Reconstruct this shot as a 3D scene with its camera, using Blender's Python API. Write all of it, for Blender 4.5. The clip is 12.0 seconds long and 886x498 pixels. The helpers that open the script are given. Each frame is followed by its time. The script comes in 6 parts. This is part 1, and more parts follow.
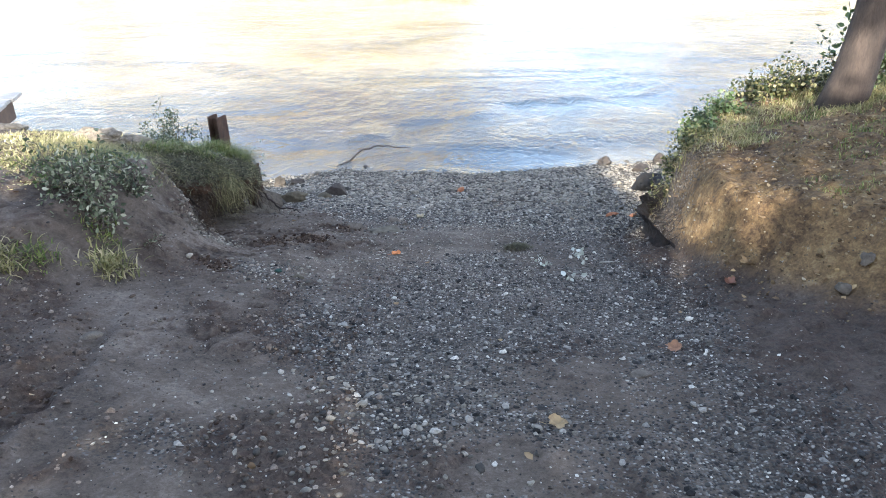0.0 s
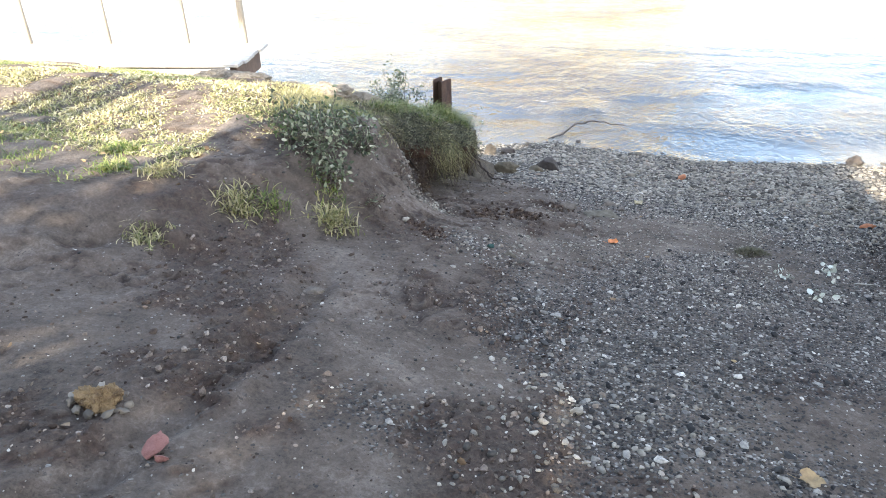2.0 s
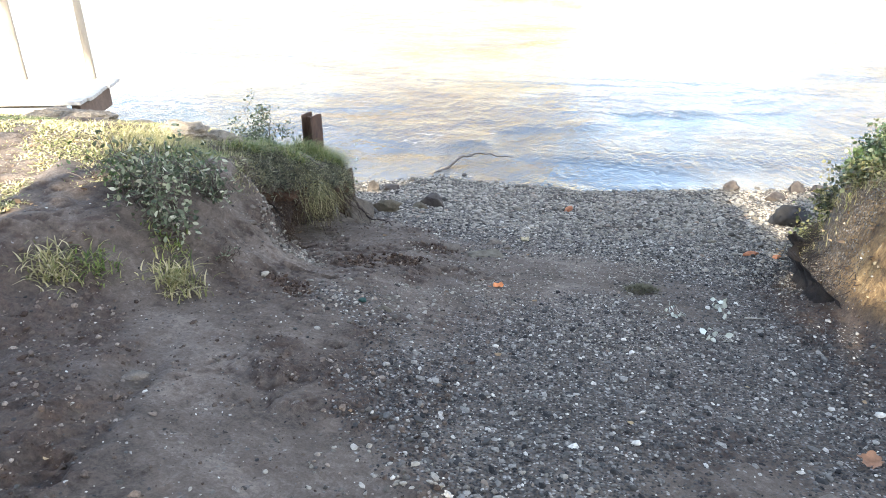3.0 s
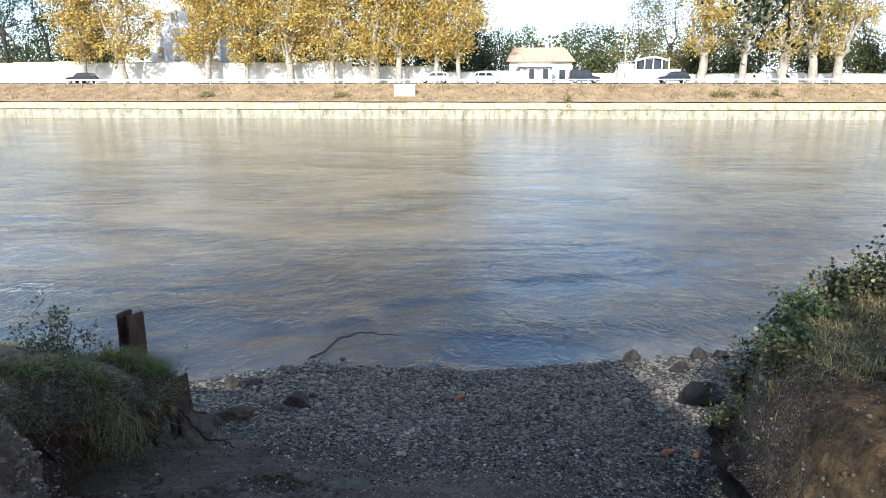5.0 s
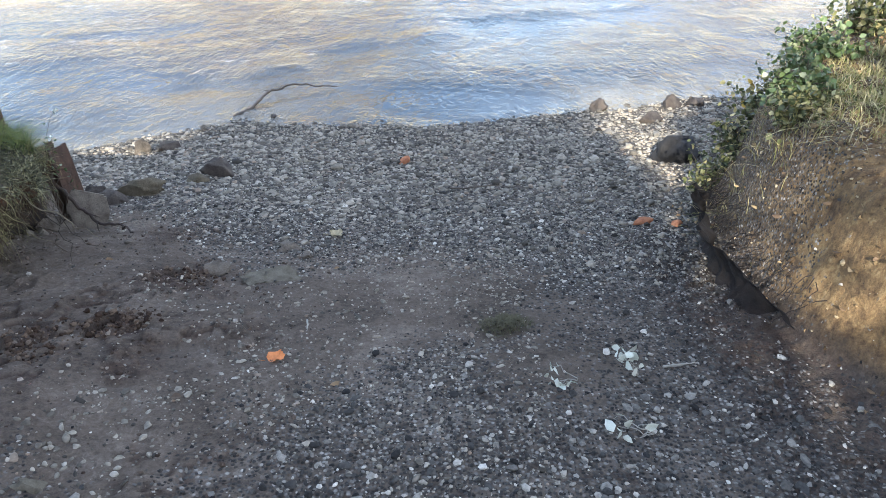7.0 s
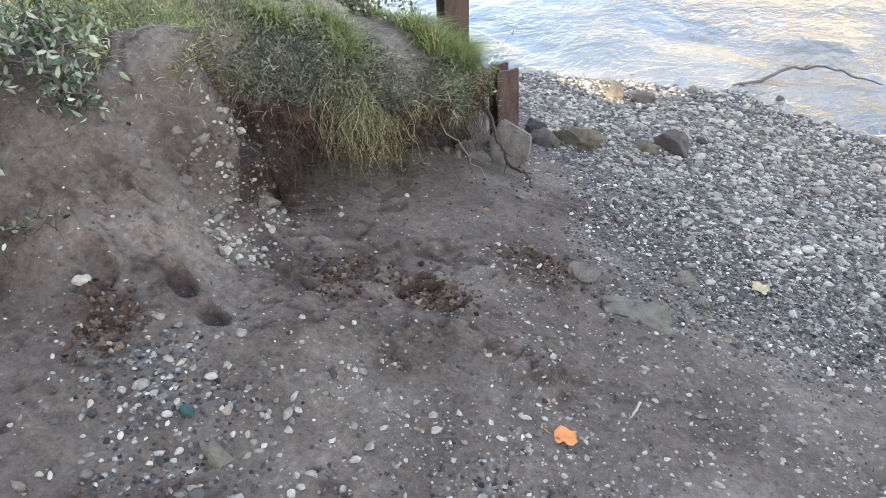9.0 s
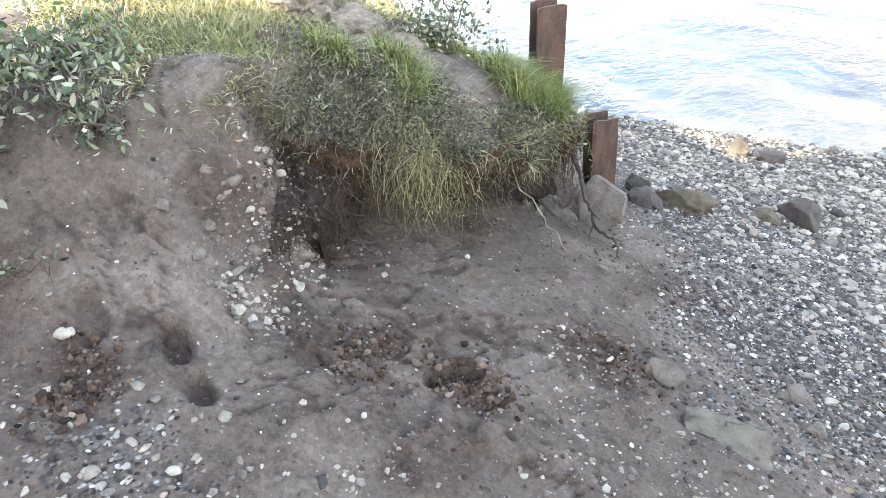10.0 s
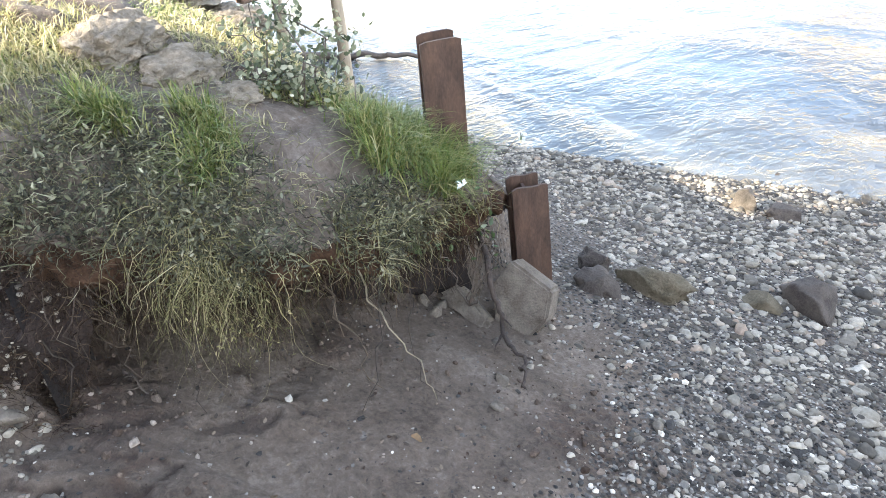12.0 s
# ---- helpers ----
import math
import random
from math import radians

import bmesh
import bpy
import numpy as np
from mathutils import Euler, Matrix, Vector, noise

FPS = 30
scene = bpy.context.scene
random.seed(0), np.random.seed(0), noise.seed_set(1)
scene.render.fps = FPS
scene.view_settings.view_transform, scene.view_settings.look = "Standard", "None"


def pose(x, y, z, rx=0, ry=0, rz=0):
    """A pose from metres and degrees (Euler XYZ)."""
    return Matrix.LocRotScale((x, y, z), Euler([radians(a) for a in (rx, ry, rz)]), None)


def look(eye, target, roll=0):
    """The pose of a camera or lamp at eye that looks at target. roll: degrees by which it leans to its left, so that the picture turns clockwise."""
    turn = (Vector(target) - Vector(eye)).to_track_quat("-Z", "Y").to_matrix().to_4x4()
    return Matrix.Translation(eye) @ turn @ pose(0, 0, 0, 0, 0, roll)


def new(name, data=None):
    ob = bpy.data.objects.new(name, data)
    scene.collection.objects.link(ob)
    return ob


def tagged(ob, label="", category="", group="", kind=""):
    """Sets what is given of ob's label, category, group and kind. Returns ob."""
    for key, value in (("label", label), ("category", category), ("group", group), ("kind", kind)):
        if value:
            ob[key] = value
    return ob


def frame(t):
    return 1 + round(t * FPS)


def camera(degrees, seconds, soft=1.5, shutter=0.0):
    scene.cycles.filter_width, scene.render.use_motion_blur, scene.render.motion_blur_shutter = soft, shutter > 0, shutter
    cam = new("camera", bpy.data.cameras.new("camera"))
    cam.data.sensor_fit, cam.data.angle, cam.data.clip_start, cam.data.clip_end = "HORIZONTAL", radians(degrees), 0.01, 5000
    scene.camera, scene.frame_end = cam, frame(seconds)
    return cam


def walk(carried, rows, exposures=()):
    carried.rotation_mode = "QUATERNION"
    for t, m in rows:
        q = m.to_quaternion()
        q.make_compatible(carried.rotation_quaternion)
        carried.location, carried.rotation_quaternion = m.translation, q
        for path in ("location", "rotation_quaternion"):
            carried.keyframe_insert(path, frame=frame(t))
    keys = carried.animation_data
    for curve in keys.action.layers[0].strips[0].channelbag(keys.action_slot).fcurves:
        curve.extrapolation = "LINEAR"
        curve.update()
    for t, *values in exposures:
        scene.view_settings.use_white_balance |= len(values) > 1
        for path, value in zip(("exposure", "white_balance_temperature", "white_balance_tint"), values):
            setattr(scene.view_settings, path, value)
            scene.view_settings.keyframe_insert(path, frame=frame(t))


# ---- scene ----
cam = camera(64.6, 12.0, soft=0.85)
PATH = [
    (0, (-0.091, 0.199, 1.53), (-0.227, 1.989, 0.648), -0.7),
    (0.2, (-0.124, 0.208, 1.512), (-0.275, 1.999, 0.635), -0.5),
    (0.5, (-0.141, 0.233, 1.506), (-0.361, 1.986, 0.569), -0.3),
    (0.8, (-0.147, 0.24, 1.506), (-0.375, 1.981, 0.548), 0.2),
    (1, (-0.161, 0.255, 1.509), (-0.396, 1.996, 0.553), 0.5),
    (1.2, (-0.171, 0.255, 1.491), (-0.429, 1.986, 0.523), 1.4),
    (1.5, (-0.265, 0.313, 1.49), (-0.776, 1.968, 0.49), 0.6),
    (1.7, (-0.308, 0.356, 1.486), (-0.94, 1.981, 0.506), -0.6),
    (2, (-0.387, 0.457, 1.482), (-1.026, 2.096, 0.531), -1.1),
    (2.2, (-0.443, 0.554, 1.47), (-0.992, 2.212, 0.496), -1.2),
    (2.5, (-0.435, 0.693, 1.448), (-0.896, 2.372, 0.463), -0.5),
    (2.7, (-0.409, 0.829, 1.378), (-0.842, 2.535, 0.427), -0.2),
    (4.3, (-0.161, 2.009, 1.299), (-0.328, 3.89, 0.643), 1.3),
    (4.5, (-0.171, 2.11, 1.298), (-0.351, 3.999, 0.668), 0.9),
    (4.8, (-0.165, 2.26, 1.298), (-0.34, 4.199, 0.842), 0.1),
    (5, (-0.196, 2.335, 1.262), (-0.333, 4.279, 0.812), 0.0),
    (5.5, (-0.226, 2.534, 1.257), (-0.388, 4.481, 0.827), -0.0),
    (5.8, (-0.165, 2.676, 1.215), (-0.359, 4.615, 0.763), -0.1),
    (6, (-0.157, 2.768, 1.171), (-0.375, 4.692, 0.673), 0.0),
    (6.2, (-0.138, 2.865, 1.143), (-0.329, 4.77, 0.566), -0.7),
    (6.5, (-0.169, 3.036, 1.066), (-0.218, 4.91, 0.371), 0.8),
    (6.8, (-0.192, 3.199, 0.947), (-0.128, 4.902, -0.1), 0.7),
    (7, (-0.172, 3.379, 0.939), (-0.168, 5.047, -0.164), 0.4),
    (7.2, (-0.16, 3.494, 0.814), (-0.255, 5.158, -0.293), 0.6),
    (7.5, (-0.149, 3.724, 0.825), (-0.587, 5.252, -0.389), -1.1),
    (7.7, (-0.165, 3.837, 0.799), (-0.716, 5.36, -0.375), -0.0),
    (9.3, (-0.22, 4.651, 0.585), (-1.417, 5.709, -0.618), -1.8),
    (9.5, (-0.273, 4.758, 0.533), (-1.523, 5.781, -0.647), -1.9),
    (9.8, (-0.374, 4.887, 0.521), (-1.679, 5.825, -0.67), -3.0),
    (10, (-0.382, 4.997, 0.499), (-1.739, 5.934, -0.634), -2.4),
    (10.2, (-0.396, 5.106, 0.46), (-1.792, 5.995, -0.661), -2.8),
    (10.5, (-0.442, 5.267, 0.479), (-1.861, 6.125, -0.639), -3.2),
    (10.8, (-0.521, 5.427, 0.37), (-1.878, 6.379, -0.749), -2.4),
    (11, (-0.577, 5.565, 0.331), (-1.853, 6.491, -0.9), -3.9),
    (11.2, (-0.634, 5.692, 0.339), (-1.827, 6.695, -0.915), -3.7),
    (11.5, (-0.678, 5.9, 0.287), (-2.008, 6.863, -0.855), -4.6),
    (11.7, (-0.702, 6.014, 0.248), (-2.092, 6.971, -0.827), -2.7),
    (12, (-0.766, 6.212, 0.211), (-2.23, 7.065, -0.854), -5.2),
]
EXPOSURE = [(0, 2.28, 6000, 10), (2.5, 2.63, 6400, 10), (4.5, 1.55, 5700, 10), (5.2, 0.6, 5500, 10), (6.2, 0.6, 5500, 10), (6.5, 1.0, 5550, 10), (6.8, 1.35, 5700, 10), (7.0, 2.25, 6100, 10), (7.7, 2.75, 6600, 10), (9.3, 3.15, 6600, 10), (10.2, 3.5, 6650, 10), (11.0, 3.2, 6600, 10), (11.5, 3.45, 6600, 10), (12, 3.12, 6600, 10)]
walk(cam, [(t, look(eye, target, roll)) for t, eye, target, roll in PATH], EXPOSURE)

# ---- daylight ----
SUN = Vector((-0.143, -0.855, 0.50)).normalized()
world = bpy.data.worlds.new("world")
scene.world = world
world.use_nodes = True
sky_nodes = world.node_tree.nodes
sky = sky_nodes.new("ShaderNodeTexSky")
sky.sky_type, sky.sun_disc = "NISHITA", False
sky.sun_elevation = math.asin(SUN.z)
sky.sun_rotation = math.atan2(SUN.x, SUN.y)
sky.dust_density = 1.0
# thin bright cloud over most of the sky
links = world.node_tree.links
where = sky_nodes.new("ShaderNodeTexCoord")
veil = sky_nodes.new("ShaderNodeTexNoise")
veil.inputs["Scale"].default_value, veil.inputs["Detail"].default_value = 2.2, 6
links.new(where.outputs["Generated"], veil.inputs["Vector"])
cover = sky_nodes.new("ShaderNodeValToRGB")
cover.color_ramp.elements[0].position, cover.color_ramp.elements[1].position = 0.37, 0.62
cover.color_ramp.elements[0].color = (0.08, 0.08, 0.08, 1)
# the cloud thickens low over the river and towards its far bend
lie = sky_nodes.new("ShaderNodeVectorMath")
lie.operation = "DOT_PRODUCT"
lie.inputs[1].default_value = (0.13, 0.0, -0.34)
links.new(where.outputs["Generated"], lie.inputs[0])
thick = sky_nodes.new("ShaderNodeMath")
links.new(veil.outputs["Fac"], thick.inputs[0])
links.new(lie.outputs["Value"], thick.inputs[1])
links.new(thick.outputs[0], cover.inputs["Fac"])
clouds = sky_nodes.new("ShaderNodeMix")
clouds.data_type = "RGBA"
links.new(cover.outputs["Color"], clouds.inputs[0])
links.new(sky.outputs[0], clouds.inputs[6])
clouds.inputs[7].default_value = (7.3, 7.9, 9.1, 1)
rise = sky_nodes.new("ShaderNodeSeparateXYZ")
links.new(where.outputs["Generated"], rise.inputs[0])
haze = sky_nodes.new("ShaderNodeMapRange")
haze.inputs["From Min"].default_value, haze.inputs["From Max"].default_value = 0.04, 0.32
haze.inputs["To Min"].default_value, haze.inputs["To Max"].default_value = 1.15, 1.0
links.new(rise.outputs[2], haze.inputs["Value"])
glow = sky_nodes.new("ShaderNodeVectorMath")
glow.operation = "SCALE"
links.new(clouds.outputs[2], glow.inputs[0])
links.new(haze.outputs[0], glow.inputs["Scale"])
links.new(glow.outputs[0], sky_nodes["Background"].inputs[0])
sky_nodes["Background"].inputs[1].default_value = 0.14
sun_data = bpy.data.lights.new("sun", "SUN")
sun_data.energy, sun_data.angle, sun_data.color = 5.0, radians(0.53), (1.0, 0.93, 0.80)
sun_lamp = new("sun", sun_data)
sun_lamp.matrix_world = look(SUN * 60, (0, 0, 0))

# ---- materials ----
class Nodes:
    """Short hand for a material's node tree."""

    def __init__(self, name, rough=0.8, metal=0.0, spec=0.5):
        self.mat = bpy.data.materials.new(name)
        self.mat.use_nodes = True
        self.tree = self.mat.node_tree
        self.bsdf = self.tree.nodes["Principled BSDF"]
        self.bsdf.inputs["Roughness"].default_value = rough
        self.bsdf.inputs["Metallic"].default_value = metal
        self.bsdf.inputs["Specular IOR Level"].default_value = spec

    def add(self, kind, **inputs):
        n = self.tree.nodes.new(kind)
        for key, value in inputs.items():
            n.inputs[key.replace("_", " ")].default_value = value
        return n

    def link(self, a, b):
        self.tree.links.new(a, b)

    def coords(self, scale=(1, 1, 1), world=False):
        """Scaled object coordinates, or world coordinates."""
        src = self.add("ShaderNodeNewGeometry").outputs["Position"] if world else self.add("ShaderNodeTexCoord").outputs["Object"]
        m = self.add("ShaderNodeMapping")
        m.inputs["Scale"].default_value = scale
        self.link(src, m.inputs["Vector"])
        return m.outputs["Vector"]

    def noise(self, vec, scale, detail=4, rough=0.55, warp=0.0):
        n = self.add("ShaderNodeTexNoise", Scale=scale, Detail=detail, Roughness=rough, Distortion=warp)
        self.link(vec, n.inputs["Vector"])
        return n.outputs["Fac"]

    def ramp(self, fac, stops, smooth=False):
        r = self.add("ShaderNodeValToRGB")
        if smooth:
            r.color_ramp.interpolation = "EASE"
        while len(r.color_ramp.elements) < len(stops):
            r.color_ramp.elements.new(0.5)
        for e, (p, c) in zip(r.color_ramp.elements, stops):
            e.position = p
            e.color = (*c, 1) if isinstance(c, tuple) else (c, c, c, 1)
        self.link(fac, r.inputs["Fac"])
        return r.outputs["Color"]

    def mix(self, fac, a, b, mode="MIX"):
        m = self.add("ShaderNodeMix")
        m.data_type, m.blend_type = "RGBA", mode
        for i, v in ((0, fac), (6, a), (7, b)):
            if isinstance(v, (int, float)):
                m.inputs[i].default_value = v if i == 0 else (v, v, v, 1)
            elif isinstance(v, tuple):
                m.inputs[i].default_value = (*v, 1)
            else:
                self.link(v, m.inputs[i])
        return m.outputs[2]

    def math(self, op, a, b=0.0):
        m = self.add("ShaderNodeMath")
        m.operation = op
        for i, v in ((0, a), (1, b)):
            if isinstance(v, (int, float)):
                m.inputs[i].default_value = v
            else:
                self.link(v, m.inputs[i])
        return m.outputs[0]

    def bump(self, height, strength=0.5, distance=0.02, after=None):
        b = self.add("ShaderNodeBump", Strength=strength, Distance=distance)
        self.link(height, b.inputs["Height"])
        if after is not None:
            self.link(after, b.inputs["Normal"])
        return b.outputs["Normal"]

    def finish(self, colour=None, normal=None, rough=None):
        for out, key in ((colour, "Base Color"), (normal, "Normal"), (rough, "Roughness")):
            if out is not None:
                if isinstance(out, tuple):
                    self.bsdf.inputs[key].default_value = (*out, 1)
                else:
                    self.link(out, self.bsdf.inputs[key])
        return self.mat


def simple(name, dark, light, scale=6.0, rough=0.8, bump=0.3, metal=0.0, distance=0.02, stretch=(1, 1, 1), spec=0.4, warp=0.0):
    """A surface between two colours, with blotches and fine grain."""
    n = Nodes(name, rough, metal, spec)
    v = n.coords(stretch)
    big, fine = n.noise(v, scale, 5, 0.6, warp), n.noise(v, scale * 9, 4, 0.65)
    both = n.math("ADD", n.math("MULTIPLY", big, 0.65), n.math("MULTIPLY", fine, 0.35))
    col = n.ramp(both, [(0.32, dark), (0.68, light)])
    return n.finish(col, n.bump(both, bump, distance))


def by_object(name, stops, scale=20.0, rough=0.75, island=False, spec=0.4, bump=0.35, distance=0.01, translucent=0.0):
    """Colours that differ from piece to piece, with grain."""
    n = Nodes(name, rough, 0.0, spec)
    if island:
        r = n.add("ShaderNodeNewGeometry").outputs["Random Per Island"]
    else:
        r = n.add("ShaderNodeObjectInfo").outputs["Random"]
    grain = n.noise(n.coords(), scale, 4, 0.6)
    col = n.mix(0.55, n.ramp(r, stops), n.ramp(grain, [(0.3, 0.25), (0.7, 0.85)]), "OVERLAY")
    if translucent:
        n.bsdf.inputs["Transmission Weight"].default_value = 0.0
        n.bsdf.inputs["Subsurface Weight"].default_value = 0.0
        t = n.add("ShaderNodeBsdfTranslucent")
        n.link(col, t.inputs["Color"])
        m = n.add("ShaderNodeMixShader")
        m.inputs[0].default_value = translucent
        n.link(n.bsdf.outputs[0], m.inputs[1])
        n.link(t.outputs[0], m.inputs[2])
        n.link(m.outputs[0], n.tree.nodes["Material Output"].inputs["Surface"])
        return n.finish(col)
    return n.finish(col, n.bump(grain, bump, distance))


def ground_material():
    n = Nodes("mud_and_gravel", 0.9, 0.0, 0.25)
    v = n.coords(world=True)
    xyz = n.add("ShaderNodeSeparateXYZ")
    n.link(v, xyz.inputs[0])
    x, y = xyz.outputs[0], xyz.outputs[1]
    kind = n.add("ShaderNodeAttribute")
    kind.attribute_name = "soil"
    parts = n.add("ShaderNodeSeparateColor")
    n.link(kind.outputs["Color"], parts.inputs[0])
    blotch, mid, grain = n.noise(v, 1.5, 5, 0.65, 0.8), n.noise(v, 9, 7, 0.72, 0.5), n.noise(v, 75, 4, 0.8)
    fine = n.noise(v, 33, 5, 0.75, 0.3)
    tone = n.math("ADD", n.math("ADD", n.math("MULTIPLY", blotch, 0.37), n.math("MULTIPLY", grain, 0.15)), n.math("ADD", n.math("MULTIPLY", mid, 0.20), n.math("MULTIPLY", fine, 0.28)))
    sand = n.ramp(tone, [(0.36, (0.023, 0.016, 0.011)), (0.44, (0.070, 0.052, 0.038)), (0.52, (0.115, 0.088, 0.066)), (0.61, (0.195, 0.154, 0.120))])
    moist = n.ramp(n.math("ADD", n.math("MULTIPLY", fine, 0.5), n.math("MULTIPLY", mid, 0.5)), [(0.38, (0.012, 0.007, 0.005)), (0.6, (0.078, 0.049, 0.034))])
    sand = n.mix(n.math("MULTIPLY", parts.outputs[1], n.ramp(mid, [(0.38, 0.25), (0.56, 0.95)])), sand, moist)
    # footprints, and the shade painted below the crust ledges
    sand = n.mix(n.math("MULTIPLY", parts.outputs[2], n.ramp(fine, [(0.34, 0.55), (0.6, 1.0)])), sand, moist)
    above = n.math("ADD", n.math("ADD", xyz.outputs[2], n.math("MULTIPLY", y, 0.215)), 0.1)
    high = n.ramp(above, [(0.08, 0.0), (0.22, 1.0)])
    earth = n.ramp(n.math("ADD", n.math("MULTIPLY", blotch, 0.3), n.math("ADD", n.math("MULTIPLY", mid, 0.4), n.math("MULTIPLY", fine, 0.3))),
                   [(0.38, (0.022, 0.013, 0.008)), (0.46, (0.090, 0.054, 0.026)), (0.54, (0.185, 0.115, 0.050)), (0.63, (0.32, 0.22, 0.105))])
    sand = n.mix(n.math("MULTIPLY", high, n.ramp(x, [(0.0, 0.0), (1.0, 0.9)])), sand, earth)
    vor = n.add("ShaderNodeTexVoronoi", Scale=62.0)
    n.link(n.mix(0.012, v, n.add("ShaderNodeTexNoise", Scale=40.0).outputs["Color"], "ADD"), vor.inputs["Vector"])
    shade = n.add("ShaderNodeSeparateColor")
    n.link(vor.outputs["Color"], shade.inputs[0])
    grit = n.ramp(shade.outputs[0], [(0.0, (0.016, 0.014, 0.012)), (0.5, (0.055, 0.048, 0.042)), (0.85, (0.14, 0.125, 0.108)), (1.0, (0.36, 0.325, 0.28))])
    # each small stone shows or is buried
    patch = n.math("GREATER_THAN", n.math("ADD", n.math("MULTIPLY", parts.outputs[0], 1.05), n.math("MULTIPLY", n.math("SUBTRACT", mid, 0.5), 0.8)), n.math("ADD", n.math("MULTIPLY", shade.outputs[2], 0.75), 0.18))
    patch = n.math("MULTIPLY", patch, n.ramp(vor.outputs["Distance"], [(0.35, 1.0), (0.6, 0.2)]))
    speck = n.ramp(n.math("MULTIPLY", shade.outputs[1], n.ramp(mid, [(0.42, 0.0), (0.62, 1.0)])), [(0.74, 0.0), (0.82, 0.6)])
    col = n.mix(patch, n.mix(speck, sand, grit), grit)
    # wet rim by the water
    z = xyz.outputs[2]
    wet = n.ramp(n.math("ADD", n.math("MULTIPLY", z, -2.5), -5.6), [(0.2, 0.0), (0.6, 0.6)])
    col = n.mix(wet, col, n.mix(0.65, col, (0.01, 0.01, 0.01)))
    pits = n.math("SUBTRACT", 1.0, vor.outputs["Distance"])
    height = n.math("ADD", n.math("MULTIPLY", mid, 0.30), n.math("ADD", n.math("MULTIPLY", fine, 0.40), n.math("MULTIPLY", grain, 0.09)))
    normal = n.bump(height, 1.0, 0.045)
    normal = n.bump(n.math("MULTIPLY", pits, n.math("ADD", n.math("MULTIPLY", patch, 0.8), 0.1)), 0.6, 0.014, normal)
    return n.finish(col, normal)


def water_material():
    n = Nodes("river_water", 0.05, 0.0, 0.5)
    n.bsdf.inputs["IOR"].default_value = 1.33
    v = n.coords((1.35, 0.70, 1.0), world=True)
    v2 = n.coords((1.5, 0.85, 1.0), world=True)
    v3 = n.coords((0.12, 0.22, 1.0), world=True)
    swell = n.noise(v3, 1.3, 3, 0.5, 1.6)
    eddy = n.noise(v, 0.55, 3, 0.5, 2.2)
    chop = n.noise(v, 1.9, 3, 0.5, 1.8)
    rip = n.noise(v2, 8.0, 3, 0.6, 1.2)
    calm = n.ramp(swell, [(0.36, 0.25), (0.62, 1.0)])
    h = n.math("ADD", n.math("MULTIPLY", chop, 0.50), n.math("MULTIPLY", rip, 0.40))
    h = n.math("ADD", n.math("MULTIPLY", h, calm), n.math("MULTIPLY", eddy, 0.40))
    col = n.ramp(n.noise(v3, 0.7, 4, 0.55, 1.2), [(0.38, (0.036, 0.046, 0.050)), (0.5, (0.075, 0.075, 0.068)), (0.62, (0.16, 0.136, 0.098))])
    # choppier over the shallows than in midstream
    xyz = n.add("ShaderNodeSeparateXYZ")
    n.link(n.add("ShaderNodeNewGeometry").outputs["Position"], xyz.inputs[0])
    riffle = n.ramp(n.math("MULTIPLY", xyz.outputs[1], 0.01), [(0.14, 1.0), (0.28, 0.75), (0.5, 0.58)])
    h = n.math("MULTIPLY", n.math("ADD", h, n.math("MULTIPLY", swell, 0.25)), riffle)
    return n.finish(col, n.bump(h, 1.0, 0.095))


M_GROUND = ground_material()
M_WATER = water_material()
M_PEBBLE = by_object("river_pebble", [(0.0, (0.036, 0.031, 0.025)), (0.28, (0.118, 0.102, 0.080)), (0.65, (0.228, 0.199, 0.155)), (0.88, (0.31, 0.27, 0.21)), (0.93, (0.205, 0.148, 0.105)), (0.97, (0.25, 0.22, 0.175)), (1.0, (0.36, 0.32, 0.26))], 45, 0.85, True, spec=0.2)
M_CLOD = by_object("mud_clod", [(0.0, (0.040, 0.027, 0.020)), (0.55, (0.098, 0.072, 0.054)), (0.9, (0.17, 0.132, 0.102)), (1.0, (0.30, 0.25, 0.20))], 70, 0.95, True, spec=0.1, bump=0.8)
M_MOISTCLOD = by_object("moist_clod", [(0.0, (0.022, 0.013, 0.009)), (0.6, (0.068, 0.045, 0.031)), (1.0, (0.12, 0.085, 0.060))], 70, 0.95, True, spec=0.1, bump=0.8)
M_GRIT = by_object("gravel_grit", [(0.0, (0.014, 0.0125, 0.0115)), (0.40, (0.055, 0.050, 0.044)), (0.70, (0.140, 0.126, 0.107)), (0.90, (0.280, 0.252, 0.208)), (1.0, (0.52, 0.47, 0.39))], 60, 0.85, True, spec=0.2)
M_STONE = by_object("loose_stone", [(0.0, (0.060, 0.051, 0.039)), (0.4, (0.108, 0.090, 0.069)), (0.75, (0.165, 0.139, 0.106)), (1.0, (0.25, 0.214, 0.165))], 3.5, 0.85, spec=0.2)
M_DARKROCK = simple("dark_rock", (0.030, 0.023, 0.019), (0.105, 0.086, 0.070), 11, 0.9, 0.9, distance=0.03, spec=0.2)
M_BLACKROCK = simple("black_rock", (0.007, 0.006, 0.006), (0.022, 0.020, 0.018), 9, 0.85, 0.6)
M_GREYROCK = simple("grey_rock", (0.060, 0.048, 0.036), (0.195, 0.162, 0.126), 14, 0.9, 0.8, spec=0.2)
M_MOSSROCK = simple("mossy_rock", (0.05, 0.040, 0.025), (0.165, 0.135, 0.092), 10, 0.95, 0.9, distance=0.03, spec=0.15)
M_CONCRETE = simple("old_concrete", (0.075, 0.060, 0.045), (0.225, 0.188, 0.150), 13, 0.9, 1.0, distance=0.03, spec=0.2)
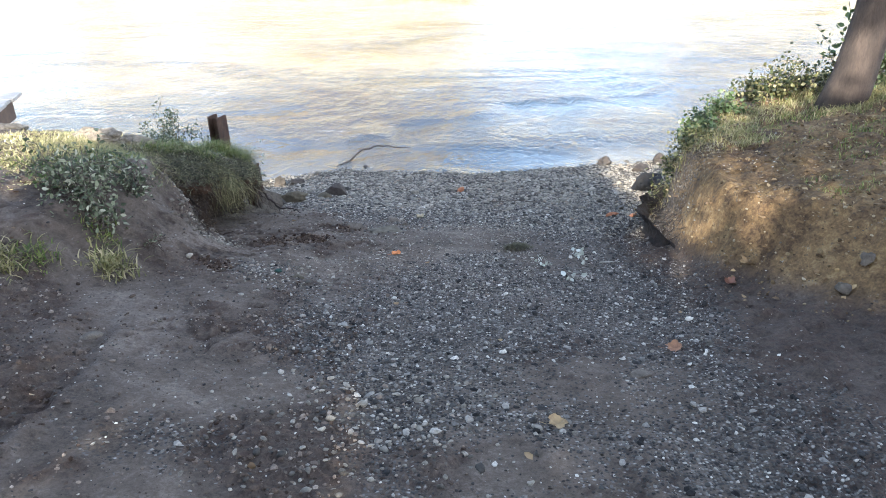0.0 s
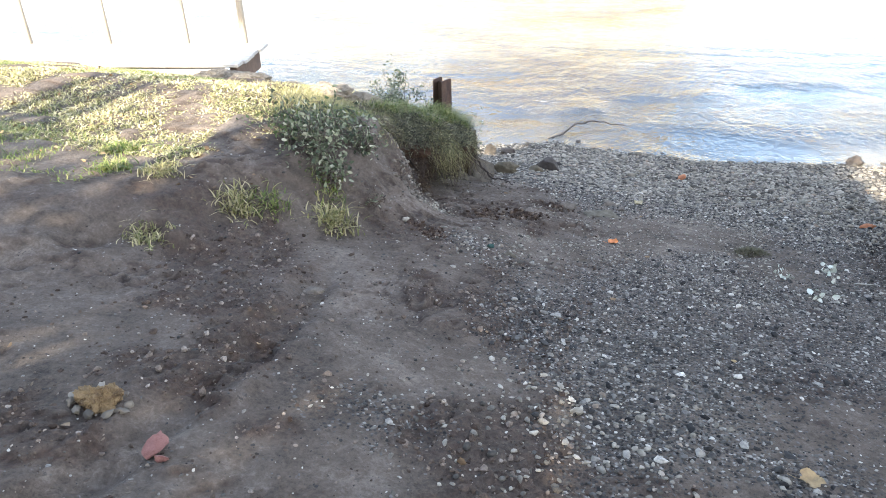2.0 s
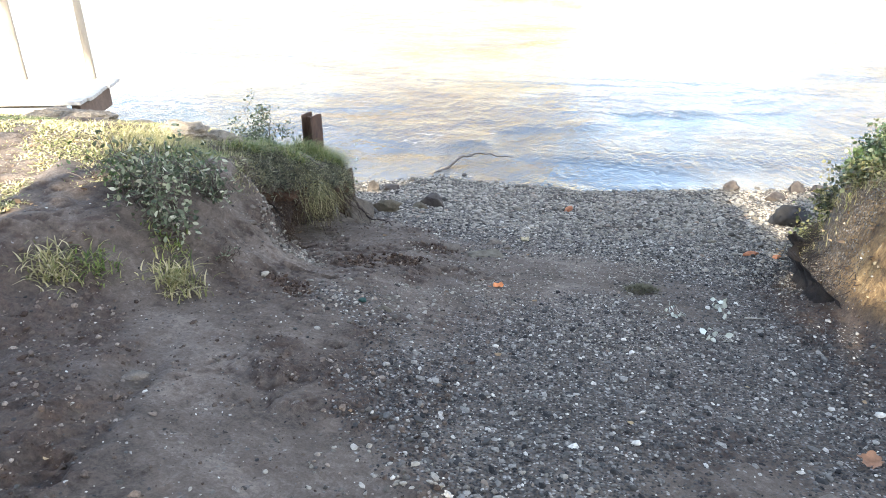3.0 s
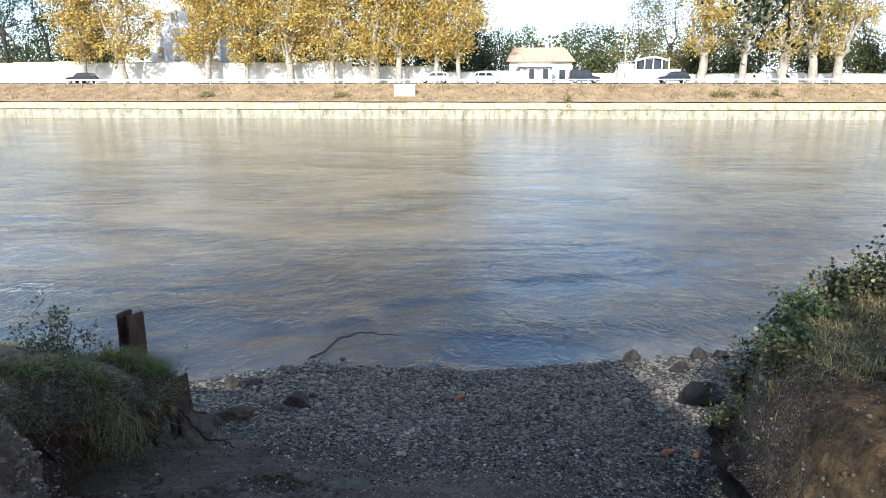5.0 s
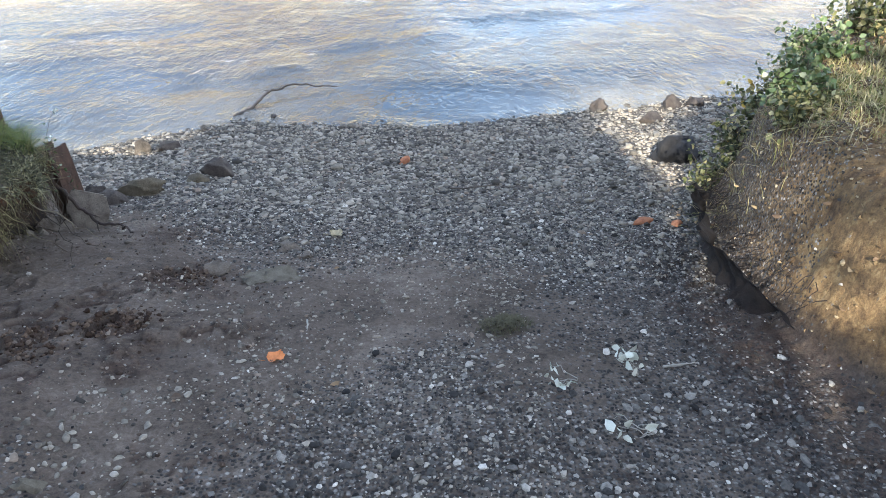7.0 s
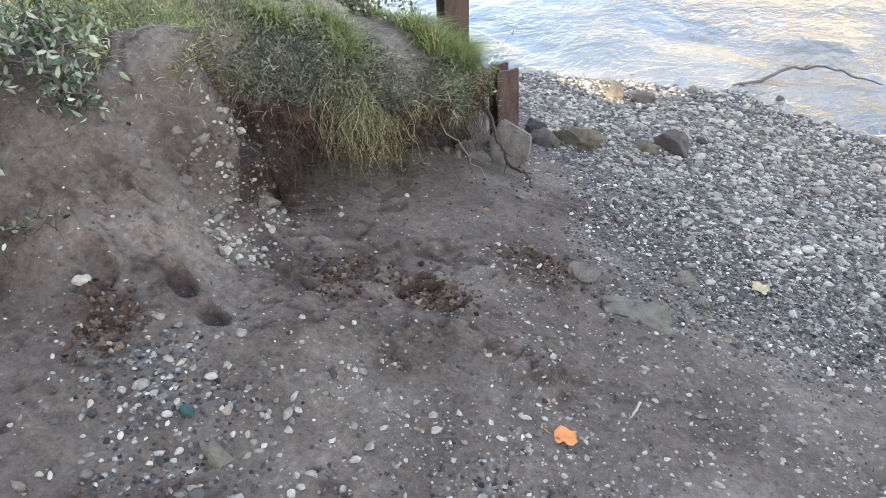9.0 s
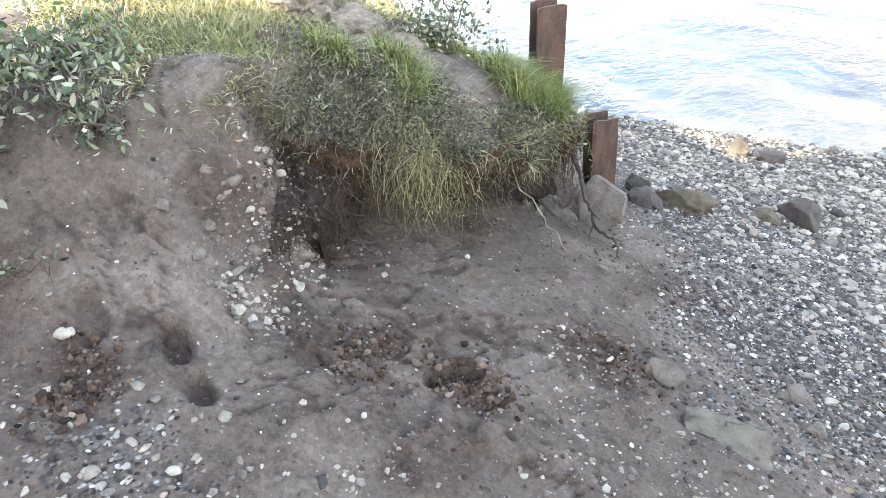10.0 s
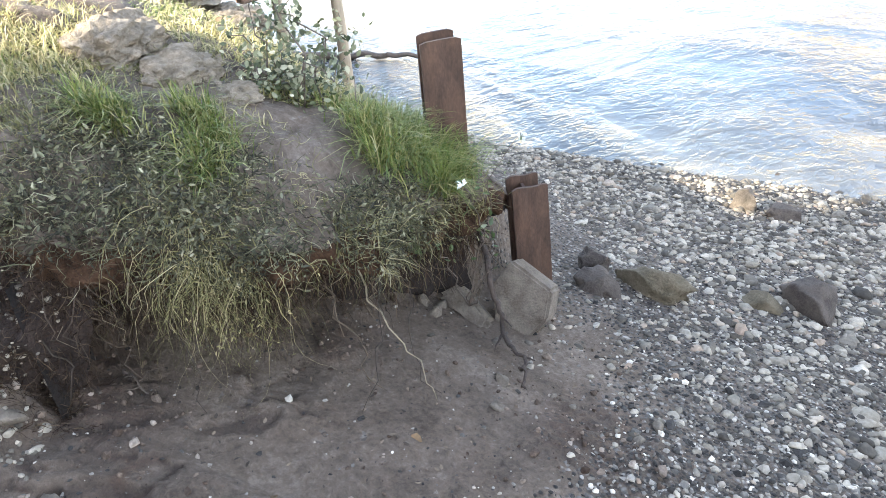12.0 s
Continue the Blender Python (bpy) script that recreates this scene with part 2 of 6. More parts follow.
M_RUST = simple("rusted_steel", (0.030, 0.019, 0.014), (0.115, 0.065, 0.042), 14, 0.75, 0.5, 0.35, 0.006, (1, 1, 0.35))
M_EARTH = simple("bare_earth", (0.008, 0.005, 0.004), (0.060, 0.037, 0.025), 15, 0.95, 1.0, distance=0.05)
# near-black earth: the shade of recesses is put into this colour
M_SHADEEARTH = simple("shade_dark_earth", (0.004, 0.003, 0.002), (0.024, 0.015, 0.011), 16, 0.95, 0.9, distance=0.03)
M_RUBBLE = simple("rubble", (0.095, 0.075, 0.052), (0.40, 0.33, 0.245), 24, 0.95, 1.0, distance=0.05, spec=0.15)
M_REDEARTH = simple("rust_brown_earth", (0.010, 0.006, 0.004), (0.105, 0.056, 0.031), 14, 0.95, 1.0, distance=0.04, spec=0.1)
M_PALELEAF = by_object("pale_dry_leaf", [(0.0, (0.32, 0.26, 0.15)), (1.0, (0.45, 0.37, 0.22))], 30, 0.7)
M_SCRAP = simple("green_cloth", (0.010, 0.032, 0.026), (0.03, 0.075, 0.06), 40, 0.8, 0.6)
M_BLUE = simple("blue_plastic", (0.05, 0.13, 0.22), (0.09, 0.20, 0.30), 6, 0.5, 0.1)
M_FLOWER = simple("white_petal", (0.55, 0.56, 0.50), (0.75, 0.75, 0.68), 20, 0.6, 0.1)
M_LICHENSTONE = simple("lichened_stone", (0.075, 0.063, 0.045), (0.175, 0.150, 0.110), 18, 0.95, 0.8, distance=0.02, spec=0.15)
M_WEED = by_object("straggling_weed", [(0.0, (0.020, 0.018, 0.011)), (0.45, (0.062, 0.060, 0.034)), (0.8, (0.125, 0.124, 0.068)), (1.0, (0.28, 0.26, 0.17))], 8, 0.75, True, translucent=0.2)
M_HAIRROOT = by_object("fibrous_root", [(0.0, (0.014, 0.009, 0.006)), (0.7, (0.042, 0.026, 0.017)), (1.0, (0.11, 0.08, 0.05))], 40, 0.9, True, spec=0.1)
M_ROOT = by_object("root", [(0.0, (0.025, 0.017, 0.011)), (0.7, (0.07, 0.048, 0.03)), (1.0, (0.24, 0.20, 0.13))], 40, 0.85, True)
M_GRASS = by_object("green_grass", [(0.0, (0.055, 0.082, 0.017)), (0.4, (0.125, 0.160, 0.034)), (0.75, (0.20, 0.208, 0.058)), (1.0, (0.34, 0.29, 0.13))], 8, 0.6, True, translucent=0.3)
M_DRYGRASS = by_object("dry_grass", [(0.0, (0.12, 0.13, 0.04)), (0.4, (0.24, 0.215, 0.085)), (0.75, (0.36, 0.30, 0.15)), (1.0, (0.46, 0.39, 0.23))], 8, 0.7, True, translucent=0.3)
M_STRAW = by_object("straw_turf", [(0.0, (0.16, 0.16, 0.06)), (0.4, (0.30, 0.27, 0.12)), (0.75, (0.44, 0.38, 0.21)), (1.0, (0.58, 0.51, 0.34))], 8, 0.8, True, translucent=0.3)
M_SODGRASS = by_object("sod_grass", [(0.0, (0.055, 0.055, 0.020)), (0.4, (0.135, 0.125, 0.048)), (0.75, (0.24, 0.21, 0.095)), (1.0, (0.40, 0.34, 0.19))], 8, 0.75, True, translucent=0.25)
M_LEAF = by_object("shrub_leaf", [(0.0, (0.035, 0.06, 0.02)), (0.5, (0.07, 0.10, 0.035)), (0.85, (0.12, 0.14, 0.06)), (1.0, (0.24, 0.25, 0.16))], 8, 0.5, True, translucent=0.25)
M_IVY = by_object("ivy_leaf", [(0.0, (0.025, 0.035, 0.015)), (0.45, (0.07, 0.08, 0.03)), (0.8, (0.16, 0.15, 0.06)), (1.0, (0.36, 0.31, 0.15))], 8, 0.45, True, translucent=0.25)
M_MOUNDCLOD = by_object("golden_clod", [(0.0, (0.05, 0.032, 0.018)), (0.5, (0.12, 0.08, 0.042)), (0.85, (0.20, 0.145, 0.078)), (1.0, (0.34, 0.28, 0.19))], 60, 0.95, True, spec=0.1, bump=0.8)
# pale grey-green leaf; its lighter tones are raised for sun glints and dapple
M_SILVERLEAF = by_object("glint_pale_leaf", [(0.0, (0.032, 0.042, 0.020)), (0.45, (0.105, 0.118, 0.064)), (0.78, (0.215, 0.22, 0.135)), (1.0, (0.46, 0.435, 0.315))], 8, 0.6, True, translucent=0.25)
M_YELLOWLEAF = by_object("autumn_leaf", [(0.0, (0.22, 0.135, 0.03)), (0.4, (0.46, 0.31, 0.066)), (0.8, (0.64, 0.46, 0.115)), (1.0, (0.44, 0.39, 0.11))], 3, 0.65, True, translucent=0.3)
M_FARGREEN = by_object("far_green_leaf", [(0.0, (0.03, 0.045, 0.015)), (0.5, (0.07, 0.085, 0.025)), (1.0, (0.16, 0.15, 0.05))], 3, 0.7, True, translucent=0.2)
M_FARMIX = by_object("far_fading_leaf", [(0.0, (0.08, 0.085, 0.03)), (0.5, (0.18, 0.16, 0.06)), (1.0, (0.34, 0.26, 0.10))], 3, 0.7, True, translucent=0.2)
M_DARKGREEN = by_object("dark_green_leaf", [(0.0, (0.015, 0.025, 0.012)), (0.6, (0.035, 0.05, 0.02)), (1.0, (0.07, 0.085, 0.03))], 3, 0.7, True, translucent=0.15)
M_BARK = simple("bark", (0.018, 0.013, 0.010), (0.075, 0.053, 0.040), 8, 0.9, 0.9, distance=0.04, stretch=(1, 1, 0.25))
M_PLANEBARK = simple("pale_bark", (0.22, 0.18, 0.13), (0.46, 0.41, 0.32), 2.2, 0.85, 0.4, distance=0.05)
M_FALLEN = by_object("fallen_leaf", [(0.0, (0.16, 0.07, 0.04)), (0.5, (0.24, 0.12, 0.06)), (1.0, (0.28, 0.19, 0.09))], 30, 0.6)
M_ORANGELEAF = by_object("orange_leaf", [(0.0, (0.5, 0.17, 0.05)), (1.0, (0.62, 0.26, 0.08))], 30, 0.6)
M_PALEPLANT = simple("pale_plant", (0.36, 0.37, 0.29), (0.62, 0.62, 0.53), 30, 0.6, 0.1)
M_TWIG = simple("twig", (0.05, 0.038, 0.03), (0.14, 0.11, 0.085), 30, 0.85, 0.4, distance=0.004)
M_PALETWIG = simple("bleached_twig", (0.20, 0.18, 0.14), (0.36, 0.33, 0.28), 30, 0.85, 0.3, distance=0.004)
M_DECK = simple("weathered_deck", (0.27, 0.24, 0.20), (0.48, 0.44, 0.38), 3, 0.85, 0.4, distance=0.006, stretch=(1, 6, 1))
M_DECKPOST = simple("rail_timber", (0.22, 0.17, 0.11), (0.40, 0.33, 0.24), 6, 0.85, 0.3, distance=0.005, stretch=(1, 1, 0.2))
M_BEAM = simple("dark_timber", (0.07, 0.045, 0.03), (0.17, 0.11, 0.075), 6, 0.85, 0.4, distance=0.006)
M_QUAY = simple("quay_masonry", (0.10, 0.085, 0.05), (0.62, 0.55, 0.39), 0.9, 0.9, 0.6, distance=0.08, stretch=(1.3, 1, 0.5))
M_COPING = simple("quay_coping", (0.20, 0.17, 0.09), (0.66, 0.58, 0.38), 1.3, 0.9, 0.6)
M_WHITEWALL = simple("limewashed_wall", (0.66, 0.64, 0.59), (0.82, 0.80, 0.76), 0.35, 0.9, 0.2)
M_WHITE = simple("white_paint", (0.70, 0.70, 0.68), (0.82, 0.82, 0.80), 2, 0.6, 0.1)
M_ASPHALT = simple("asphalt", (0.04, 0.04, 0.042), (0.075, 0.073, 0.07), 1.5, 0.9, 0.3)
M_SLOPE = simple("dry_bank_grass", (0.17, 0.12, 0.06), (0.42, 0.29, 0.16), 0.6, 0.95, 0.9, distance=0.3)
M_ROOF = simple("clay_tiles", (0.40, 0.22, 0.13), (0.66, 0.48, 0.32), 1.2, 0.85, 0.5)
M_GLASS = simple("dark_glass", (0.015, 0.018, 0.02), (0.035, 0.04, 0.045), 1, 0.08, 0.0, spec=0.6)
M_RUBBER = simple("rubber", (0.012, 0.012, 0.012), (0.03, 0.03, 0.03), 8, 0.85, 0.2)
M_RIM = simple("alloy", (0.35, 0.35, 0.36), (0.5, 0.5, 0.5), 8, 0.35, 0.0, 0.8)
M_CARDARK = simple("dark_car_paint", (0.012, 0.015, 0.022), (0.022, 0.026, 0.036), 1, 0.22, 0.0, spec=0.6)
M_CARWHITE = simple("white_car_paint", (0.68, 0.68, 0.68), (0.78, 0.78, 0.78), 1, 0.25, 0.0, spec=0.6)
M_SIGN = simple("pale_board", (0.46, 0.40, 0.20), (0.62, 0.55, 0.32), 1.2, 0.7, 0.1)
M_LICHEN = simple("lichen_crust", (0.09, 0.050, 0.022), (0.34, 0.225, 0.105), 22, 0.95, 1.0, distance=0.03)
M_REDSHARD = simple("red_shard", (0.13, 0.05, 0.038), (0.27, 0.125, 0.098), 22, 0.85, 0.5)
M_MOSS = simple("dry_moss", (0.06, 0.055, 0.03), (0.13, 0.115, 0.065), 30, 0.95, 0.8, distance=0.02)
M_OLDBRICK = simple("dull_brick", (0.13, 0.06, 0.045), (0.22, 0.11, 0.08), 18, 0.85, 0.4)
M_BRICK = simple("worn_brick", (0.22, 0.075, 0.04), (0.44, 0.20, 0.10), 26, 0.9, 0.8, spec=0.15)

# ---- the lie of the land ----
WATER = -2.548


def smooth(a, b, v):
    s = np.clip((np.asarray(v, float) - a) / (b - a), 0, 1)
    return s * s * (3 - 2 * s)


def wave_noise(x, y, scale, seed, octaves=4):
    """Smooth value noise for arrays, about -1 to 1."""
    total, amp, norm = 0.0, 1.0, 0.0
    for o in range(octaves):
        u, v = x / scale * 2 ** o + 17.3 * seed + 5 * o, y / scale * 2 ** o - 9.1 * seed + 3 * o
        iu, iv = np.floor(u).astype(np.int64), np.floor(v).astype(np.int64)
        fu, fv = u - iu, v - iv
        fu, fv = fu * fu * (3 - 2 * fu), fv * fv * (3 - 2 * fv)

        def lattice(i, j):
            h = (i * 374761393 + j * 668265263 + seed * 974634777) & 0xFFFFFFFF
            h = ((h ^ (h >> 13)) * 1274126177) & 0xFFFFFFFF
            return ((h ^ (h >> 16)) & 0xFFFF) / 32767.5 - 1

        a, b = lattice(iu, iv), lattice(iu + 1, iv)
        c, d = lattice(iu, iv + 1), lattice(iu + 1, iv + 1)
        total = total + amp * ((a * (1 - fu) + b * fu) * (1 - fv) + (c * (1 - fu) + d * fu) * fv)
        norm += amp
        amp *= 0.5
    return total / norm


RAMP_Y = (-60, -8, 0, 2.0, 3.8, 5.0, 6.8, 7.7, 9.0, 10.5, 11.6, 14, 20, 85, 91.5, 92.5, 93.2, 98.5, 103, 130, 3000)
RAMP_Z = (0.6, 0.1, -0.22, -0.56, -0.94, -1.20, -1.52, -1.72, -2.06, -2.38, -2.575, -3.1, -4.2, -4.2, -3.6, -3.4, -1.25, 1.40, 1.68, 1.8, 2.2)
LEFT_Y = (-10, 2.5, 3.6, 4.4, 5.0, 5.5, 5.86, 6.08, 6.24, 6.55, 7.1, 7.6, 8.2)
LEFT_X = (-4.2, -3.4, -2.92, -2.58, -2.34, -2.30, -2.50, -2.90, -3.30, -3.30, -3.12, -2.97, -3.2)
RIGHT_Y = (-10, 2.0, 3.5, 4.6, 5.4, 6.2, 7.0, 7.6, 8.4, 9.2)
RIGHT_X = (4.2, 3.5, 2.65, 2.0, 1.64, 1.55, 1.60, 1.74, 1.98, 2.6)


SHORE_X = (-30, -9, -7, -5.8, -5.2, -4.2, -3.05, -2.7, -1.7, -0.4, 0.8, 2.3, 3.5, 6, 30)
SHORE_Y = (8.4, 8.5, 9.0, 9.77, 10.3, 10.85, 11.43, 11.70, 11.62, 11.52, 11.88, 12.0, 12.36, 12.7, 13.5)


GRIT_Y = (0, 1.9, 2.3, 3.0, 3.6, 4.2, 4.75, 5.1, 5.6, 6.1)
GRIT_X = (-0.2, -0.45, -0.55, -1.0, -1.4, -1.5, -1.4, -1.0, -0.7, -0.25)
BEACH_X = (-4, -2.5, -2.0, -1.75, -1.3, -0.8, -0.3, 0.3, 1.0, 1.6, 3)
BEACH_Y = (8.5, 7.85, 7.65, 7.25, 7.05, 7.1, 7.15, 6.8, 6.2, 6.3, 8.6)


def gravelly(x, y):
    """How much the gravel shows through the mud, 0 to 1."""
    left = x - np.interp(y, GRIT_Y, GRIT_X)
    strip = np.minimum(np.minimum(left, 1.85 - 0.08 * y - x), 6.25 + 1.2 * smooth(0.1, 0.8, x) - y)
    beach = y - np.interp(x, BEACH_X, BEACH_Y)
    small = 0.36 - np.hypot((x + 1.45) * 0.7, (y - 4.75) * 1.5)
    heap = 0.35 - np.hypot((x + 1.95), (y - 4.95) * 1.4)
    near = 0.55 - np.hypot((x + 1.5), (y - 2.5) * 1.3)
    bare = np.minimum(np.hypot(x - 0.30, (y - 5.88) * 1.5) - 0.28, np.hypot(x - 0.0, (y - 2.5) * 1.6) - 0.35)
    bare = np.minimum(bare, np.minimum(np.hypot(x - 0.55, (y - 3.5) * 0.8) - 0.30, np.hypot((x + 0.30) * 0.8, (y - 6.35) * 1.7) - 0.55))
    d = np.maximum(np.minimum(strip, bare), np.maximum(beach, np.maximum(np.maximum(small, heap) - 0.22, near - 0.35)))
    d = d + 0.36 * wave_noise(x, y, 0.75, 61, 3) + 0.16 * wave_noise(x, y, 0.16, 62, 2)
    return smooth(-0.55, 0.50, d)


def cloddy(x, y):
    """Where the mud is darker: moist kicked-up crumbs and plain dark stretches, 0 to 1."""
    c = smooth(1.0, 0.5, np.hypot((x + 1.79) / 0.22, (y - 6.05) / 0.16)) + smooth(1.0, 0.5, np.hypot((x + 2.30) / 0.20, (y - 4.98) / 0.14)) + smooth(1.0, 0.5, np.hypot((x + 2.12) / 0.12, (y - 5.90) / 0.16))
    c = c + 0.5 * smooth(1.0, 0.3, np.hypot((x + 2.5) / 0.25, (y - 4.8) / 0.3)) + 0.6 * smooth(1.0, 0.3, np.hypot((x + 1.6) / 0.3, (y - 6.75) / 0.3))
    c = c + 0.75 * smooth(1.0, 0.3, np.hypot((x + 1.95) / 0.42, (y - 7.45) / 0.36))
    trail = smooth(-0.9, -1.7, x) * smooth(-3.8, -3.0, x) * smooth(7.2, 6.8, y)
    c = c + 0.8 * trail * smooth(0.22, 0.5, wave_noise(x, y, 0.40, 63, 3))
    # hollow's mouth: dark mud with the cavity's shade added; then the steep bank's foot
    c = c + 0.9 * smooth(1.0, 0.2, np.hypot((x + 2.72) / 0.42, (y - 6.1) / 0.30)) + 0.8 * smooth(1.0, 0.3, np.hypot((x - 1.3) / 0.35, (y - 6.7) / 1.6))
    c = c + 0.8 * smooth(0.0, 0.35, wave_noise(x, y, 0.7, 65, 4)) * smooth(5.0, 4.3, y)
    # darker towards the right of the ramp
    c = c + 0.8 * smooth(0.8, 1.4, x + 0.3 * wave_noise(x, y, 0.5, 67, 3)) * smooth(7.4, 6.6, y)
    return np.clip(c, 0, 1)


def land(x, y):
    """Height of the bare ground."""
    x, y = np.asarray(x, float), np.asarray(y, float)
    bend = (11.6 - np.interp(x, SHORE_X, SHORE_Y)) * smooth(8.0, 10.5, y) * smooth(60, 20, y)
    ramp = np.interp(y + bend, RAMP_Y, RAMP_Z)
    near = smooth(14, 9, y)
    ramp = ramp + near * 0.10 * np.clip(-x - 0.6, 0, 2) * smooth(7, 4.5, y) + near * 0.05 * np.clip(x - 1.0, 0, 2)
    ramp = ramp + 0.058 * smooth(-1.35, -1.95, x) * smooth(4.5, 5.2, y) * smooth(7.7, 7.2, y)
    # left terrace
    xl = np.interp(y + 0.11 * wave_noise(x, y, 0.19, 64, 4), LEFT_Y, LEFT_X) + 0.10 * wave_noise(x, y, 0.33, 66, 3) * smooth(5.2, 5.5, y) * smooth(6.3, 6.1, y)
    top_l = np.interp(y, (-10, 0, 3, 5, 5.8, 6.2, 6.7, 7.2, 7.8), (0.1, -0.12, -0.28, -0.42, -0.47, -0.58, -0.72, -0.85, -1.08))
    top_l = top_l + np.minimum(0.16 * np.clip(-3.1 - x, 0, 3), 0.20) * smooth(4.5, 6.2, y) * smooth(7.9, 7.1, y)
    wide = np.interp(y, (0, 3, 4.6, 5.2, 5.60, 5.90, 6.12, 7.4, 8), (2.4, 1.6, 1.05, 0.95, 0.90, 0.66, 0.20, 0.18, 0.3))
    inside = smooth(0, 1, (xl - x) / wide)
    brink = 7.95 - np.interp(x, (-9, -6, -4.5, -3.7, -3.1), (7.1, 7.3, 7.38, 7.58, 7.95))
    river_l = smooth(8.65, 7.95, y + brink + 0.12 * wave_noise(x, y, 0.7, 3))
    rise_l = inside * river_l
    z = ramp + np.maximum(top_l - ramp, 0) * rise_l
    # right terrace
    xr = np.interp(y, RIGHT_Y, RIGHT_X)
    top_r = np.interp(y, (-10, 0, 3, 5, 6.5, 8.4), (0.1, -0.1, -0.35, -0.62, -0.66, -0.78)) + 0.16 * np.clip(x - 1.6, 0, 4)
    wide = np.interp(y, (0, 4.0, 5.0, 5.7, 8, 9), (2.2, 2.0, 1.0, 0.34, 0.30, 0.6))
    inside = smooth(0, 1, (x - xr) / wide)
    river_r = smooth(9.9, 8.5, y - 0.35 * np.clip(x - 2, 0, 3) + 0.2 * wave_noise(x, y, 0.8, 5))
    z = z + np.maximum(top_r - ramp, 0) * inside * river_r
    # unevenness
    flat = smooth(20, 13, y)
    z = z + flat * (0.035 * wave_noise(x, y, 1.1, 1, 4) + 0.007 * wave_noise(x, y, 0.17, 2, 3) + 0.012 * np.abs(wave_noise(x, y, 0.42, 6, 3)) - 0.004)
    face = np.clip(4 * inside * (1 - inside) * river_r, 0, 1) * smooth(4.8, 5.8, y)
    z = z + face * 0.13 * wave_noise(x, y, 0.26, 9, 5)
    slope = np.clip(4 * rise_l * (1 - rise_l) * river_l, 0, 1)
    z = z + slope * (0.09 * wave_noise(x, y, 0.22, 8, 5) + 0.03 * np.clip(wave_noise(x, y, 0.11, 68, 3) - 0.1, 0, 1))
    return z


# ---- shapes ----
class Geo:
    """Gathers vertices and faces, and turns them into one mesh."""

    def __init__(self):
        self.v, self.f, self.n = [], [], 0

    def add(self, v, f):
        v = np.asarray(v, float).reshape(-1, 3)
        self.v.append(v)
        if isinstance(f, np.ndarray):
            self.f.append(f + self.n)
        else:
            for k in sorted({len(q) for q in f}):
                self.f.append(np.array([q for q in f if len(q) == k]) + self.n)
        self.n += len(v)
        return self

    def mesh(self, name, material, soft=True):
        v = np.concatenate(self.v)
        me = bpy.data.meshes.new(name)
        me.vertices.add(len(v))
        me.vertices.foreach_set("co", v.astype(np.float32).ravel())
        loops = np.concatenate([f.ravel() for f in self.f]).astype(np.int32)
        totals = np.concatenate([np.full(len(f), f.shape[1]) for f in self.f]).astype(np.int32)
        me.loops.add(len(loops))
        me.loops.foreach_set("vertex_index", loops)
        me.polygons.add(len(totals))
        me.polygons.foreach_set("loop_start", np.concatenate([[0], np.cumsum(totals)[:-1]]).astype(np.int32))
        me.polygons.foreach_set("use_smooth", np.full(len(totals), soft))
        me.materials.append(material)
        me.update(calc_edges=True)
        me.validate()
        return me


def turn(rz=0.0, rx=0.0, ry=0.0):
    return np.array(Euler((radians(rx), radians(ry), radians(rz))).to_matrix())


def box(size, at=(0, 0, 0), r=None, bevel=0.0, segs=1):
    """A box, its edges rounded by bevel; at is its centre."""
    bm = bmesh.new()
    bmesh.ops.create_cube(bm, size=1.0)
    bmesh.ops.scale(bm, vec=size, verts=bm.verts)
    if bevel:
        bmesh.ops.bevel(bm, geom=list(bm.edges), offset=bevel, segments=segs, affect="EDGES")
    v = np.array([tuple(w.co) for w in bm.verts])
    f = [[w.index for w in q.verts] for q in bm.faces]
    bm.free()
    if r is not None:
        v = v @ r.T
    return v + np.array(at), f


def prism(outline, depth, bevel=0.0):
    """An outline in x and z, swept along y from 0 to depth."""
    bm = bmesh.new()
    face = bm.faces.new([bm.verts.new((x, 0, z)) for x, z in outline])
    out = bmesh.ops.extrude_face_region(bm, geom=[face])
    bmesh.ops.translate(bm, vec=(0, depth, 0), verts=[g for g in out["geom"] if isinstance(g, bmesh.types.BMVert)])
    bmesh.ops.recalc_face_normals(bm, faces=bm.faces)
    if bevel:
        bmesh.ops.bevel(bm, geom=list(bm.edges), offset=bevel, segments=2, affect="EDGES")
    bm.verts.index_update()
    v = np.array([tuple(w.co) for w in bm.verts])
    f = [[w.index for w in q.verts] for q in bm.faces]
    bm.free()
    return v, f


def ico(sub):
    bm = bmesh.new()
    bmesh.ops.create_icosphere(bm, subdivisions=sub, radius=1.0)
    v = np.array([tuple(w.co) for w in bm.verts])
    f = np.array([[w.index for w in q.verts] for q in bm.faces])
    bm.free()
    return v, f


ICO = {s: ico(s) for s in (1, 2, 3, 4, 5)}


def blob(size, at=(0, 0, 0), sub=3, rough=0.25, seed=0, r=None, chip=0.0):
    """A worn stone: a ball pressed, chipped flat and made uneven."""
    v, f = ICO[sub]
    g = np.random.default_rng(seed)
    off = g.uniform(-50, 50, 3)
    k = np.array([noise.fractal(Vector(p * 1.1 + off), 1.0, 2.0, 3) for p in v])
    w = v * (1 + rough * k[:, None])
    if chip:
        for _ in range(7):
            d = g.normal(size=3)
            d /= np.linalg.norm(d)
            over = w @ d - (1 - chip * g.uniform(0.5, 1.0))
            w = w - np.clip(over, 0, None)[:, None] * d * 0.9
    w = w * (np.array(size) / 2)
    if r is not None:
        w = w @ r.T
    return w + np.array(at), f


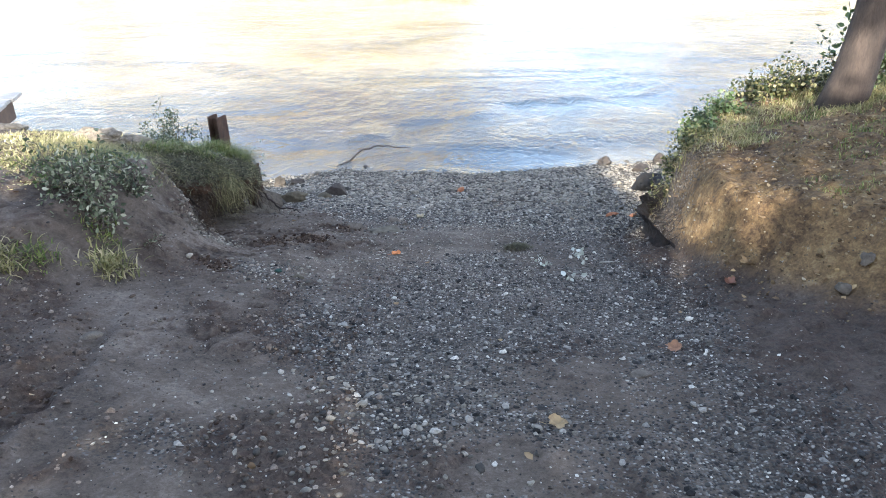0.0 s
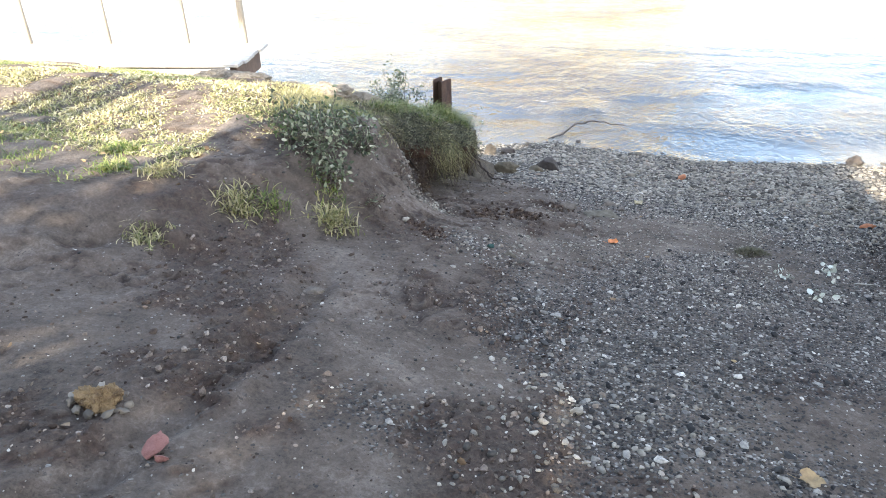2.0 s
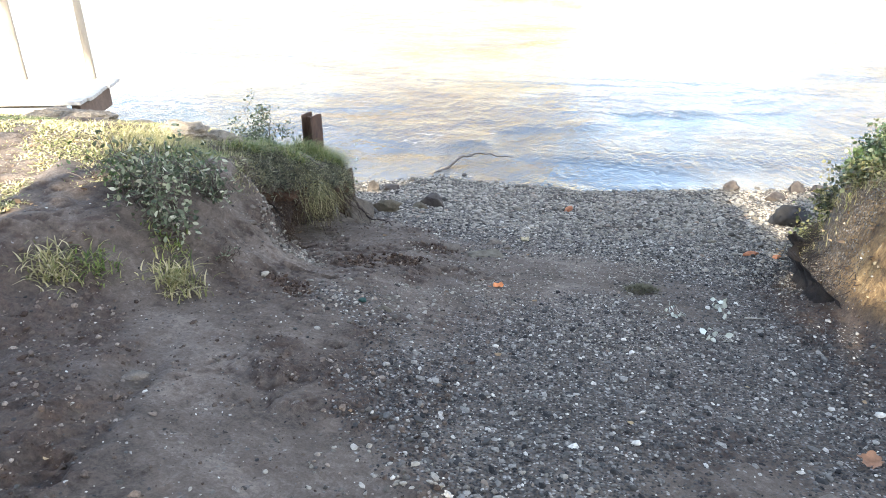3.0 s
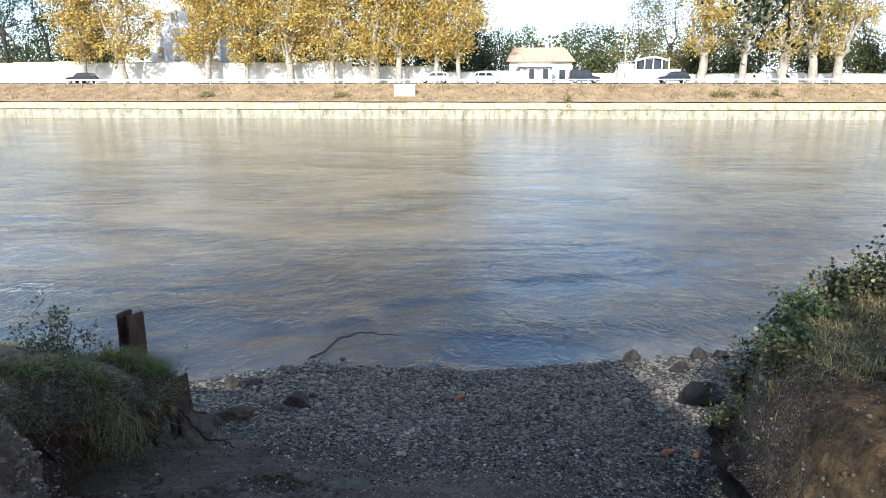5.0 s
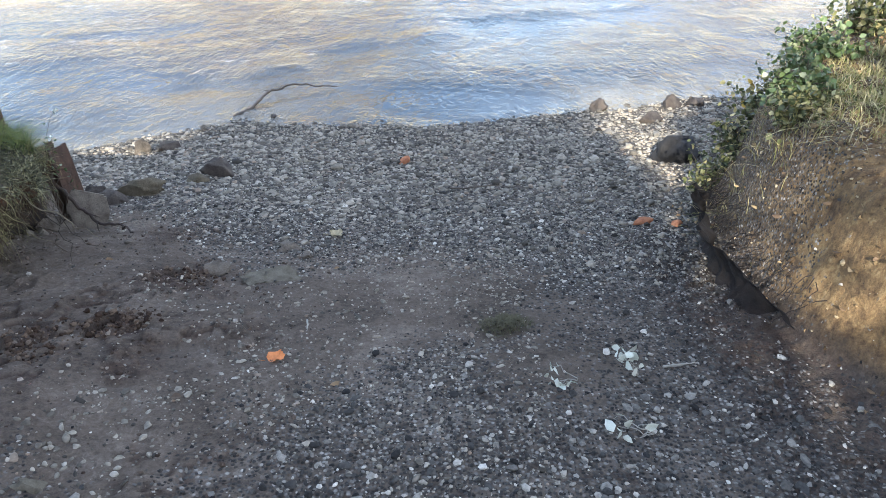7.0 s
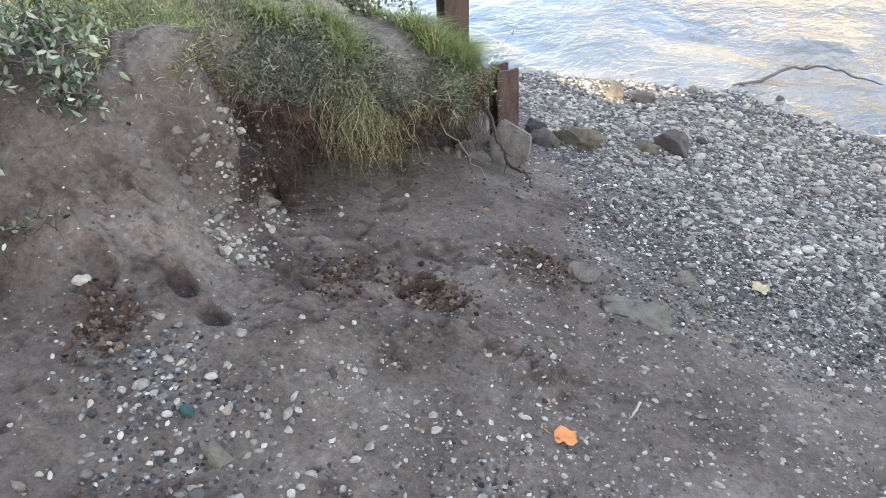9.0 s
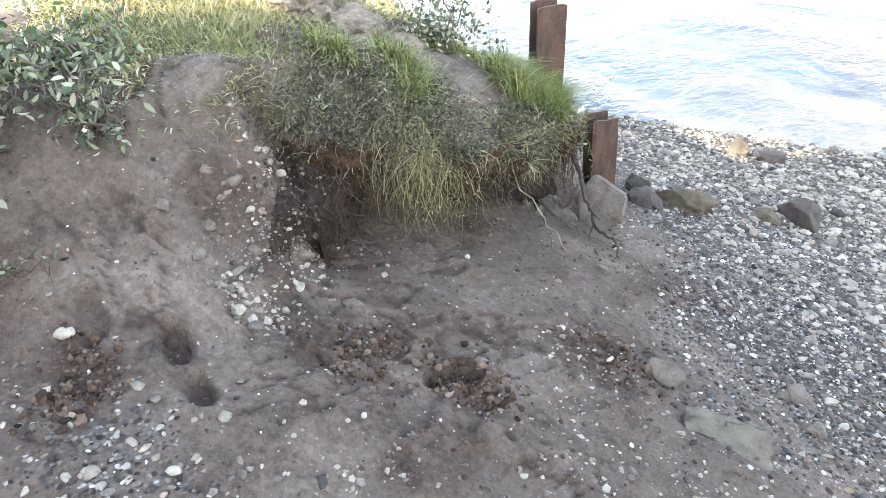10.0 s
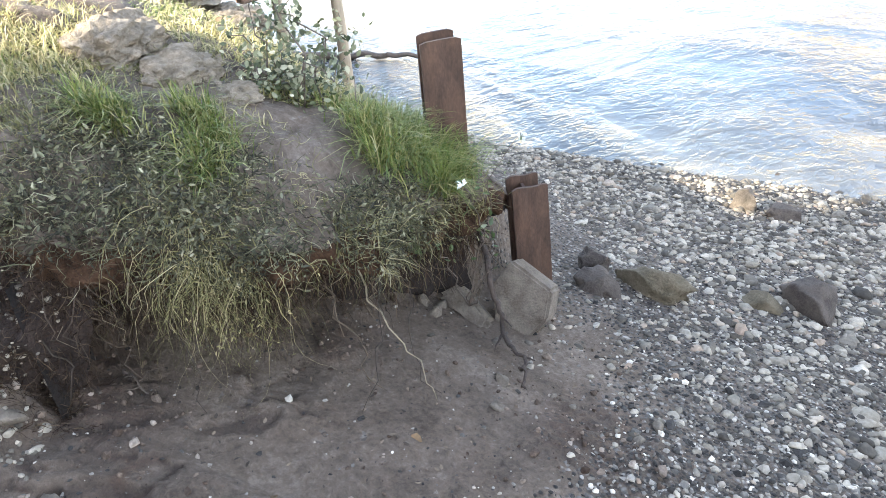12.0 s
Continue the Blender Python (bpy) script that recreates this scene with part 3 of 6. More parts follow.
def tube(points, radii, sides=6, seed=0):
    """A round, tapering stem through points."""
    p = np.asarray(points, float)
    radii = np.broadcast_to(np.asarray(radii, float), (len(p),))
    d = np.gradient(p, axis=0)
    d /= np.linalg.norm(d, axis=1)[:, None] + 1e-9
    ref = np.array([0.31, 0.95, 0.05]) if abs(d[0][2]) > 0.7 else np.array([0.05, 0.1, 1.0])
    a = np.cross(d, ref)
    a /= np.linalg.norm(a, axis=1)[:, None] + 1e-9
    b = np.cross(d, a)
    ang = np.linspace(0, 2 * np.pi, sides, endpoint=False)
    ring = p[:, None] + radii[:, None, None] * (np.cos(ang)[None, :, None] * a[:, None] + np.sin(ang)[None, :, None] * b[:, None])
    n = len(p)
    i, j = np.meshgrid(np.arange(n - 1), np.arange(sides), indexing="ij")
    q = np.stack([i * sides + j, i * sides + (j + 1) % sides, (i + 1) * sides + (j + 1) % sides, (i + 1) * sides + j], -1).reshape(-1, 4)
    faces = [list(map(int, r)) for r in q] + [list(range(sides))[::-1], [(n - 1) * sides + k for k in range(sides)]]
    return ring.reshape(-1, 3), faces


def wander(a, b, steps, bend, g, sag=0.0):
    """Points from a to b that stray sideways."""
    a, b = np.asarray(a, float), np.asarray(b, float)
    s = np.linspace(0, 1, steps)
    p = a + (b - a) * s[:, None]
    off = np.cumsum(g.normal(size=(steps, 3)), axis=0)
    off -= off[0] + (off[-1] - off[0]) * s[:, None]
    p = p + off * bend / max(1, steps ** 0.5)
    p[:, 2] -= sag * 4 * s * (1 - s)
    return p


def blades(root, height, g, width=0.006, lean=0.5, aim=None, spread=1.0, tip=0.12):
    """Blades of grass: three quads each, bent over."""
    n = len(root)
    ang = g.uniform(0, 2 * np.pi, n)
    out = np.stack([np.cos(ang), np.sin(ang), np.zeros(n)], 1) * spread
    if aim is not None:
        out = out + np.asarray(aim)
    lean = lean * g.uniform(0.3, 1.3, n)
    side = np.stack([-out[:, 1], out[:, 0], np.zeros(n)], 1)
    side /= np.linalg.norm(side, axis=1)[:, None] + 1e-9
    height = np.broadcast_to(height, (n,)) * g.uniform(0.55, 1.2, n)
    w = width * g.uniform(0.6, 1.3, n)
    rows = []
    for s, k in ((0, 1.0), (0.4, 0.9), (0.75, 0.6), (1.0, tip)):
        c = root + out * (lean * height * s ** 2)[:, None]
        c[:, 2] += height * s * (1 - 0.35 * lean * s * s)
        rows += [c - side * (w * k / 2)[:, None], c + side * (w * k / 2)[:, None]]
    v = np.stack(rows, 1)
    base = (np.arange(n) * 8)[:, None, None]
    q = np.array([[0, 1, 3, 2], [2, 3, 5, 4], [4, 5, 7, 6]])[None] + base
    return v.reshape(-1, 3), q.reshape(-1, 4)


def leaves(at, size, g, flat=0.0, fold=0.25, slim=0.6, plain=False):
    """Leaves: pointed ovals folded along the rib, pointing every way."""
    n = len(at)
    d = g.normal(size=(n, 3))
    d[:, 2] *= 1 - flat
    d /= np.linalg.norm(d, axis=1)[:, None]
    e = g.normal(size=(n, 3))
    e[:, 2] *= 1 - flat
    e -= (e * d).sum(1)[:, None] * d
    e /= np.linalg.norm(e, axis=1)[:, None]
    up = np.cross(d, e)
    size = (np.broadcast_to(size, (n,)) * g.uniform(0.6, 1.25, n))[:, None]
    if plain:
        mid = at + d * size * 0.45
        v = np.stack([at, mid + e * size * slim / 2, at + d * size, mid - e * size * slim / 2], 1)
        return v.reshape(-1, 3), (np.array([[0, 1, 2, 3]])[None] + (np.arange(n) * 4)[:, None, None]).reshape(-1, 4)
    rows = [at]
    for along, wide in ((0.30, 0.92), (0.68, 0.74)):
        c = at + d * size * along + up * size * fold * 0.5 * wide
        rows += [c + e * size * slim / 2 * wide, c - e * size * slim / 2 * wide]
    v = np.stack([*rows, at + d * size], 1)
    base = (np.arange(n) * 6)[:, None, None]
    q = np.array([[0, 1, 3, 5], [0, 5, 4, 2]])[None] + base
    return v.reshape(-1, 3), q.reshape(-1, 4)


def wisps(root, length, g, width=0.0025, out=(0.15, 0, 0), droop=0.35, kink=0.45, steps=6):
    """Thin dry stems that wander and sag: narrow ribbons."""
    n = len(root)
    d = g.normal(size=(n, 3)) * (0.7, 0.7, 0.4)
    d /= np.linalg.norm(d, axis=1)[:, None]
    long = (np.broadcast_to(length, (n,)) * g.uniform(0.5, 1.3, n))[:, None] / steps
    p, rows = np.array(root, float), []
    w = width * g.uniform(0.6, 1.4, n)[:, None]
    for k in range(steps + 1):
        side = np.cross(d, (0.5, -0.75, 0.4))
        side /= np.linalg.norm(side, axis=1)[:, None] + 1e-9
        rows += [p - side * w * (1 - 0.1 * k) / 2, p + side * w * (1 - 0.1 * k) / 2]
        d = d + g.normal(size=(n, 3)) * kink + np.array(out) + (0, 0, -droop)
        d /= np.linalg.norm(d, axis=1)[:, None]
        p = p + d * long
    m = 2 * steps + 2
    q = np.array([[2 * k, 2 * k + 1, 2 * k + 3, 2 * k + 2] for k in range(steps)])[None] + (np.arange(n) * m)[:, None, None]
    return np.stack(rows, 1).reshape(-1, 3), q.reshape(-1, 4)


def thing(name, label, category, at=(0, 0, 0), rz=0.0, group="", kind=""):
    """An empty at a thing's base, for its parts."""
    e = new(name)
    e.empty_display_size = 0.1
    e.matrix_world = pose(*at, 0, 0, rz)
    return tagged(e, label, category, group, kind)


def part(name, geo, material, parent=None, label="", soft=True, at=None, rz=0.0):
    """One mesh object under a thing or a part."""
    me = geo.mesh(name, material, soft) if isinstance(geo, Geo) else geo
    ob = new(name, me)
    ob.parent = parent
    if at is not None:
        ob.matrix_local = pose(*at, 0, 0, rz)
    return tagged(ob, label)


def lone(name, geo, material, label, category, group="", kind="", soft=True, at=None):
    ob = part(name, geo, material, None, "", soft, at)
    return tagged(ob, label, category, group, kind)


def ground_at(x, y, lift=0.0):
    return (x, y, float(land(x, y)) + lift)


def one(v_f):
    return Geo().add(*v_f)

# ---- ground and river ----
def axis(fine_from, fine_to, step, low, high, growth=1.13):
    mid = np.arange(fine_from, fine_to + step / 2, step)
    left, right, s = [], [], step
    p = fine_from
    while p > low:
        s = min(s * growth, 60)
        p -= s
        left.append(p)
    p, s = fine_to, step
    while p < high:
        s = min(s * growth, 60)
        p += s
        right.append(p)
    return np.concatenate([left[::-1], mid, right])


FEET = ((-2.32, 5.25, 172, 0.23, 1.0), (-2.09, 5.245, 172, 0.17, 0.8), (-2.12, 5.62, 20, 0.24, 0.35), (-2.33, 6.02, 60, 0.28, 0.4), (-2.22, 5.72, 50, 0.26, 0.3), (-2.48, 6.42, 75, 0.27, 0.4),
        (-1.82, 6.02, 65, 0.24, 0.7), (-1.92, 5.75, 55, 0.27, 0.35), (-2.5, 5.05, -20, 0.22, 0.5), (-2.0, 6.3, 40, 0.25, 0.35), (-1.55, 6.35, 80, 0.25, 0.3),
        (-2.15, 4.75, 10, 0.27, 0.3), (-2.65, 4.75, -10, 0.25, 0.4), (-1.75, 6.65, 70, 0.26, 0.35))


def soles(x, y):
    """Inside a footprint 1, outside 0."""
    s = 0 * x
    for fx, fy, way, long, deep in FEET:
        a = radians(way)
        u, w = (x - fx) * math.cos(a) + (y - fy) * math.sin(a), -(x - fx) * math.sin(a) + (y - fy) * math.cos(a)
        s = np.maximum(s, deep * smooth(1.0, 0.75, np.sqrt((u / (long / 2)) ** 2 + (w / 0.05) ** 2)))
    return s


def crust(x, y):
    """Low ledges of dried crust: their height, and where moist soil colour stands in for shade below their edges."""
    z, fresh = 0.0, 0.0
    for scale, seed, high in ((0.40, 22, 0.022), (0.22, 23, 0.014)):
        ledge = wave_noise(x * 1.15, y * 0.85, scale, seed, 5)
        broken = smooth(0.0, 0.3, wave_noise(x, y, 0.5, seed + 20, 3)) * smooth(6.9, 6.3, y + 0.4 * (x + 2.0))
        z = z + broken * high * (smooth(0.0, 0.025, ledge) + smooth(0.28, 0.305, ledge) - smooth(-0.34, -0.365, ledge))
        # darken just below each edge so that the ledge reads as shaded
        for at in (0.0, 0.28, -0.37):
            fresh = np.maximum(fresh, broken * smooth(at - 0.09, at - 0.01, ledge) * smooth(at + 0.02, at, ledge))
    return z, fresh


def trodden(x, y, z):
    """Footprints, scuffs and wheel ruts pressed into the mud."""
    for fx, fy, way, long, deep in FEET:
        a = radians(way)
        u, w = (x - fx) * math.cos(a) + (y - fy) * math.sin(a), -(x - fx) * math.sin(a) + (y - fy) * math.cos(a)
        ripple = (0.07 + 0.4 * (1 - deep)) * wave_noise(x, y, 0.09, 21, 3)
        r = np.sqrt((u / (long / 2)) ** 2 + (w / 0.05) ** 2) + ripple
        z = z + deep * (-0.046 * smooth(1.0, 0.86, r) + 0.014 * smooth(1.5, 1.15, r) * smooth(0.9, 1.1, r))
    for cx, cy, rad, deep in ((-1.85, 5.15, 0.28, 0.02), (-2.35, 4.95, 0.22, 0.028), (-1.7, 5.95, 0.25, 0.03), (-2.1, 5.85, 0.3, 0.03), (-1.55, 6.1, 0.2, 0.025), (-2.55, 5.35, 0.15, 0.03)):
        d = np.hypot(x - cx, y - cy) / rad
        z = z + 0.5 * deep * smooth(1.0, 0.3, d) * wave_noise(x, y, 0.07, 12, 3)
    crumb = cloddy(x, y)
    lumps = np.abs(wave_noise(x, y, 0.10, 14, 3))
    z = z + 0.024 * crumb * (np.clip(1 - 3.2 * lumps, -0.3, 1) + 0.5 * wave_noise(x, y, 0.045, 15, 2))
    # scuffed crust everywhere on the bare mud
    bare = (1 - 0.8 * gravelly(x, y)) * smooth(0.4, 1.0, y) * smooth(9.0, 8.0, y)
    z = z + bare * (0.016 * np.clip(wave_noise(x * 0.8, y * 1.3, 0.15, 16, 3) - 0.2, 0, 1) - 0.03 * np.clip(wave_noise(x * 0.7, y * 1.5, 0.27, 17, 3) - 0.3, 0, 1) + 0.003 * wave_noise(x, y, 0.05, 18, 2))
    z = z + bare * crust(x, y)[0]
    mound = smooth(1.6, 2.1, x) * smooth(9.2, 8.4, y) * smooth(2.0, 4.0, y)
    z = z + mound * (0.05 * wave_noise(x, y, 0.20, 19, 4) + 0.03 * np.clip(wave_noise(x, y, 0.09, 20, 2) - 0.1, 0, 1))
    rut = smooth(0.16, 0.04, np.abs(x + 1.95 + 0.14 * y + 0.1 * np.sin(y * 1.7))) * smooth(4.4, 3.2, y)
    z = z - 0.045 * rut + 0.03 * rut * wave_noise(x, y, 0.12, 31, 3)
    steps = smooth(-3.3, -2.7, x) * smooth(-1.3, -2.2, x) * smooth(4.2, 5.0, y) * smooth(7.6, 7.0, y)
    return z + 0.006 * steps * wave_noise(x, y * 1.4, 0.14, 41, 3)


def finer(a, low, high, step):
    """The same axis with a closer stretch between low and high."""
    return np.concatenate([a[a < low], np.arange(low, high, step), a[a > high]])


gx = finer(finer(axis(-4.6, 3.6, 0.036, -2500, 2500), -3.4, 1.5, 0.025), -2.9, -1.2, 0.016)
gy = finer(finer(axis(0.6, 12.2, 0.036, -400, 2600), 1.6, 8.0, 0.025), 4.7, 7.3, 0.016)
# close rows where the far bank rises
gy = np.unique(np.concatenate([gy[(gy < 84) | (gy > 106)], [84, 88, 91, 92.2, 92.5, 92.8, 93.2, 94.5, 96.5, 98.5, 100, 103, 106]]))
GX, GY = np.meshgrid(gx, gy)
GZ = trodden(GX, GY, land(GX, GY))
ii, jj = np.meshgrid(np.arange(len(gy) - 1), np.arange(len(gx) - 1), indexing="ij")
corner = ii * len(gx) + jj
sheet = Geo().add(np.stack([GX, GY, GZ], -1), np.stack([corner, corner + 1, corner + len(gx) + 1, corner + len(gx)], -1).reshape(-1, 4))
ground = lone("ground", sheet, M_GROUND, "grey-brown trodden mud and gravel sloping to the river", "ground", kind="structure")
# what lies on the mud: gravel, moist crumbs, footprints and painted shade below crust edges
soil = ground.data.attributes.new("soil", "FLOAT_COLOR", "POINT")
soil.data.foreach_set("color", np.stack([gravelly(GX, GY), cloddy(GX, GY), np.maximum(crust(GX, GY)[1] * smooth(9.0, 8.0, GY) * (GX < 1.6), np.clip(1.3 * soles(GX, GY), 0, 1)), 0 * GX + 1], -1).astype(np.float32).ravel())

wx = axis(-9, 8, 0.11, -2500, 2500, 1.12)
wy = axis(10.6, 24, 0.11, 10.4, 95, 1.06)
wy = wy[(wy > 7.9) & (wy < 93.5)]
wy = np.concatenate([np.arange(8.0, wy[0] - 0.05, 0.2), wy])
WX, WY = np.meshgrid(wx, wy)
calm = smooth(45, 16, WY) * smooth(9.8, 14, WY)
WZ = WATER + calm * (0.022 * wave_noise(WX * 0.6, WY, 0.9, 51, 3) + 0.03 * wave_noise(WX * 0.3, WY * 0.8, 2.6, 52, 2))
# a standing eddy line slants off the bank
eddy = (WY - 13.2) - 0.75 * (WX + 3.0)
WZ = WZ + 0.06 * np.exp(-(eddy / 0.4) ** 2) * smooth(-6, -3.5, WX) * smooth(5, 1, WX) * np.sin(WX * 2.1 + WY) * calm
ii, jj = np.meshgrid(np.arange(len(wy) - 1), np.arange(len(wx) - 1), indexing="ij")
corner = ii * len(wx) + jj
surface = Geo().add(np.stack([WX, WY, WZ], -1), np.stack([corner, corner + 1, corner + len(wx) + 1, corner + len(wx)], -1).reshape(-1, 4))
water = lone("water", surface, M_WATER, "brown river water rippled and mirroring the bright sky", "river", kind="structure")

# ---- far bank ----
FAR = 92.3
quay = tagged(new("quay_wall"), "pale stone river wall with a ledge and stains", "quay wall", kind="structure")
for k in range(-44, 38):
    x0 = k * 3.6 + 0.7 * math.sin(k * 2.3)
    x1 = (k + 1) * 3.6 + 0.7 * math.sin((k + 1) * 2.3)
    part("wall_block", one(box((x1 - x0 - 0.008, 1.2, 2.4), ((x0 + x1) / 2, FAR + 0.6, -2.75 + 0.03 * math.sin(k * 3.1)), bevel=0.04)), M_QUAY, quay, soft=False)
    part("coping_stone", one(box((x1 - x0 - 0.01, 1.5, 0.85), ((x0 + x1) / 2, FAR + 0.63, -1.07 + 0.02 * math.sin(k * 1.7)), bevel=0.06)), M_COPING, quay, soft=False)

bank = Geo()
bx = np.linspace(-170, 140, 620)
by = np.array([93.5, 94.2, 95, 96, 97, 98, 98.6])
BX, BY = np.meshgrid(bx, by)
BZ = np.interp(BY, (93.2, 98.5), (-0.66, 1.70)) + 0.10 * wave_noise(BX, BY, 1.6, 61, 4) * smooth(93.5, 94.5, BY)
ii, jj = np.meshgrid(np.arange(len(by) - 1), np.arange(len(bx) - 1), indexing="ij")
corner = ii * len(bx) + jj
bank.add(np.stack([BX, BY, BZ], -1), np.stack([corner, corner + 1, corner + len(bx) + 1, corner + len(bx)], -1).reshape(-1, 4))
g = np.random.default_rng(62)
root = np.stack([g.uniform(-120, 95, 14000), g.uniform(93.8, 98.3, 14000), np.zeros(14000)], 1)
root[:, 2] = np.interp(root[:, 1], (93.2, 98.5), (-0.66, 1.70)) - 0.05
bank.add(*blades(root, 0.28, g, width=0.13, lean=0.8))
lone("embankment", bank, M_SLOPE, "steep embankment of rusty dry grass above the river wall", "embankment", kind="structure")
lone("road", one(box((330, 7.0, 0.12), (-15, 102.3, 1.76), bevel=0.02)), M_ASPHALT, "grey riverside road along the far bank", "road", kind="structure", soft=False)
lone("pavement", one(box((330, 3.2, 0.2), (-15, 107.4, 1.80), bevel=0.03)), M_COPING, "pale pavement beside the far road", "pavement", kind="structure", soft=False)

guard = thing("guard_rail", "white guard rail on short posts along the road", "guard rail", (0, 98.7, 1.62))
post_me = one(box((0.09, 0.09, 0.72), (0, 0, 0.36), bevel=0.01)).mesh("post", M_WHITE, False)
for k in range(-45, 34):
    part("post", post_me, None, guard, at=(k * 2.05, 0, 0))
part("rail", one(box((164, 0.07, 0.16), (-11.3, -0.06, 0.62), bevel=0.02)), M_WHITE, guard, soft=False)


def long_wall(name, x0, x1, y, z0, z1, label, thick=0.35):
    w = tagged(new(name), label, "wall", kind="structure")
    n = max(1, round((x1 - x0) / 6.5))
    for k in range(n):
        a, b = x0 + (x1 - x0) * k / n, x0 + (x1 - x0) * (k + 1) / n
        h = z1 - z0 + 0.12 * math.sin(k * 1.9 + x0)
        part("wall_panel", one(box((b - a - 0.02, thick, h), ((a + b) / 2, y, z0 + h / 2), bevel=0.03)), M_WHITEWALL, w, soft=False)
        part("wall_cap", one(box((b - a, thick + 0.14, 0.12), ((a + b) / 2, y, z0 + h + 0.06), bevel=0.03)), M_COPING, w, soft=False)
    return w


long_wall("wall_1", -120, -21.3, 109, 1.7, 4.9, "tall limewashed garden wall along the far road")
long_wall("wall_2", -21.3, -8.0, 109.2, 1.7, 4.3, "limewashed wall under the plane trees")
long_wall("wall_3", -8.0, 4.0, 109.4, 1.7, 3.5, "low white wall beside the villa")
long_wall("wall_4", 12.8, 95, 110, 1.7, 3.15, "low white wall along the far road")

def crown_points(ellipsoids, clusters, per, g, spread, low=0.35):
    """Places of leaves, in clumps near the skins of ellipsoids."""
    out = []
    vol = np.array([e[3] * e[4] * e[5] for e in ellipsoids]) ** 0.66
    for (cx, cy, cz, rx, ry, rz), share in zip(ellipsoids, vol / vol.sum()):
        m = max(4, int(clusters * share))
        d = g.normal(size=(m, 3))
        d /= np.linalg.norm(d, axis=1)[:, None]
        c = d * (low + (1 - low) * g.uniform(0, 1, m) ** 0.5)[:, None] * (rx, ry, rz) + (cx, cy, cz)
        k = g.normal(size=(m, per, 3)) * (spread * g.uniform(0.5, 1.2, m))[:, None, None]
        out.append((c[:, None] + k).reshape(-1, 3))
    return np.concatenate(out)


def tree(label, base, trunk_h, r, ellipsoids, leaf_mat, bark_mat, seed, clusters=90, per=30, leaf=0.28, spread=0.55, lean=(0, 0), name="tree", group="", limbs=6, knees=0.35):
    """A tapered trunk with limbs, and a crown of clumped leaves."""
    g = np.random.default_rng(seed)
    t = thing(name, label, "tree", base, group=group)
    wood = Geo()
    top = np.array((lean[0], lean[1], trunk_h))
    path = wander((0, 0, -0.3), top, 9, knees * r, g)
    radii = r * np.concatenate([[1.45, 1.12], np.linspace(1.0, 0.78, 7)])
    wood.add(*tube(path, radii, 12))
    local = [(e[0], e[1], e[2], e[3], e[4], e[5]) for e in ellipsoids]
    for k in range(limbs):
        e = local[k % len(local)]
        d = g.normal(size=3)
        d /= np.linalg.norm(d)
        end = np.array(e[:3]) + d * np.array(e[3:]) * 0.6
        start = path[-1 - (k % 3)]
        limb = wander(start, end, 8, 0.10 * np.linalg.norm(end - start), g)
        wood.add(*tube(limb, np.linspace(r * 0.5, r * 0.07, 8), 8))
        for _ in range(3):
            s = limb[g.integers(3, 7)]
            tipp = s + g.normal(size=3) * np.array(e[3:]) * 0.35
            wood.add(*tube(wander(s, tipp, 6, 0.15, g), np.linspace(r * 0.15, r * 0.02, 6), 5))
    part("trunk", wood, bark_mat, t)
    pts = crown_points(local, clusters, per, g, spread)
    part("crown", one(leaves(pts, leaf, g, plain=True)), leaf_mat, t)
    return t


PLANES = ((-60.5, 0.40, 17), (-54.3, 0.52, 22), (-42.1, 0.50, 23), (-36.2, 0.32, 18), (-29.5, 0.55, 25), (-23.5, 0.45, 22), (-17.1, 0.85, 27), (-13.7, 0.5, 24), (-8.6, 0.42, 22), (-5.0, 0.35, 17),
          (28.6, 0.62, 17), (34.0, 0.5, 15), (39.6, 0.7, 19), (43.4, 0.62, 20), (46.9, 0.62, 19), (56, 0.6, 20))
for k, (x, r, h) in enumerate(PLANES):
    g = np.random.default_rng(200 + k)
    low = 4.2 if x < 0 else 4.8
    wide = (5.5 if x < 0 else 3.4) * (0.75 if h < 19 else 1.0)
    # a narrow head for the tree that stands before the white house
    wide = 2.7 if x in (-42.1, -36.2) else wide
    levels = int(round((h - low) / 3.4))
    ells = []
    for q in range(levels):
        z = low + 1.2 + (h - low - 2.0) * q / max(1, levels - 1)
        swell = 0.72 + 0.5 * math.sin(math.pi * (0.12 + 0.76 * q / levels))
        ells.append((g.uniform(-1.3, 1.3) + (0.9 if q % 2 else -0.9), g.uniform(-0.8, 0.8), z, wide * swell * g.uniform(0.8, 1.1), 2.9 * swell, 2.3))
    mat_k = M_YELLOWLEAF if x < 0 else (M_FARMIX if k % 2 else M_YELLOWLEAF)
    tree("tall plane tree with yellow autumn leaves and pale bark" if mat_k is M_YELLOWLEAF else "plane tree with thinning ochre leaves and pale bark",
         (x, 105.2 + g.uniform(-0.4, 0.4), 1.75), 4.4, r, ells, mat_k, M_PLANEBARK, 300 + k, (84 if x < 0 else 46) * levels, 34, 0.39, 0.60, (g.uniform(-0.6, 0.6), 0), "plane_tree", "plane trees on the far road", limbs=9)

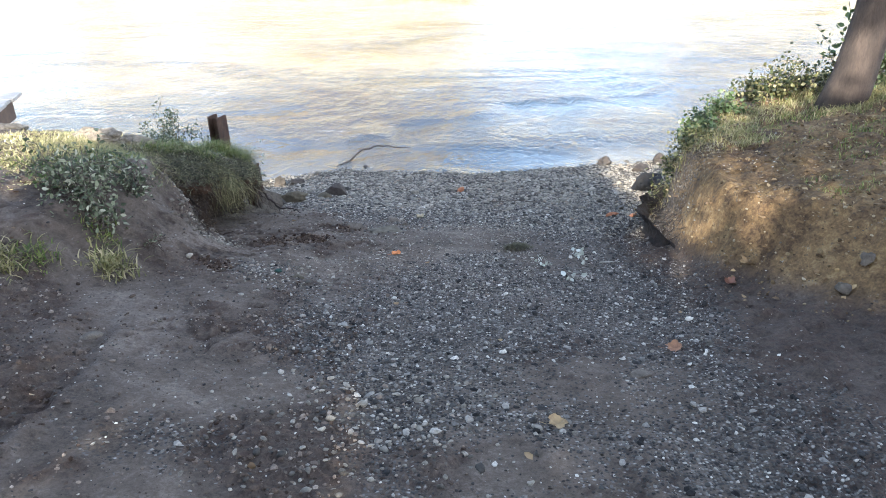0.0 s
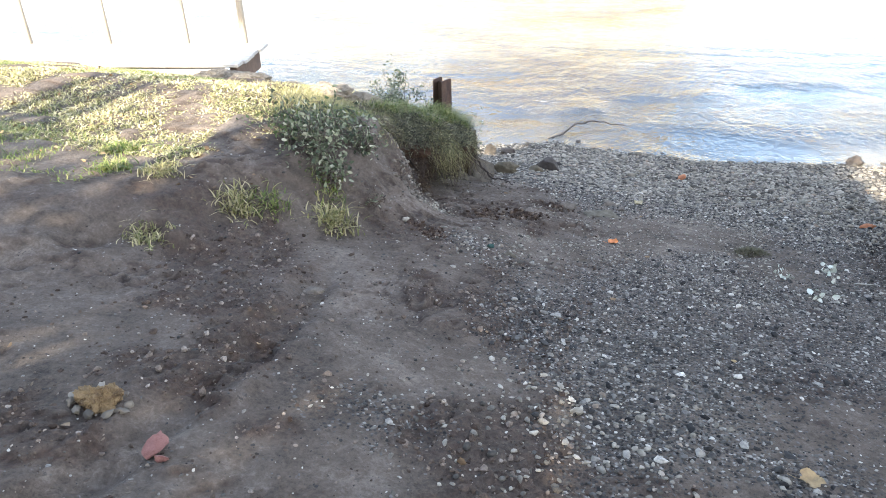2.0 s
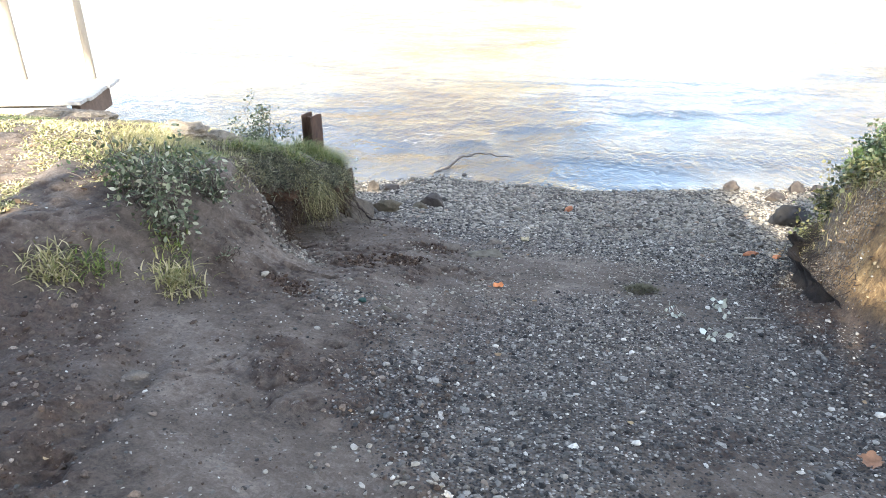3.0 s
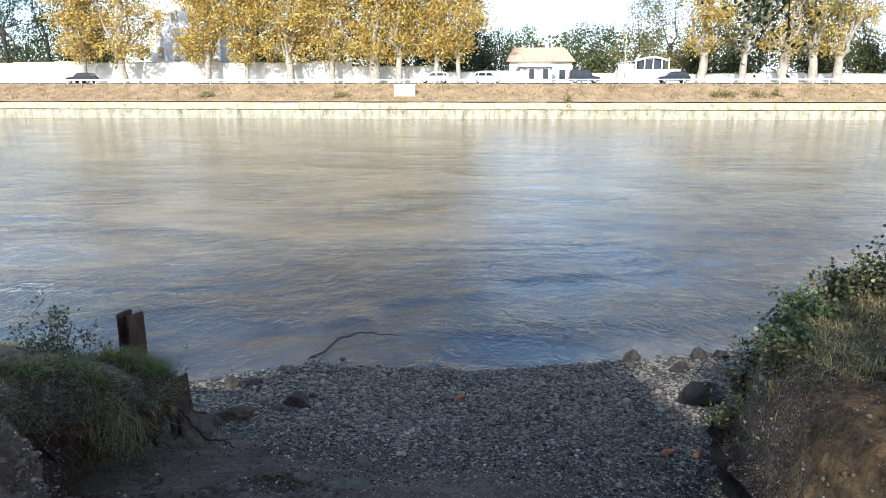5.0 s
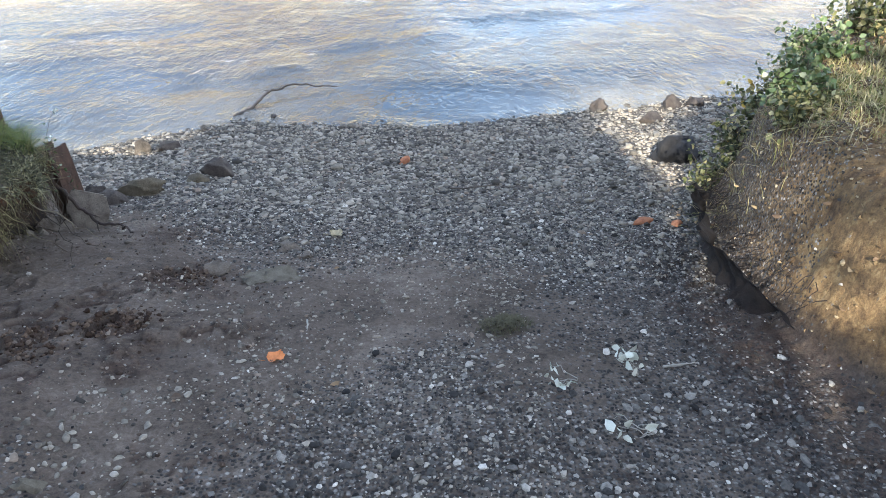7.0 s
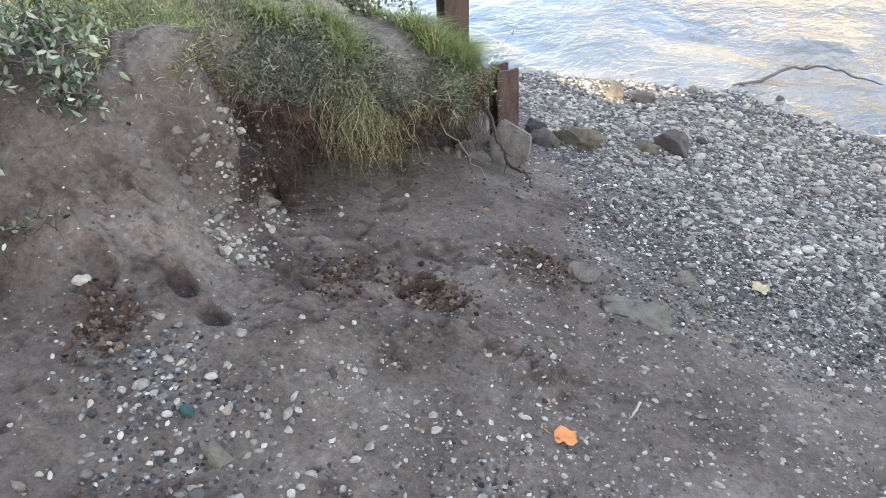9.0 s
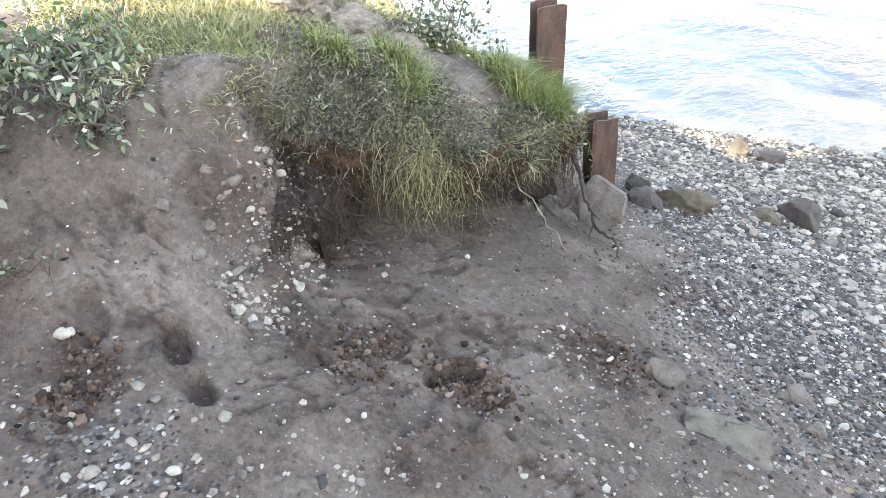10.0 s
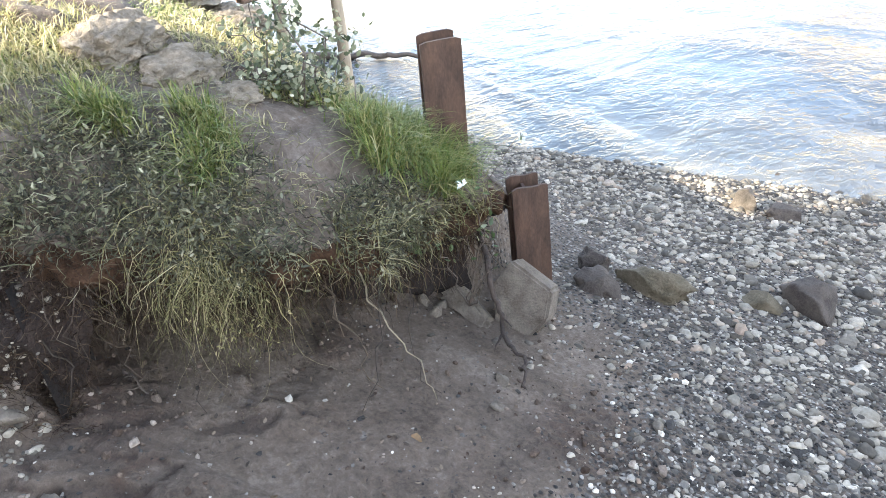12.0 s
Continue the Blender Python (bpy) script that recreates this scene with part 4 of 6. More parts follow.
for k, (x, y, h, w, kind) in enumerate(((-77, 112, 21, 4.5, 0), (-70.5, 112.5, 19, 3.6, 0), (-85, 118, 16, 5, 0), (-96, 118, 14, 5, 0), (-66, 120, 9, 3.5, 1), (-35, 120, 15, 4.5, 0), (-30, 122, 16, 5, 0), (-25, 119, 15, 4.5, 0), (-20, 121, 15, 4.5, 0), (-67, 119, 13, 4, 0), (-40, 123, 15, 4.5, 0),
                                       (-15, 121, 13, 5, 0), (-10, 122, 12, 4, 0), (-2, 128, 9.5, 3.5, 0), (-6, 122, 8, 3, 0), (16, 150, 12, 5, 1), (8, 160, 12, 6, 1), (0, 165, 12.5, 6, 0), (-8, 170, 12, 6, 1), (22, 152, 12, 5, 1), (27, 145, 17, 5.5, 2), (33, 142, 19, 6, 2),
                                       (40, 138, 16, 6, 1), (47, 135, 15, 6, 2), (55, 130, 15, 6, 1), (63, 130, 15, 6, 2), (72, 130, 16, 7, 1), (27, 117, 5, 2.6, 2), (32, 120, 6, 3, 1), (37, 118, 5, 3, 1), (15.5, 118, 4.5, 2.2, 1), (50, 118, 6, 3, 1), (58, 118, 6, 3, 1))):
    g = np.random.default_rng(400 + k)
    ells = [(0, 0, h * 0.35, w, w, h * 0.30), (g.uniform(-1, 1), g.uniform(-1, 1), h * 0.65, w * 0.8, w * 0.8, h * 0.28), (g.uniform(-1.5, 1.5), 0, h * 0.86, w * 0.5, w * 0.5, h * 0.16)]
    tree(("dark evergreen tree behind the white wall", "green tree behind the far road", "tree with fading grey-gold foliage")[kind], (x, y, 1.7), h * 0.4, 0.3, ells,
         (M_DARKGREEN, M_FARGREEN, M_FARMIX)[kind], M_BARK, 500 + k, 130, 26, 0.42, 0.7, name="tree", limbs=4)

# wooded rise behind everything
g = np.random.default_rng(77)
woods = Geo()
for k in range(70):
    x, y = -210 + k * 6.2, 190 + g.uniform(-12, 12)
    pts = crown_points([(x, y, 6, 6, 5, 6), (x + 2, y, 11, 4, 4, 3.5)], 36, 14, g, 1.0)
    woods.add(*leaves(pts, 1.0, g, plain=True))
lone("far_woods", woods, M_FARGREEN, "dull green belt of woods behind the houses", "woods", kind="stuff")


def villa(at):
    h = thing("villa", "low white villa with an orange tiled roof", "house", at)
    part("wall", one(box((10.2, 8, 3.6), (0, 0, 1.8), bevel=0.03)), M_WHITEWALL, h, soft=False)
    part("wing", one(box((5.5, 3.2, 3.0), (-1.0, -5.4, 1.5), bevel=0.03)), M_WHITEWALL, h, soft=False)
    v, f = prism([(-5.7, 3.55), (5.7, 3.55), (4.2, 6.0), (-4.4, 6.0)], 9.2, 0.04)
    v[:, 1] -= 4.6
    v[:, 1] = np.where(v[:, 2] > 5.0, v[:, 1] * 0.12, v[:, 1])
    roof = part("roof", one((v, f)), M_ROOF, h, "orange clay tile roof", False)
    part("chimney", one(box((0.6, 0.6, 1.3), (1.2, 0, 6.2), bevel=0.03)), M_WHITEWALL, roof, soft=False)
    for k in range(5):
        part("column", one(box((0.28, 0.28, 2.5), (-3.2 + k * 1.1, -7.15, 1.3), bevel=0.03)), M_WHITE, h, soft=False)
    part("porch_roof", one(box((6.2, 1.6, 0.2), (-1.0, -7.0, 2.75), bevel=0.03)), M_WHITE, h, soft=False)
    for x in (-3.6, -1.6, 0.6, 3.6):
        w = part("window", one(box((1.0, 0.08, 1.5), (x, -4.06 if x > 2 else -7.06, 1.55), bevel=0.01)), M_GLASS, h, "dark window pane", False)
        part("frame", one(box((1.2, 0.10, 0.12), (x, -4.10 if x > 2 else -7.1, 2.38), bevel=0.01)), M_WHITE, w, soft=False)


villa((7.4, 126, 1.75))


def block(at):
    b = thing("apartment_house", "tall white house with shuttered windows", "house", at)
    part("wall", one(box((12.5, 9, 17), (0, 0, 8.5), bevel=0.05)), M_WHITEWALL, b, soft=False)
    part("cornice", one(box((13.1, 9.6, 0.4), (0, 0, 17.1), bevel=0.05)), M_WHITE, b, soft=False)
    part("roof", one(box((12.0, 8.6, 0.8), (0, 0, 17.6), bevel=0.2)), M_ROOF, b, soft=False)
    win = one(box((1.1, 0.1, 1.9), (0, 0, 0), bevel=0.01)).mesh("window", M_COPING, False)
    sill = one(box((1.4, 0.25, 0.12), (0, -0.1, -1.0), bevel=0.02)).mesh("sill", M_WHITE, False)
    for row in range(5):
        for col in range(4):
            w = part("window", win, None, b, "shuttered window", at=(-4.4 + col * 2.9, -4.53, 2.2 + row * 3.1))
            part("sill", sill, None, w)
    part("terrace_rail", one(box((12, 0.05, 0.06), (0, -9, 4.6), bevel=0.01)), M_WHITE, b, soft=False)


block((-53.4, 129, 1.75))


def pavilion(at):
    p = thing("pavilion", "white garden pavilion with a curved canopy", "pavilion", at)
    part("base", one(box((8.6, 3.5, 2.0), (0, 0, 1.0), bevel=0.05)), M_WHITEWALL, p, soft=False)
    arc = [(-2.1 + 4.2 * s, 3.35 + 0.42 * math.sin(math.pi * s)) for s in np.linspace(0, 1, 9)]
    v, f = prism(arc + [(x, z - 0.25) for x, z in arc[::-1]], 3.2, 0.0)
    part("canopy", one((v + (0.4, -1.6, 0), f)), M_WHITE, p, "white curved canopy", False)
    for x in (-1.9, -0.7, 0.5, 1.7, 2.7):
        part("post", one(box((0.16, 0.16, 1.6), (x, -1.4, 2.8), bevel=0.02)), M_WHITE, p, soft=False)
    part("glazing", one(box((3.6, 2.6, 1.3), (0.4, 0.2, 2.65), bevel=0.02)), M_GLASS, p, "dark glazing", False)
    part("gable", one(box((2.2, 0.4, 0.9), (-3.2, -1.2, 2.3), bevel=0.05)), M_WHITEWALL, p, soft=False)


pavilion((21.8, 108.2, 1.75))


def car(label, at, paint, van=False, flip=False):
    c = thing("car", label, "car", at, 180 if flip else 0, group="parked cars on the far road")
    h = 1.5 if not van else 1.75
    low = [(-2.05, 0.28), (2.05, 0.28), (2.1, 0.62), (1.95, 0.82), (1.0, 0.92), (-1.95, 0.95), (-2.1, 0.7)]
    v, f = prism(low, 1.72, 0.06)
    body = part("body", one((v - (0, 0.86, 0), f)), paint, c, soft=False)
    top = [(1.0, 0.90), (0.35, h - 0.05), (0.1, h), (-1.25, h), (-1.55, h - 0.08), (-1.95, 0.93)]
    if van:
        top = [(1.10, 0.90), (0.62, h - 0.06), (0.40, h), (-1.80, h), (-1.96, h - 0.12), (-2.02, 0.93)]
    v, f = prism(top, 1.5, 0.05)
    part("cabin", one((v - (0, 0.75, 0), f)), paint, c, soft=False)
    for s in (-1, 1):
        for x0, x1, t0, t1 in ((-0.25, 0.82, -0.2, 0.32), (-1.3, -0.35, -1.2, -0.35), (-1.8, -1.4, -1.5, -1.3)):
            v, f = prism([(x0, 0.96), (x1, 0.96), (t1, h - 0.16), (t0, h - 0.16)], 0.03)
            part("side_window", one((v + (0, 0.755 * s - 0.015, 0), f)), M_GLASS, c, soft=False)
        for x in (-1.3, 1.32):
            ang = np.linspace(0, 2 * np.pi, 16, endpoint=False)
            ring = [(0.31 * math.cos(a), 0.31 * math.sin(a)) for a in ang]
            v, f = prism(ring, 0.2, 0.03)
            w = part("wheel", one((v + (x, 0.86 * s - 0.1, 0.31), f)), M_RUBBER, c, soft=False)
            v, f = prism([(p * 0.62, q * 0.62) for p, q in ring], 0.05, 0.01)
            part("rim", one((v + (x, 0.96 * s - 0.025, 0.31), f)), M_RIM, w, soft=False)
    part("headlight", one(box((0.1, 1.4, 0.14), (2.06, 0, 0.68), bevel=0.02)), M_WHITE, c, soft=False)
    part("tail_light", one(box((0.08, 1.5, 0.14), (-2.07, 0, 0.78), bevel=0.02)), M_BRICK, c, soft=False)
    return c


car("small dark blue hatchback parked by the white wall", (-60.0, 103.4, 1.82), M_CARDARK, flip=True)
car("small white hatchback parked under the plane trees", (-8.3, 101.0, 1.82), M_CARWHITE, flip=True)
car("white saloon car parked beside the low wall", (-1.0, 101.0, 1.82), M_CARWHITE)
car("black estate car parked on the far road", (12.0, 101.0, 1.82), M_CARDARK, van=True)
car("dark hatchback parked before the pavilion", (23.8, 101.0, 1.82), M_CARDARK, flip=True)

board = thing("notice_board", "blank pale yellow board set in the embankment", "sign", (-11.7, 95.0, -0.35))
part("panel", one(box((2.35, 0.12, 1.75), (0, 0, 1.0), bevel=0.02)), M_SIGN, board, soft=False)
for x in (-1.28, 1.28):
    part("upright", one(box((0.16, 0.2, 2.3), (x, 0, 0.85), bevel=0.02)), M_WHITE, board, soft=False)
part("crossbar", one(box((2.8, 0.2, 0.14), (0, 0, 1.95), bevel=0.02)), M_WHITE, board, soft=False)

lamp = thing("street_lamp", "tall grey lamp post by the far road", "street lamp", (18.3, 106.5, 1.85))
part("pole", one(tube([(0, 0, 0), (0, 0, 3), (0, 0, 6.6)], [0.11, 0.09, 0.06], 8)), M_COPING, lamp)
part("head", one(box((0.7, 0.25, 0.12), (-0.3, 0, 6.6), bevel=0.04)), M_COPING, lamp, soft=False)

g = np.random.default_rng(88)
shrub = thing("bush", "dark bush growing out of the river wall", "bush", (9.05, 92.9, -0.8))
pts = crown_points([(0, 0, 0.4, 0.7, 0.5, 0.8), (0.1, -0.5, -0.4, 0.5, 0.3, 0.6)], 34, 14, g, 0.18)
part("foliage", one(leaves(pts, 0.18, g, plain=True)), M_FARMIX, shrub)
part("stem", one(tube([(0, 0.3, -0.2), (0, 0.1, 0.5), (0.1, 0, 1.2)], [0.08, 0.05, 0.02], 6)), M_BARK, shrub)
for x, s in ((34, 1.0), (-20, 0.5), (28.5, 0.7), (-38, 0.5)):
    shrub = thing("bush", "low pale scrub on the embankment", "bush", (x, 95.0, 0.0))
    pts = crown_points([(0, 0, 0.3 * s, 2.4 * s, 0.6, 0.7 * s)], 50, 16, g, 0.2)
    part("foliage", one(leaves(pts, 0.22, g, plain=True)), M_FARMIX, shrub)

# ---- grassy bank ----
NOSE_Y = (5.88, 5.98, 6.12, 6.36, 6.65, 7.0, 7.36, 7.6, 7.9)
NOSE_X = (-3.10, -2.96, -2.83, -2.74, -2.59, -2.63, -2.72, -2.83, -3.05)
NOSE_Z = (-0.90, -0.89, -0.92, -0.98, -1.03, -1.12, -1.21, -1.27, -1.34)


def sod_place(y, u):
    """A place on the sod: u 0 at its back, 1 at its nose, 2 underneath."""
    y, u = np.asarray(y, float), np.asarray(u, float)
    xl, nx, nz = np.interp(y, LEFT_Y, LEFT_X), np.interp(y, NOSE_Y, NOSE_X), np.interp(y, NOSE_Y, NOSE_Z)
    back = np.minimum(xl - 0.40, nx - 0.25)
    zb = land(back, y) + 0.015
    up, under = np.clip(u, 0, 1), np.clip(u - 1, 0, 1)
    x = back + (nx - back) * np.sin(up * np.pi / 2) ** 0.9
    z = zb + (nz + 0.06 - zb) * up ** 1.6
    x = x + (xl - 0.2 - nx) * under ** 1.3
    z = z - 0.06 * np.sin(under * np.pi) - 0.10 * under ** 0.4
    k = wave_noise(y, x * 1.2 + z * 2, 0.16, 71, 4)
    x = x + (0.10 * k + 0.05 * wave_noise(y * 3, u, 0.25, 73, 3)) * smooth(0.35, 0.8, u)
    z = z + 0.05 * wave_noise(x, y, 0.10, 72, 4)
    return np.stack([x, y + 0 * x, z], -1)


def turf_edge(u0, u1, rows=26):
    """The sod that hangs over the washed-out hollow."""
    Y, U = np.meshgrid(np.linspace(5.88, 7.9, 150), np.linspace(u0, u1, rows), indexing="ij")
    n, m = Y.shape
    i, j = np.meshgrid(np.arange(n - 1), np.arange(m - 1), indexing="ij")
    c = i * m + j
    return one((sod_place(Y, U), np.stack([c, c + 1, c + m + 1, c + m], -1).reshape(-1, 4)))


g = np.random.default_rng(90)
sod = thing("sod_overhang", "overhanging grass sod with bare roots above a washed-out hollow", "turf")
part("sod", turf_edge(0, 0.86), M_GROUND, sod, "muddy sod")
part("earth_band", turf_edge(0.86, 1.12, 16), M_REDEARTH, sod, "crumbling rust-brown earth")
# the underside's shade is painted in by the near-black earth
part("underside", turf_edge(1.12, 2), M_SHADEEARTH, sod, "crumbling earth darkened for the shade beneath")
roots = Geo()
for k in range(190):
    y = g.uniform(6.0, 7.65) if k % 2 else g.uniform(5.98, 6.55)
    a = sod_place(y, g.uniform(0.95, 1.9))
    long = g.uniform(0.04, 0.24)
    end = a + (g.uniform(-0.02, 0.12), g.uniform(-0.10, 0.10), -long)
    roots.add(*tube(wander(a, end, 7, 0.07, g), np.linspace(g.uniform(0.0012, 0.0032), 0.0007, 7), 4))
for y, b, r in ((6.02, (-2.66, 6.02, -1.17), 0.007), (6.95, (-2.28, 7.02, -1.46), 0.006), (6.8, (-2.40, 6.9, -1.44), 0.006), (7.05, (-2.35, 6.78, -1.42), 0.005),
                (6.35, (-2.5, 6.33, -1.28), 0.006), (7.2, (-2.30, 7.05, -1.46), 0.005), (6.12, (-2.68, 6.22, -1.2), 0.006), (6.05, (-2.75, 6.1, -1.12), 0.006)):
    roots.add(*tube(wander(sod_place(y, 1.05), b, 12, 0.09, g), np.linspace(r * 0.6, r * 0.25, 12), 5))
hair = Geo()
y = np.concatenate([5.97 + 0.65 * g.uniform(size=1500) ** 1.1, g.uniform(6.4, 7.6, 900)])
hair.add(*wisps(sod_place(y, g.uniform(0.70, 1.5, len(y))), 0.13, g, 0.0024, (0.06, 0, 0), 0.30, 0.5))
y = np.concatenate([5.97 + 0.7 * g.uniform(size=1500), g.uniform(6.5, 7.6, 700)])
hair.add(*wisps(sod_place(y, g.uniform(1.0, 1.8, len(y))), 0.24, g, 0.0034, (0.02, 0, 0), 0.40, 0.45, 8))
# roots and crumbs in the earth left of the hollow
y = g.uniform(5.84, 6.10, 1100)
x = g.uniform(-3.05, -2.62, 1100)
hair.add(*wisps(np.column_stack([x, y, land(x, y) + 0.005]), 0.09, g, 0.0024, (0.10, 0.05, 0), 0.22, 0.5))
fa, fb = np.meshgrid(np.linspace(0, 1, 60), np.linspace(0, 1, 44), indexing="ij")
top = np.stack([-3.05 + 0.27 * fa, 6.02 + 0.17 * fa, -0.78 - 0.17 * fa], -1)
low = np.stack([-2.59 - 0.25 * fa, 5.68 + 0.37 * fa, 0 * fa], -1)
low[..., 2] = land(low[..., 0], low[..., 1]) - 0.05
spur = top + (low - top) * fb[..., None]
bulge = 0.035 + 0.04 * np.sin(np.pi * fb) * (1 - fa) + 0.06 * wave_noise(fa * 0.45, fb * 0.5, 0.10, 77, 5) * smooth(-0.1, 0.2, fb)
spur = spur + bulge[..., None] * (0.62, -0.25, 0.35)
i, j = np.meshgrid(np.arange(59), np.arange(43), indexing="ij")
c = i * 44 + j
part("earth_face", one((spur, np.stack([c, c + 1, c + 45, c + 44], -1).reshape(-1, 4))), M_EARTH, sod, "crumbling root-bound earth")
at = spur.reshape(-1, 3)[g.integers(0, 60 * 44, 700)]
hair.add(*wisps(at + (0.01, -0.005, 0), 0.10, g, 0.0026, (0.10, -0.02, 0), 0.28, 0.5))
bits = Geo()
for k in range(110):
    a = spur[int(g.uniform(0, 45)), int(43 * g.uniform(0.12, 0.95))]
    s0 = 0.012 * math.exp(g.normal() * 0.5)
    bits.add(*blob((s0 * 1.3, s0, s0 * 0.8), a + (0.004, -0.002, 0.003), 1, 0.3, 5200 + k, turn(g.uniform(0, 360)), 0.5))
tagged(part("pebble", bits, M_PEBBLE, sod, "small stones stuck in the earth"), kind="stuff")
tagged(part("root_hair", hair, M_HAIRROOT, sod, "dark fibrous roots"), kind="stuff")
tagged(part("root_mat", roots, M_ROOT, sod, "pale dangling roots"), kind="stuff")
# lining of the hollow, coloured near black to stand for its deep shade
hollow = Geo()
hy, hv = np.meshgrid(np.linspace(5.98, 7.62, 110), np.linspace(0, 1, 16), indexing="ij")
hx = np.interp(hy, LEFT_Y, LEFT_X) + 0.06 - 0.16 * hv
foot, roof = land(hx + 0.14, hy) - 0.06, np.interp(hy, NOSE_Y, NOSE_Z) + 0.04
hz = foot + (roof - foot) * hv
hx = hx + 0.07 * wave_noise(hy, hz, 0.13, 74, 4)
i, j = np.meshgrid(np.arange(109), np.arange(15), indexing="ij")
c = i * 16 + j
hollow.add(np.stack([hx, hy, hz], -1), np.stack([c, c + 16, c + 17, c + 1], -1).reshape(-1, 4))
part("hollow_wall", hollow, M_SHADEEARTH, sod, "earth darkened for the shade inside the hollow")
curtain = Geo()
y = np.clip(np.concatenate([g.normal(6.50, 0.05, 430), g.normal(6.50, 0.12, 200), g.normal(7.08, 0.10, 260), g.uniform(6.75, 7.6, 160)]), 6.0, 7.6)
curtain.add(*wisps(sod_place(y, g.uniform(0.60, 1.02, len(y))), np.where(np.abs(y - 6.5) < 0.17, 0.44, 0.22), g, 0.0029, (0.04, 0, 0), 0.50, 0.48, 11))
pts = sod_place(np.clip(g.normal(6.51, 0.06, 1300), 6.3, 6.7), g.uniform(0.5, 1.0, 1300)) + np.column_stack([g.uniform(0.0, 0.08, 1300), g.normal(0, 0.03, 1300), -0.30 * g.uniform(0.0, 1.0, 1300) ** 1.3])
curtain.add(*leaves(pts, 0.015, g, slim=0.4))
part("hanging_grass", curtain, M_SODGRASS, sod, "yellowed trailing grass stems")
tangle = Geo()
y = np.concatenate([g.uniform(5.98, 7.0, 4200), g.uniform(6.9, 7.7, 1100)])
u = np.concatenate([g.uniform(0.12, 1.0, 4200), g.uniform(0.55, 1.05, 1100)])
keep = (wave_noise(y, u * 0.6, 0.16, 75, 3) > g.uniform(-0.5, 0.5, len(y))) & ((u < 0.74) | (np.abs(y - 6.5) < 0.10) | (y > 7.0))
tangle.add(*wisps(sod_place(y[keep], u[keep]), 0.085, g, 0.0026, (0.08, -0.02, 0.06), 0.16, 0.55))
weeds = Geo()
y = np.clip(np.concatenate([g.normal(6.28, 0.13, 900), g.normal(6.52, 0.10, 1500), g.normal(6.70, 0.07, 500), g.normal(7.12, 0.12, 1200), g.uniform(5.98, 6.5, 900)]), 5.96, 7.7)
u = np.clip(np.concatenate([g.normal(0.55, 0.2, 900), g.uniform(0.35, 1.0, 1500), g.uniform(0.4, 0.9, 500), g.uniform(0.55, 1.05, 1200), g.uniform(0.3, 0.92, 900)]), 0.05, 1.06)
weeds.add(*wisps(sod_place(y, u), 0.11, g, 0.0036, (0.10, -0.03, 0.10), 0.20, 0.5))
pick = g.uniform(size=len(y)) < 0.75
weeds.add(*leaves(sod_place(y[pick], u[pick]) + np.abs(g.normal(size=(pick.sum(), 3))) * (0.03, 0.02, 0.03), 0.024, g, slim=0.38))
tagged(part("weed_mat", weeds, M_WEED, sod, "dark straggling weeds matted over the sod"), kind="stuff")
tagged(part("dry_grass_mat", tangle, M_SODGRASS, sod, "matted dry grass stems"), kind="stuff")


def sod_grass(n, centres, spread, height, mat, seed, label, lean=1.0):
    """Grass rooted on the sod, in clumps."""
    g = np.random.default_rng(seed)
    c = np.array(centres)[g.integers(0, len(centres), n)]
    y, u = np.clip(c[:, 0] + g.normal(size=n) * spread[0], 6.0, 7.85), np.clip(c[:, 1] + g.normal(size=n) * spread[1], 0.0, 1.08)
    ob = part("grass", one(blades(sod_place(y, u) - (0, 0, 0.01), height, g, 0.0052, lean, (0.4, -0.15, 0))), mat, sod, label)
    return tagged(ob, kind="stuff")


sod_grass(520, [(6.39, 0.24), (6.44, 0.30)], (0.030, 0.04), 0.15, M_GRASS, 185, "fresh green grass tuft")
sod_grass(760, [(6.68, 0.26), (6.72, 0.34), (6.63, 0.42), (6.60, 0.52)], (0.032, 0.04), 0.14, M_GRASS, 189, "fresh green grass tuft")
sod_grass(2300, [(7.30, 0.28), (7.44, 0.42), (7.42, 0.22), (7.56, 0.36), (7.27, 0.46), (7.60, 0.55), (7.45, 0.66)], (0.045, 0.065), 0.18, M_GRASS, 186, "long fresh green grass")
sod_grass(900, [(6.15, 0.2), (6.3, 0.3), (6.25, 0.15), (6.5, 0.15), (6.75, 0.25), (6.5, 0.6)], (0.10, 0.09), 0.07, M_SODGRASS, 187, "short dry grass")
sod_grass(400, [(7.2, 0.9), (7.4, 0.85), (7.55, 0.9), (7.0, 0.9)], (0.12, 0.08), 0.10, M_SODGRASS, 188, "dry grass on the nose of the sod")


def grass_cover(name, label, n, pick, height, mat, seed, width=0.006, lean=0.6, aim=None):
    g = np.random.default_rng(seed)
    pts = pick(g, n)
    pts = pts[(pts[:, 1] < 5.8) | (pts[:, 0] < np.interp(pts[:, 1], LEFT_Y, LEFT_X) - 0.30) | (pts[:, 0] > 0)]
    z = land(pts[:, 0], pts[:, 1])
    h = height(pts, g) if callable(height) else height
    return lone(name, one(blades(np.column_stack([pts, z - 0.01]), h, g, width, lean, aim)), mat, label, "grass", kind="stuff")


def spots(centres, spread):
    def pick(g, n):
        c = np.array(centres)[g.integers(0, len(centres), n)]
        return c + g.normal(size=(n, 2)) * spread
    return pick


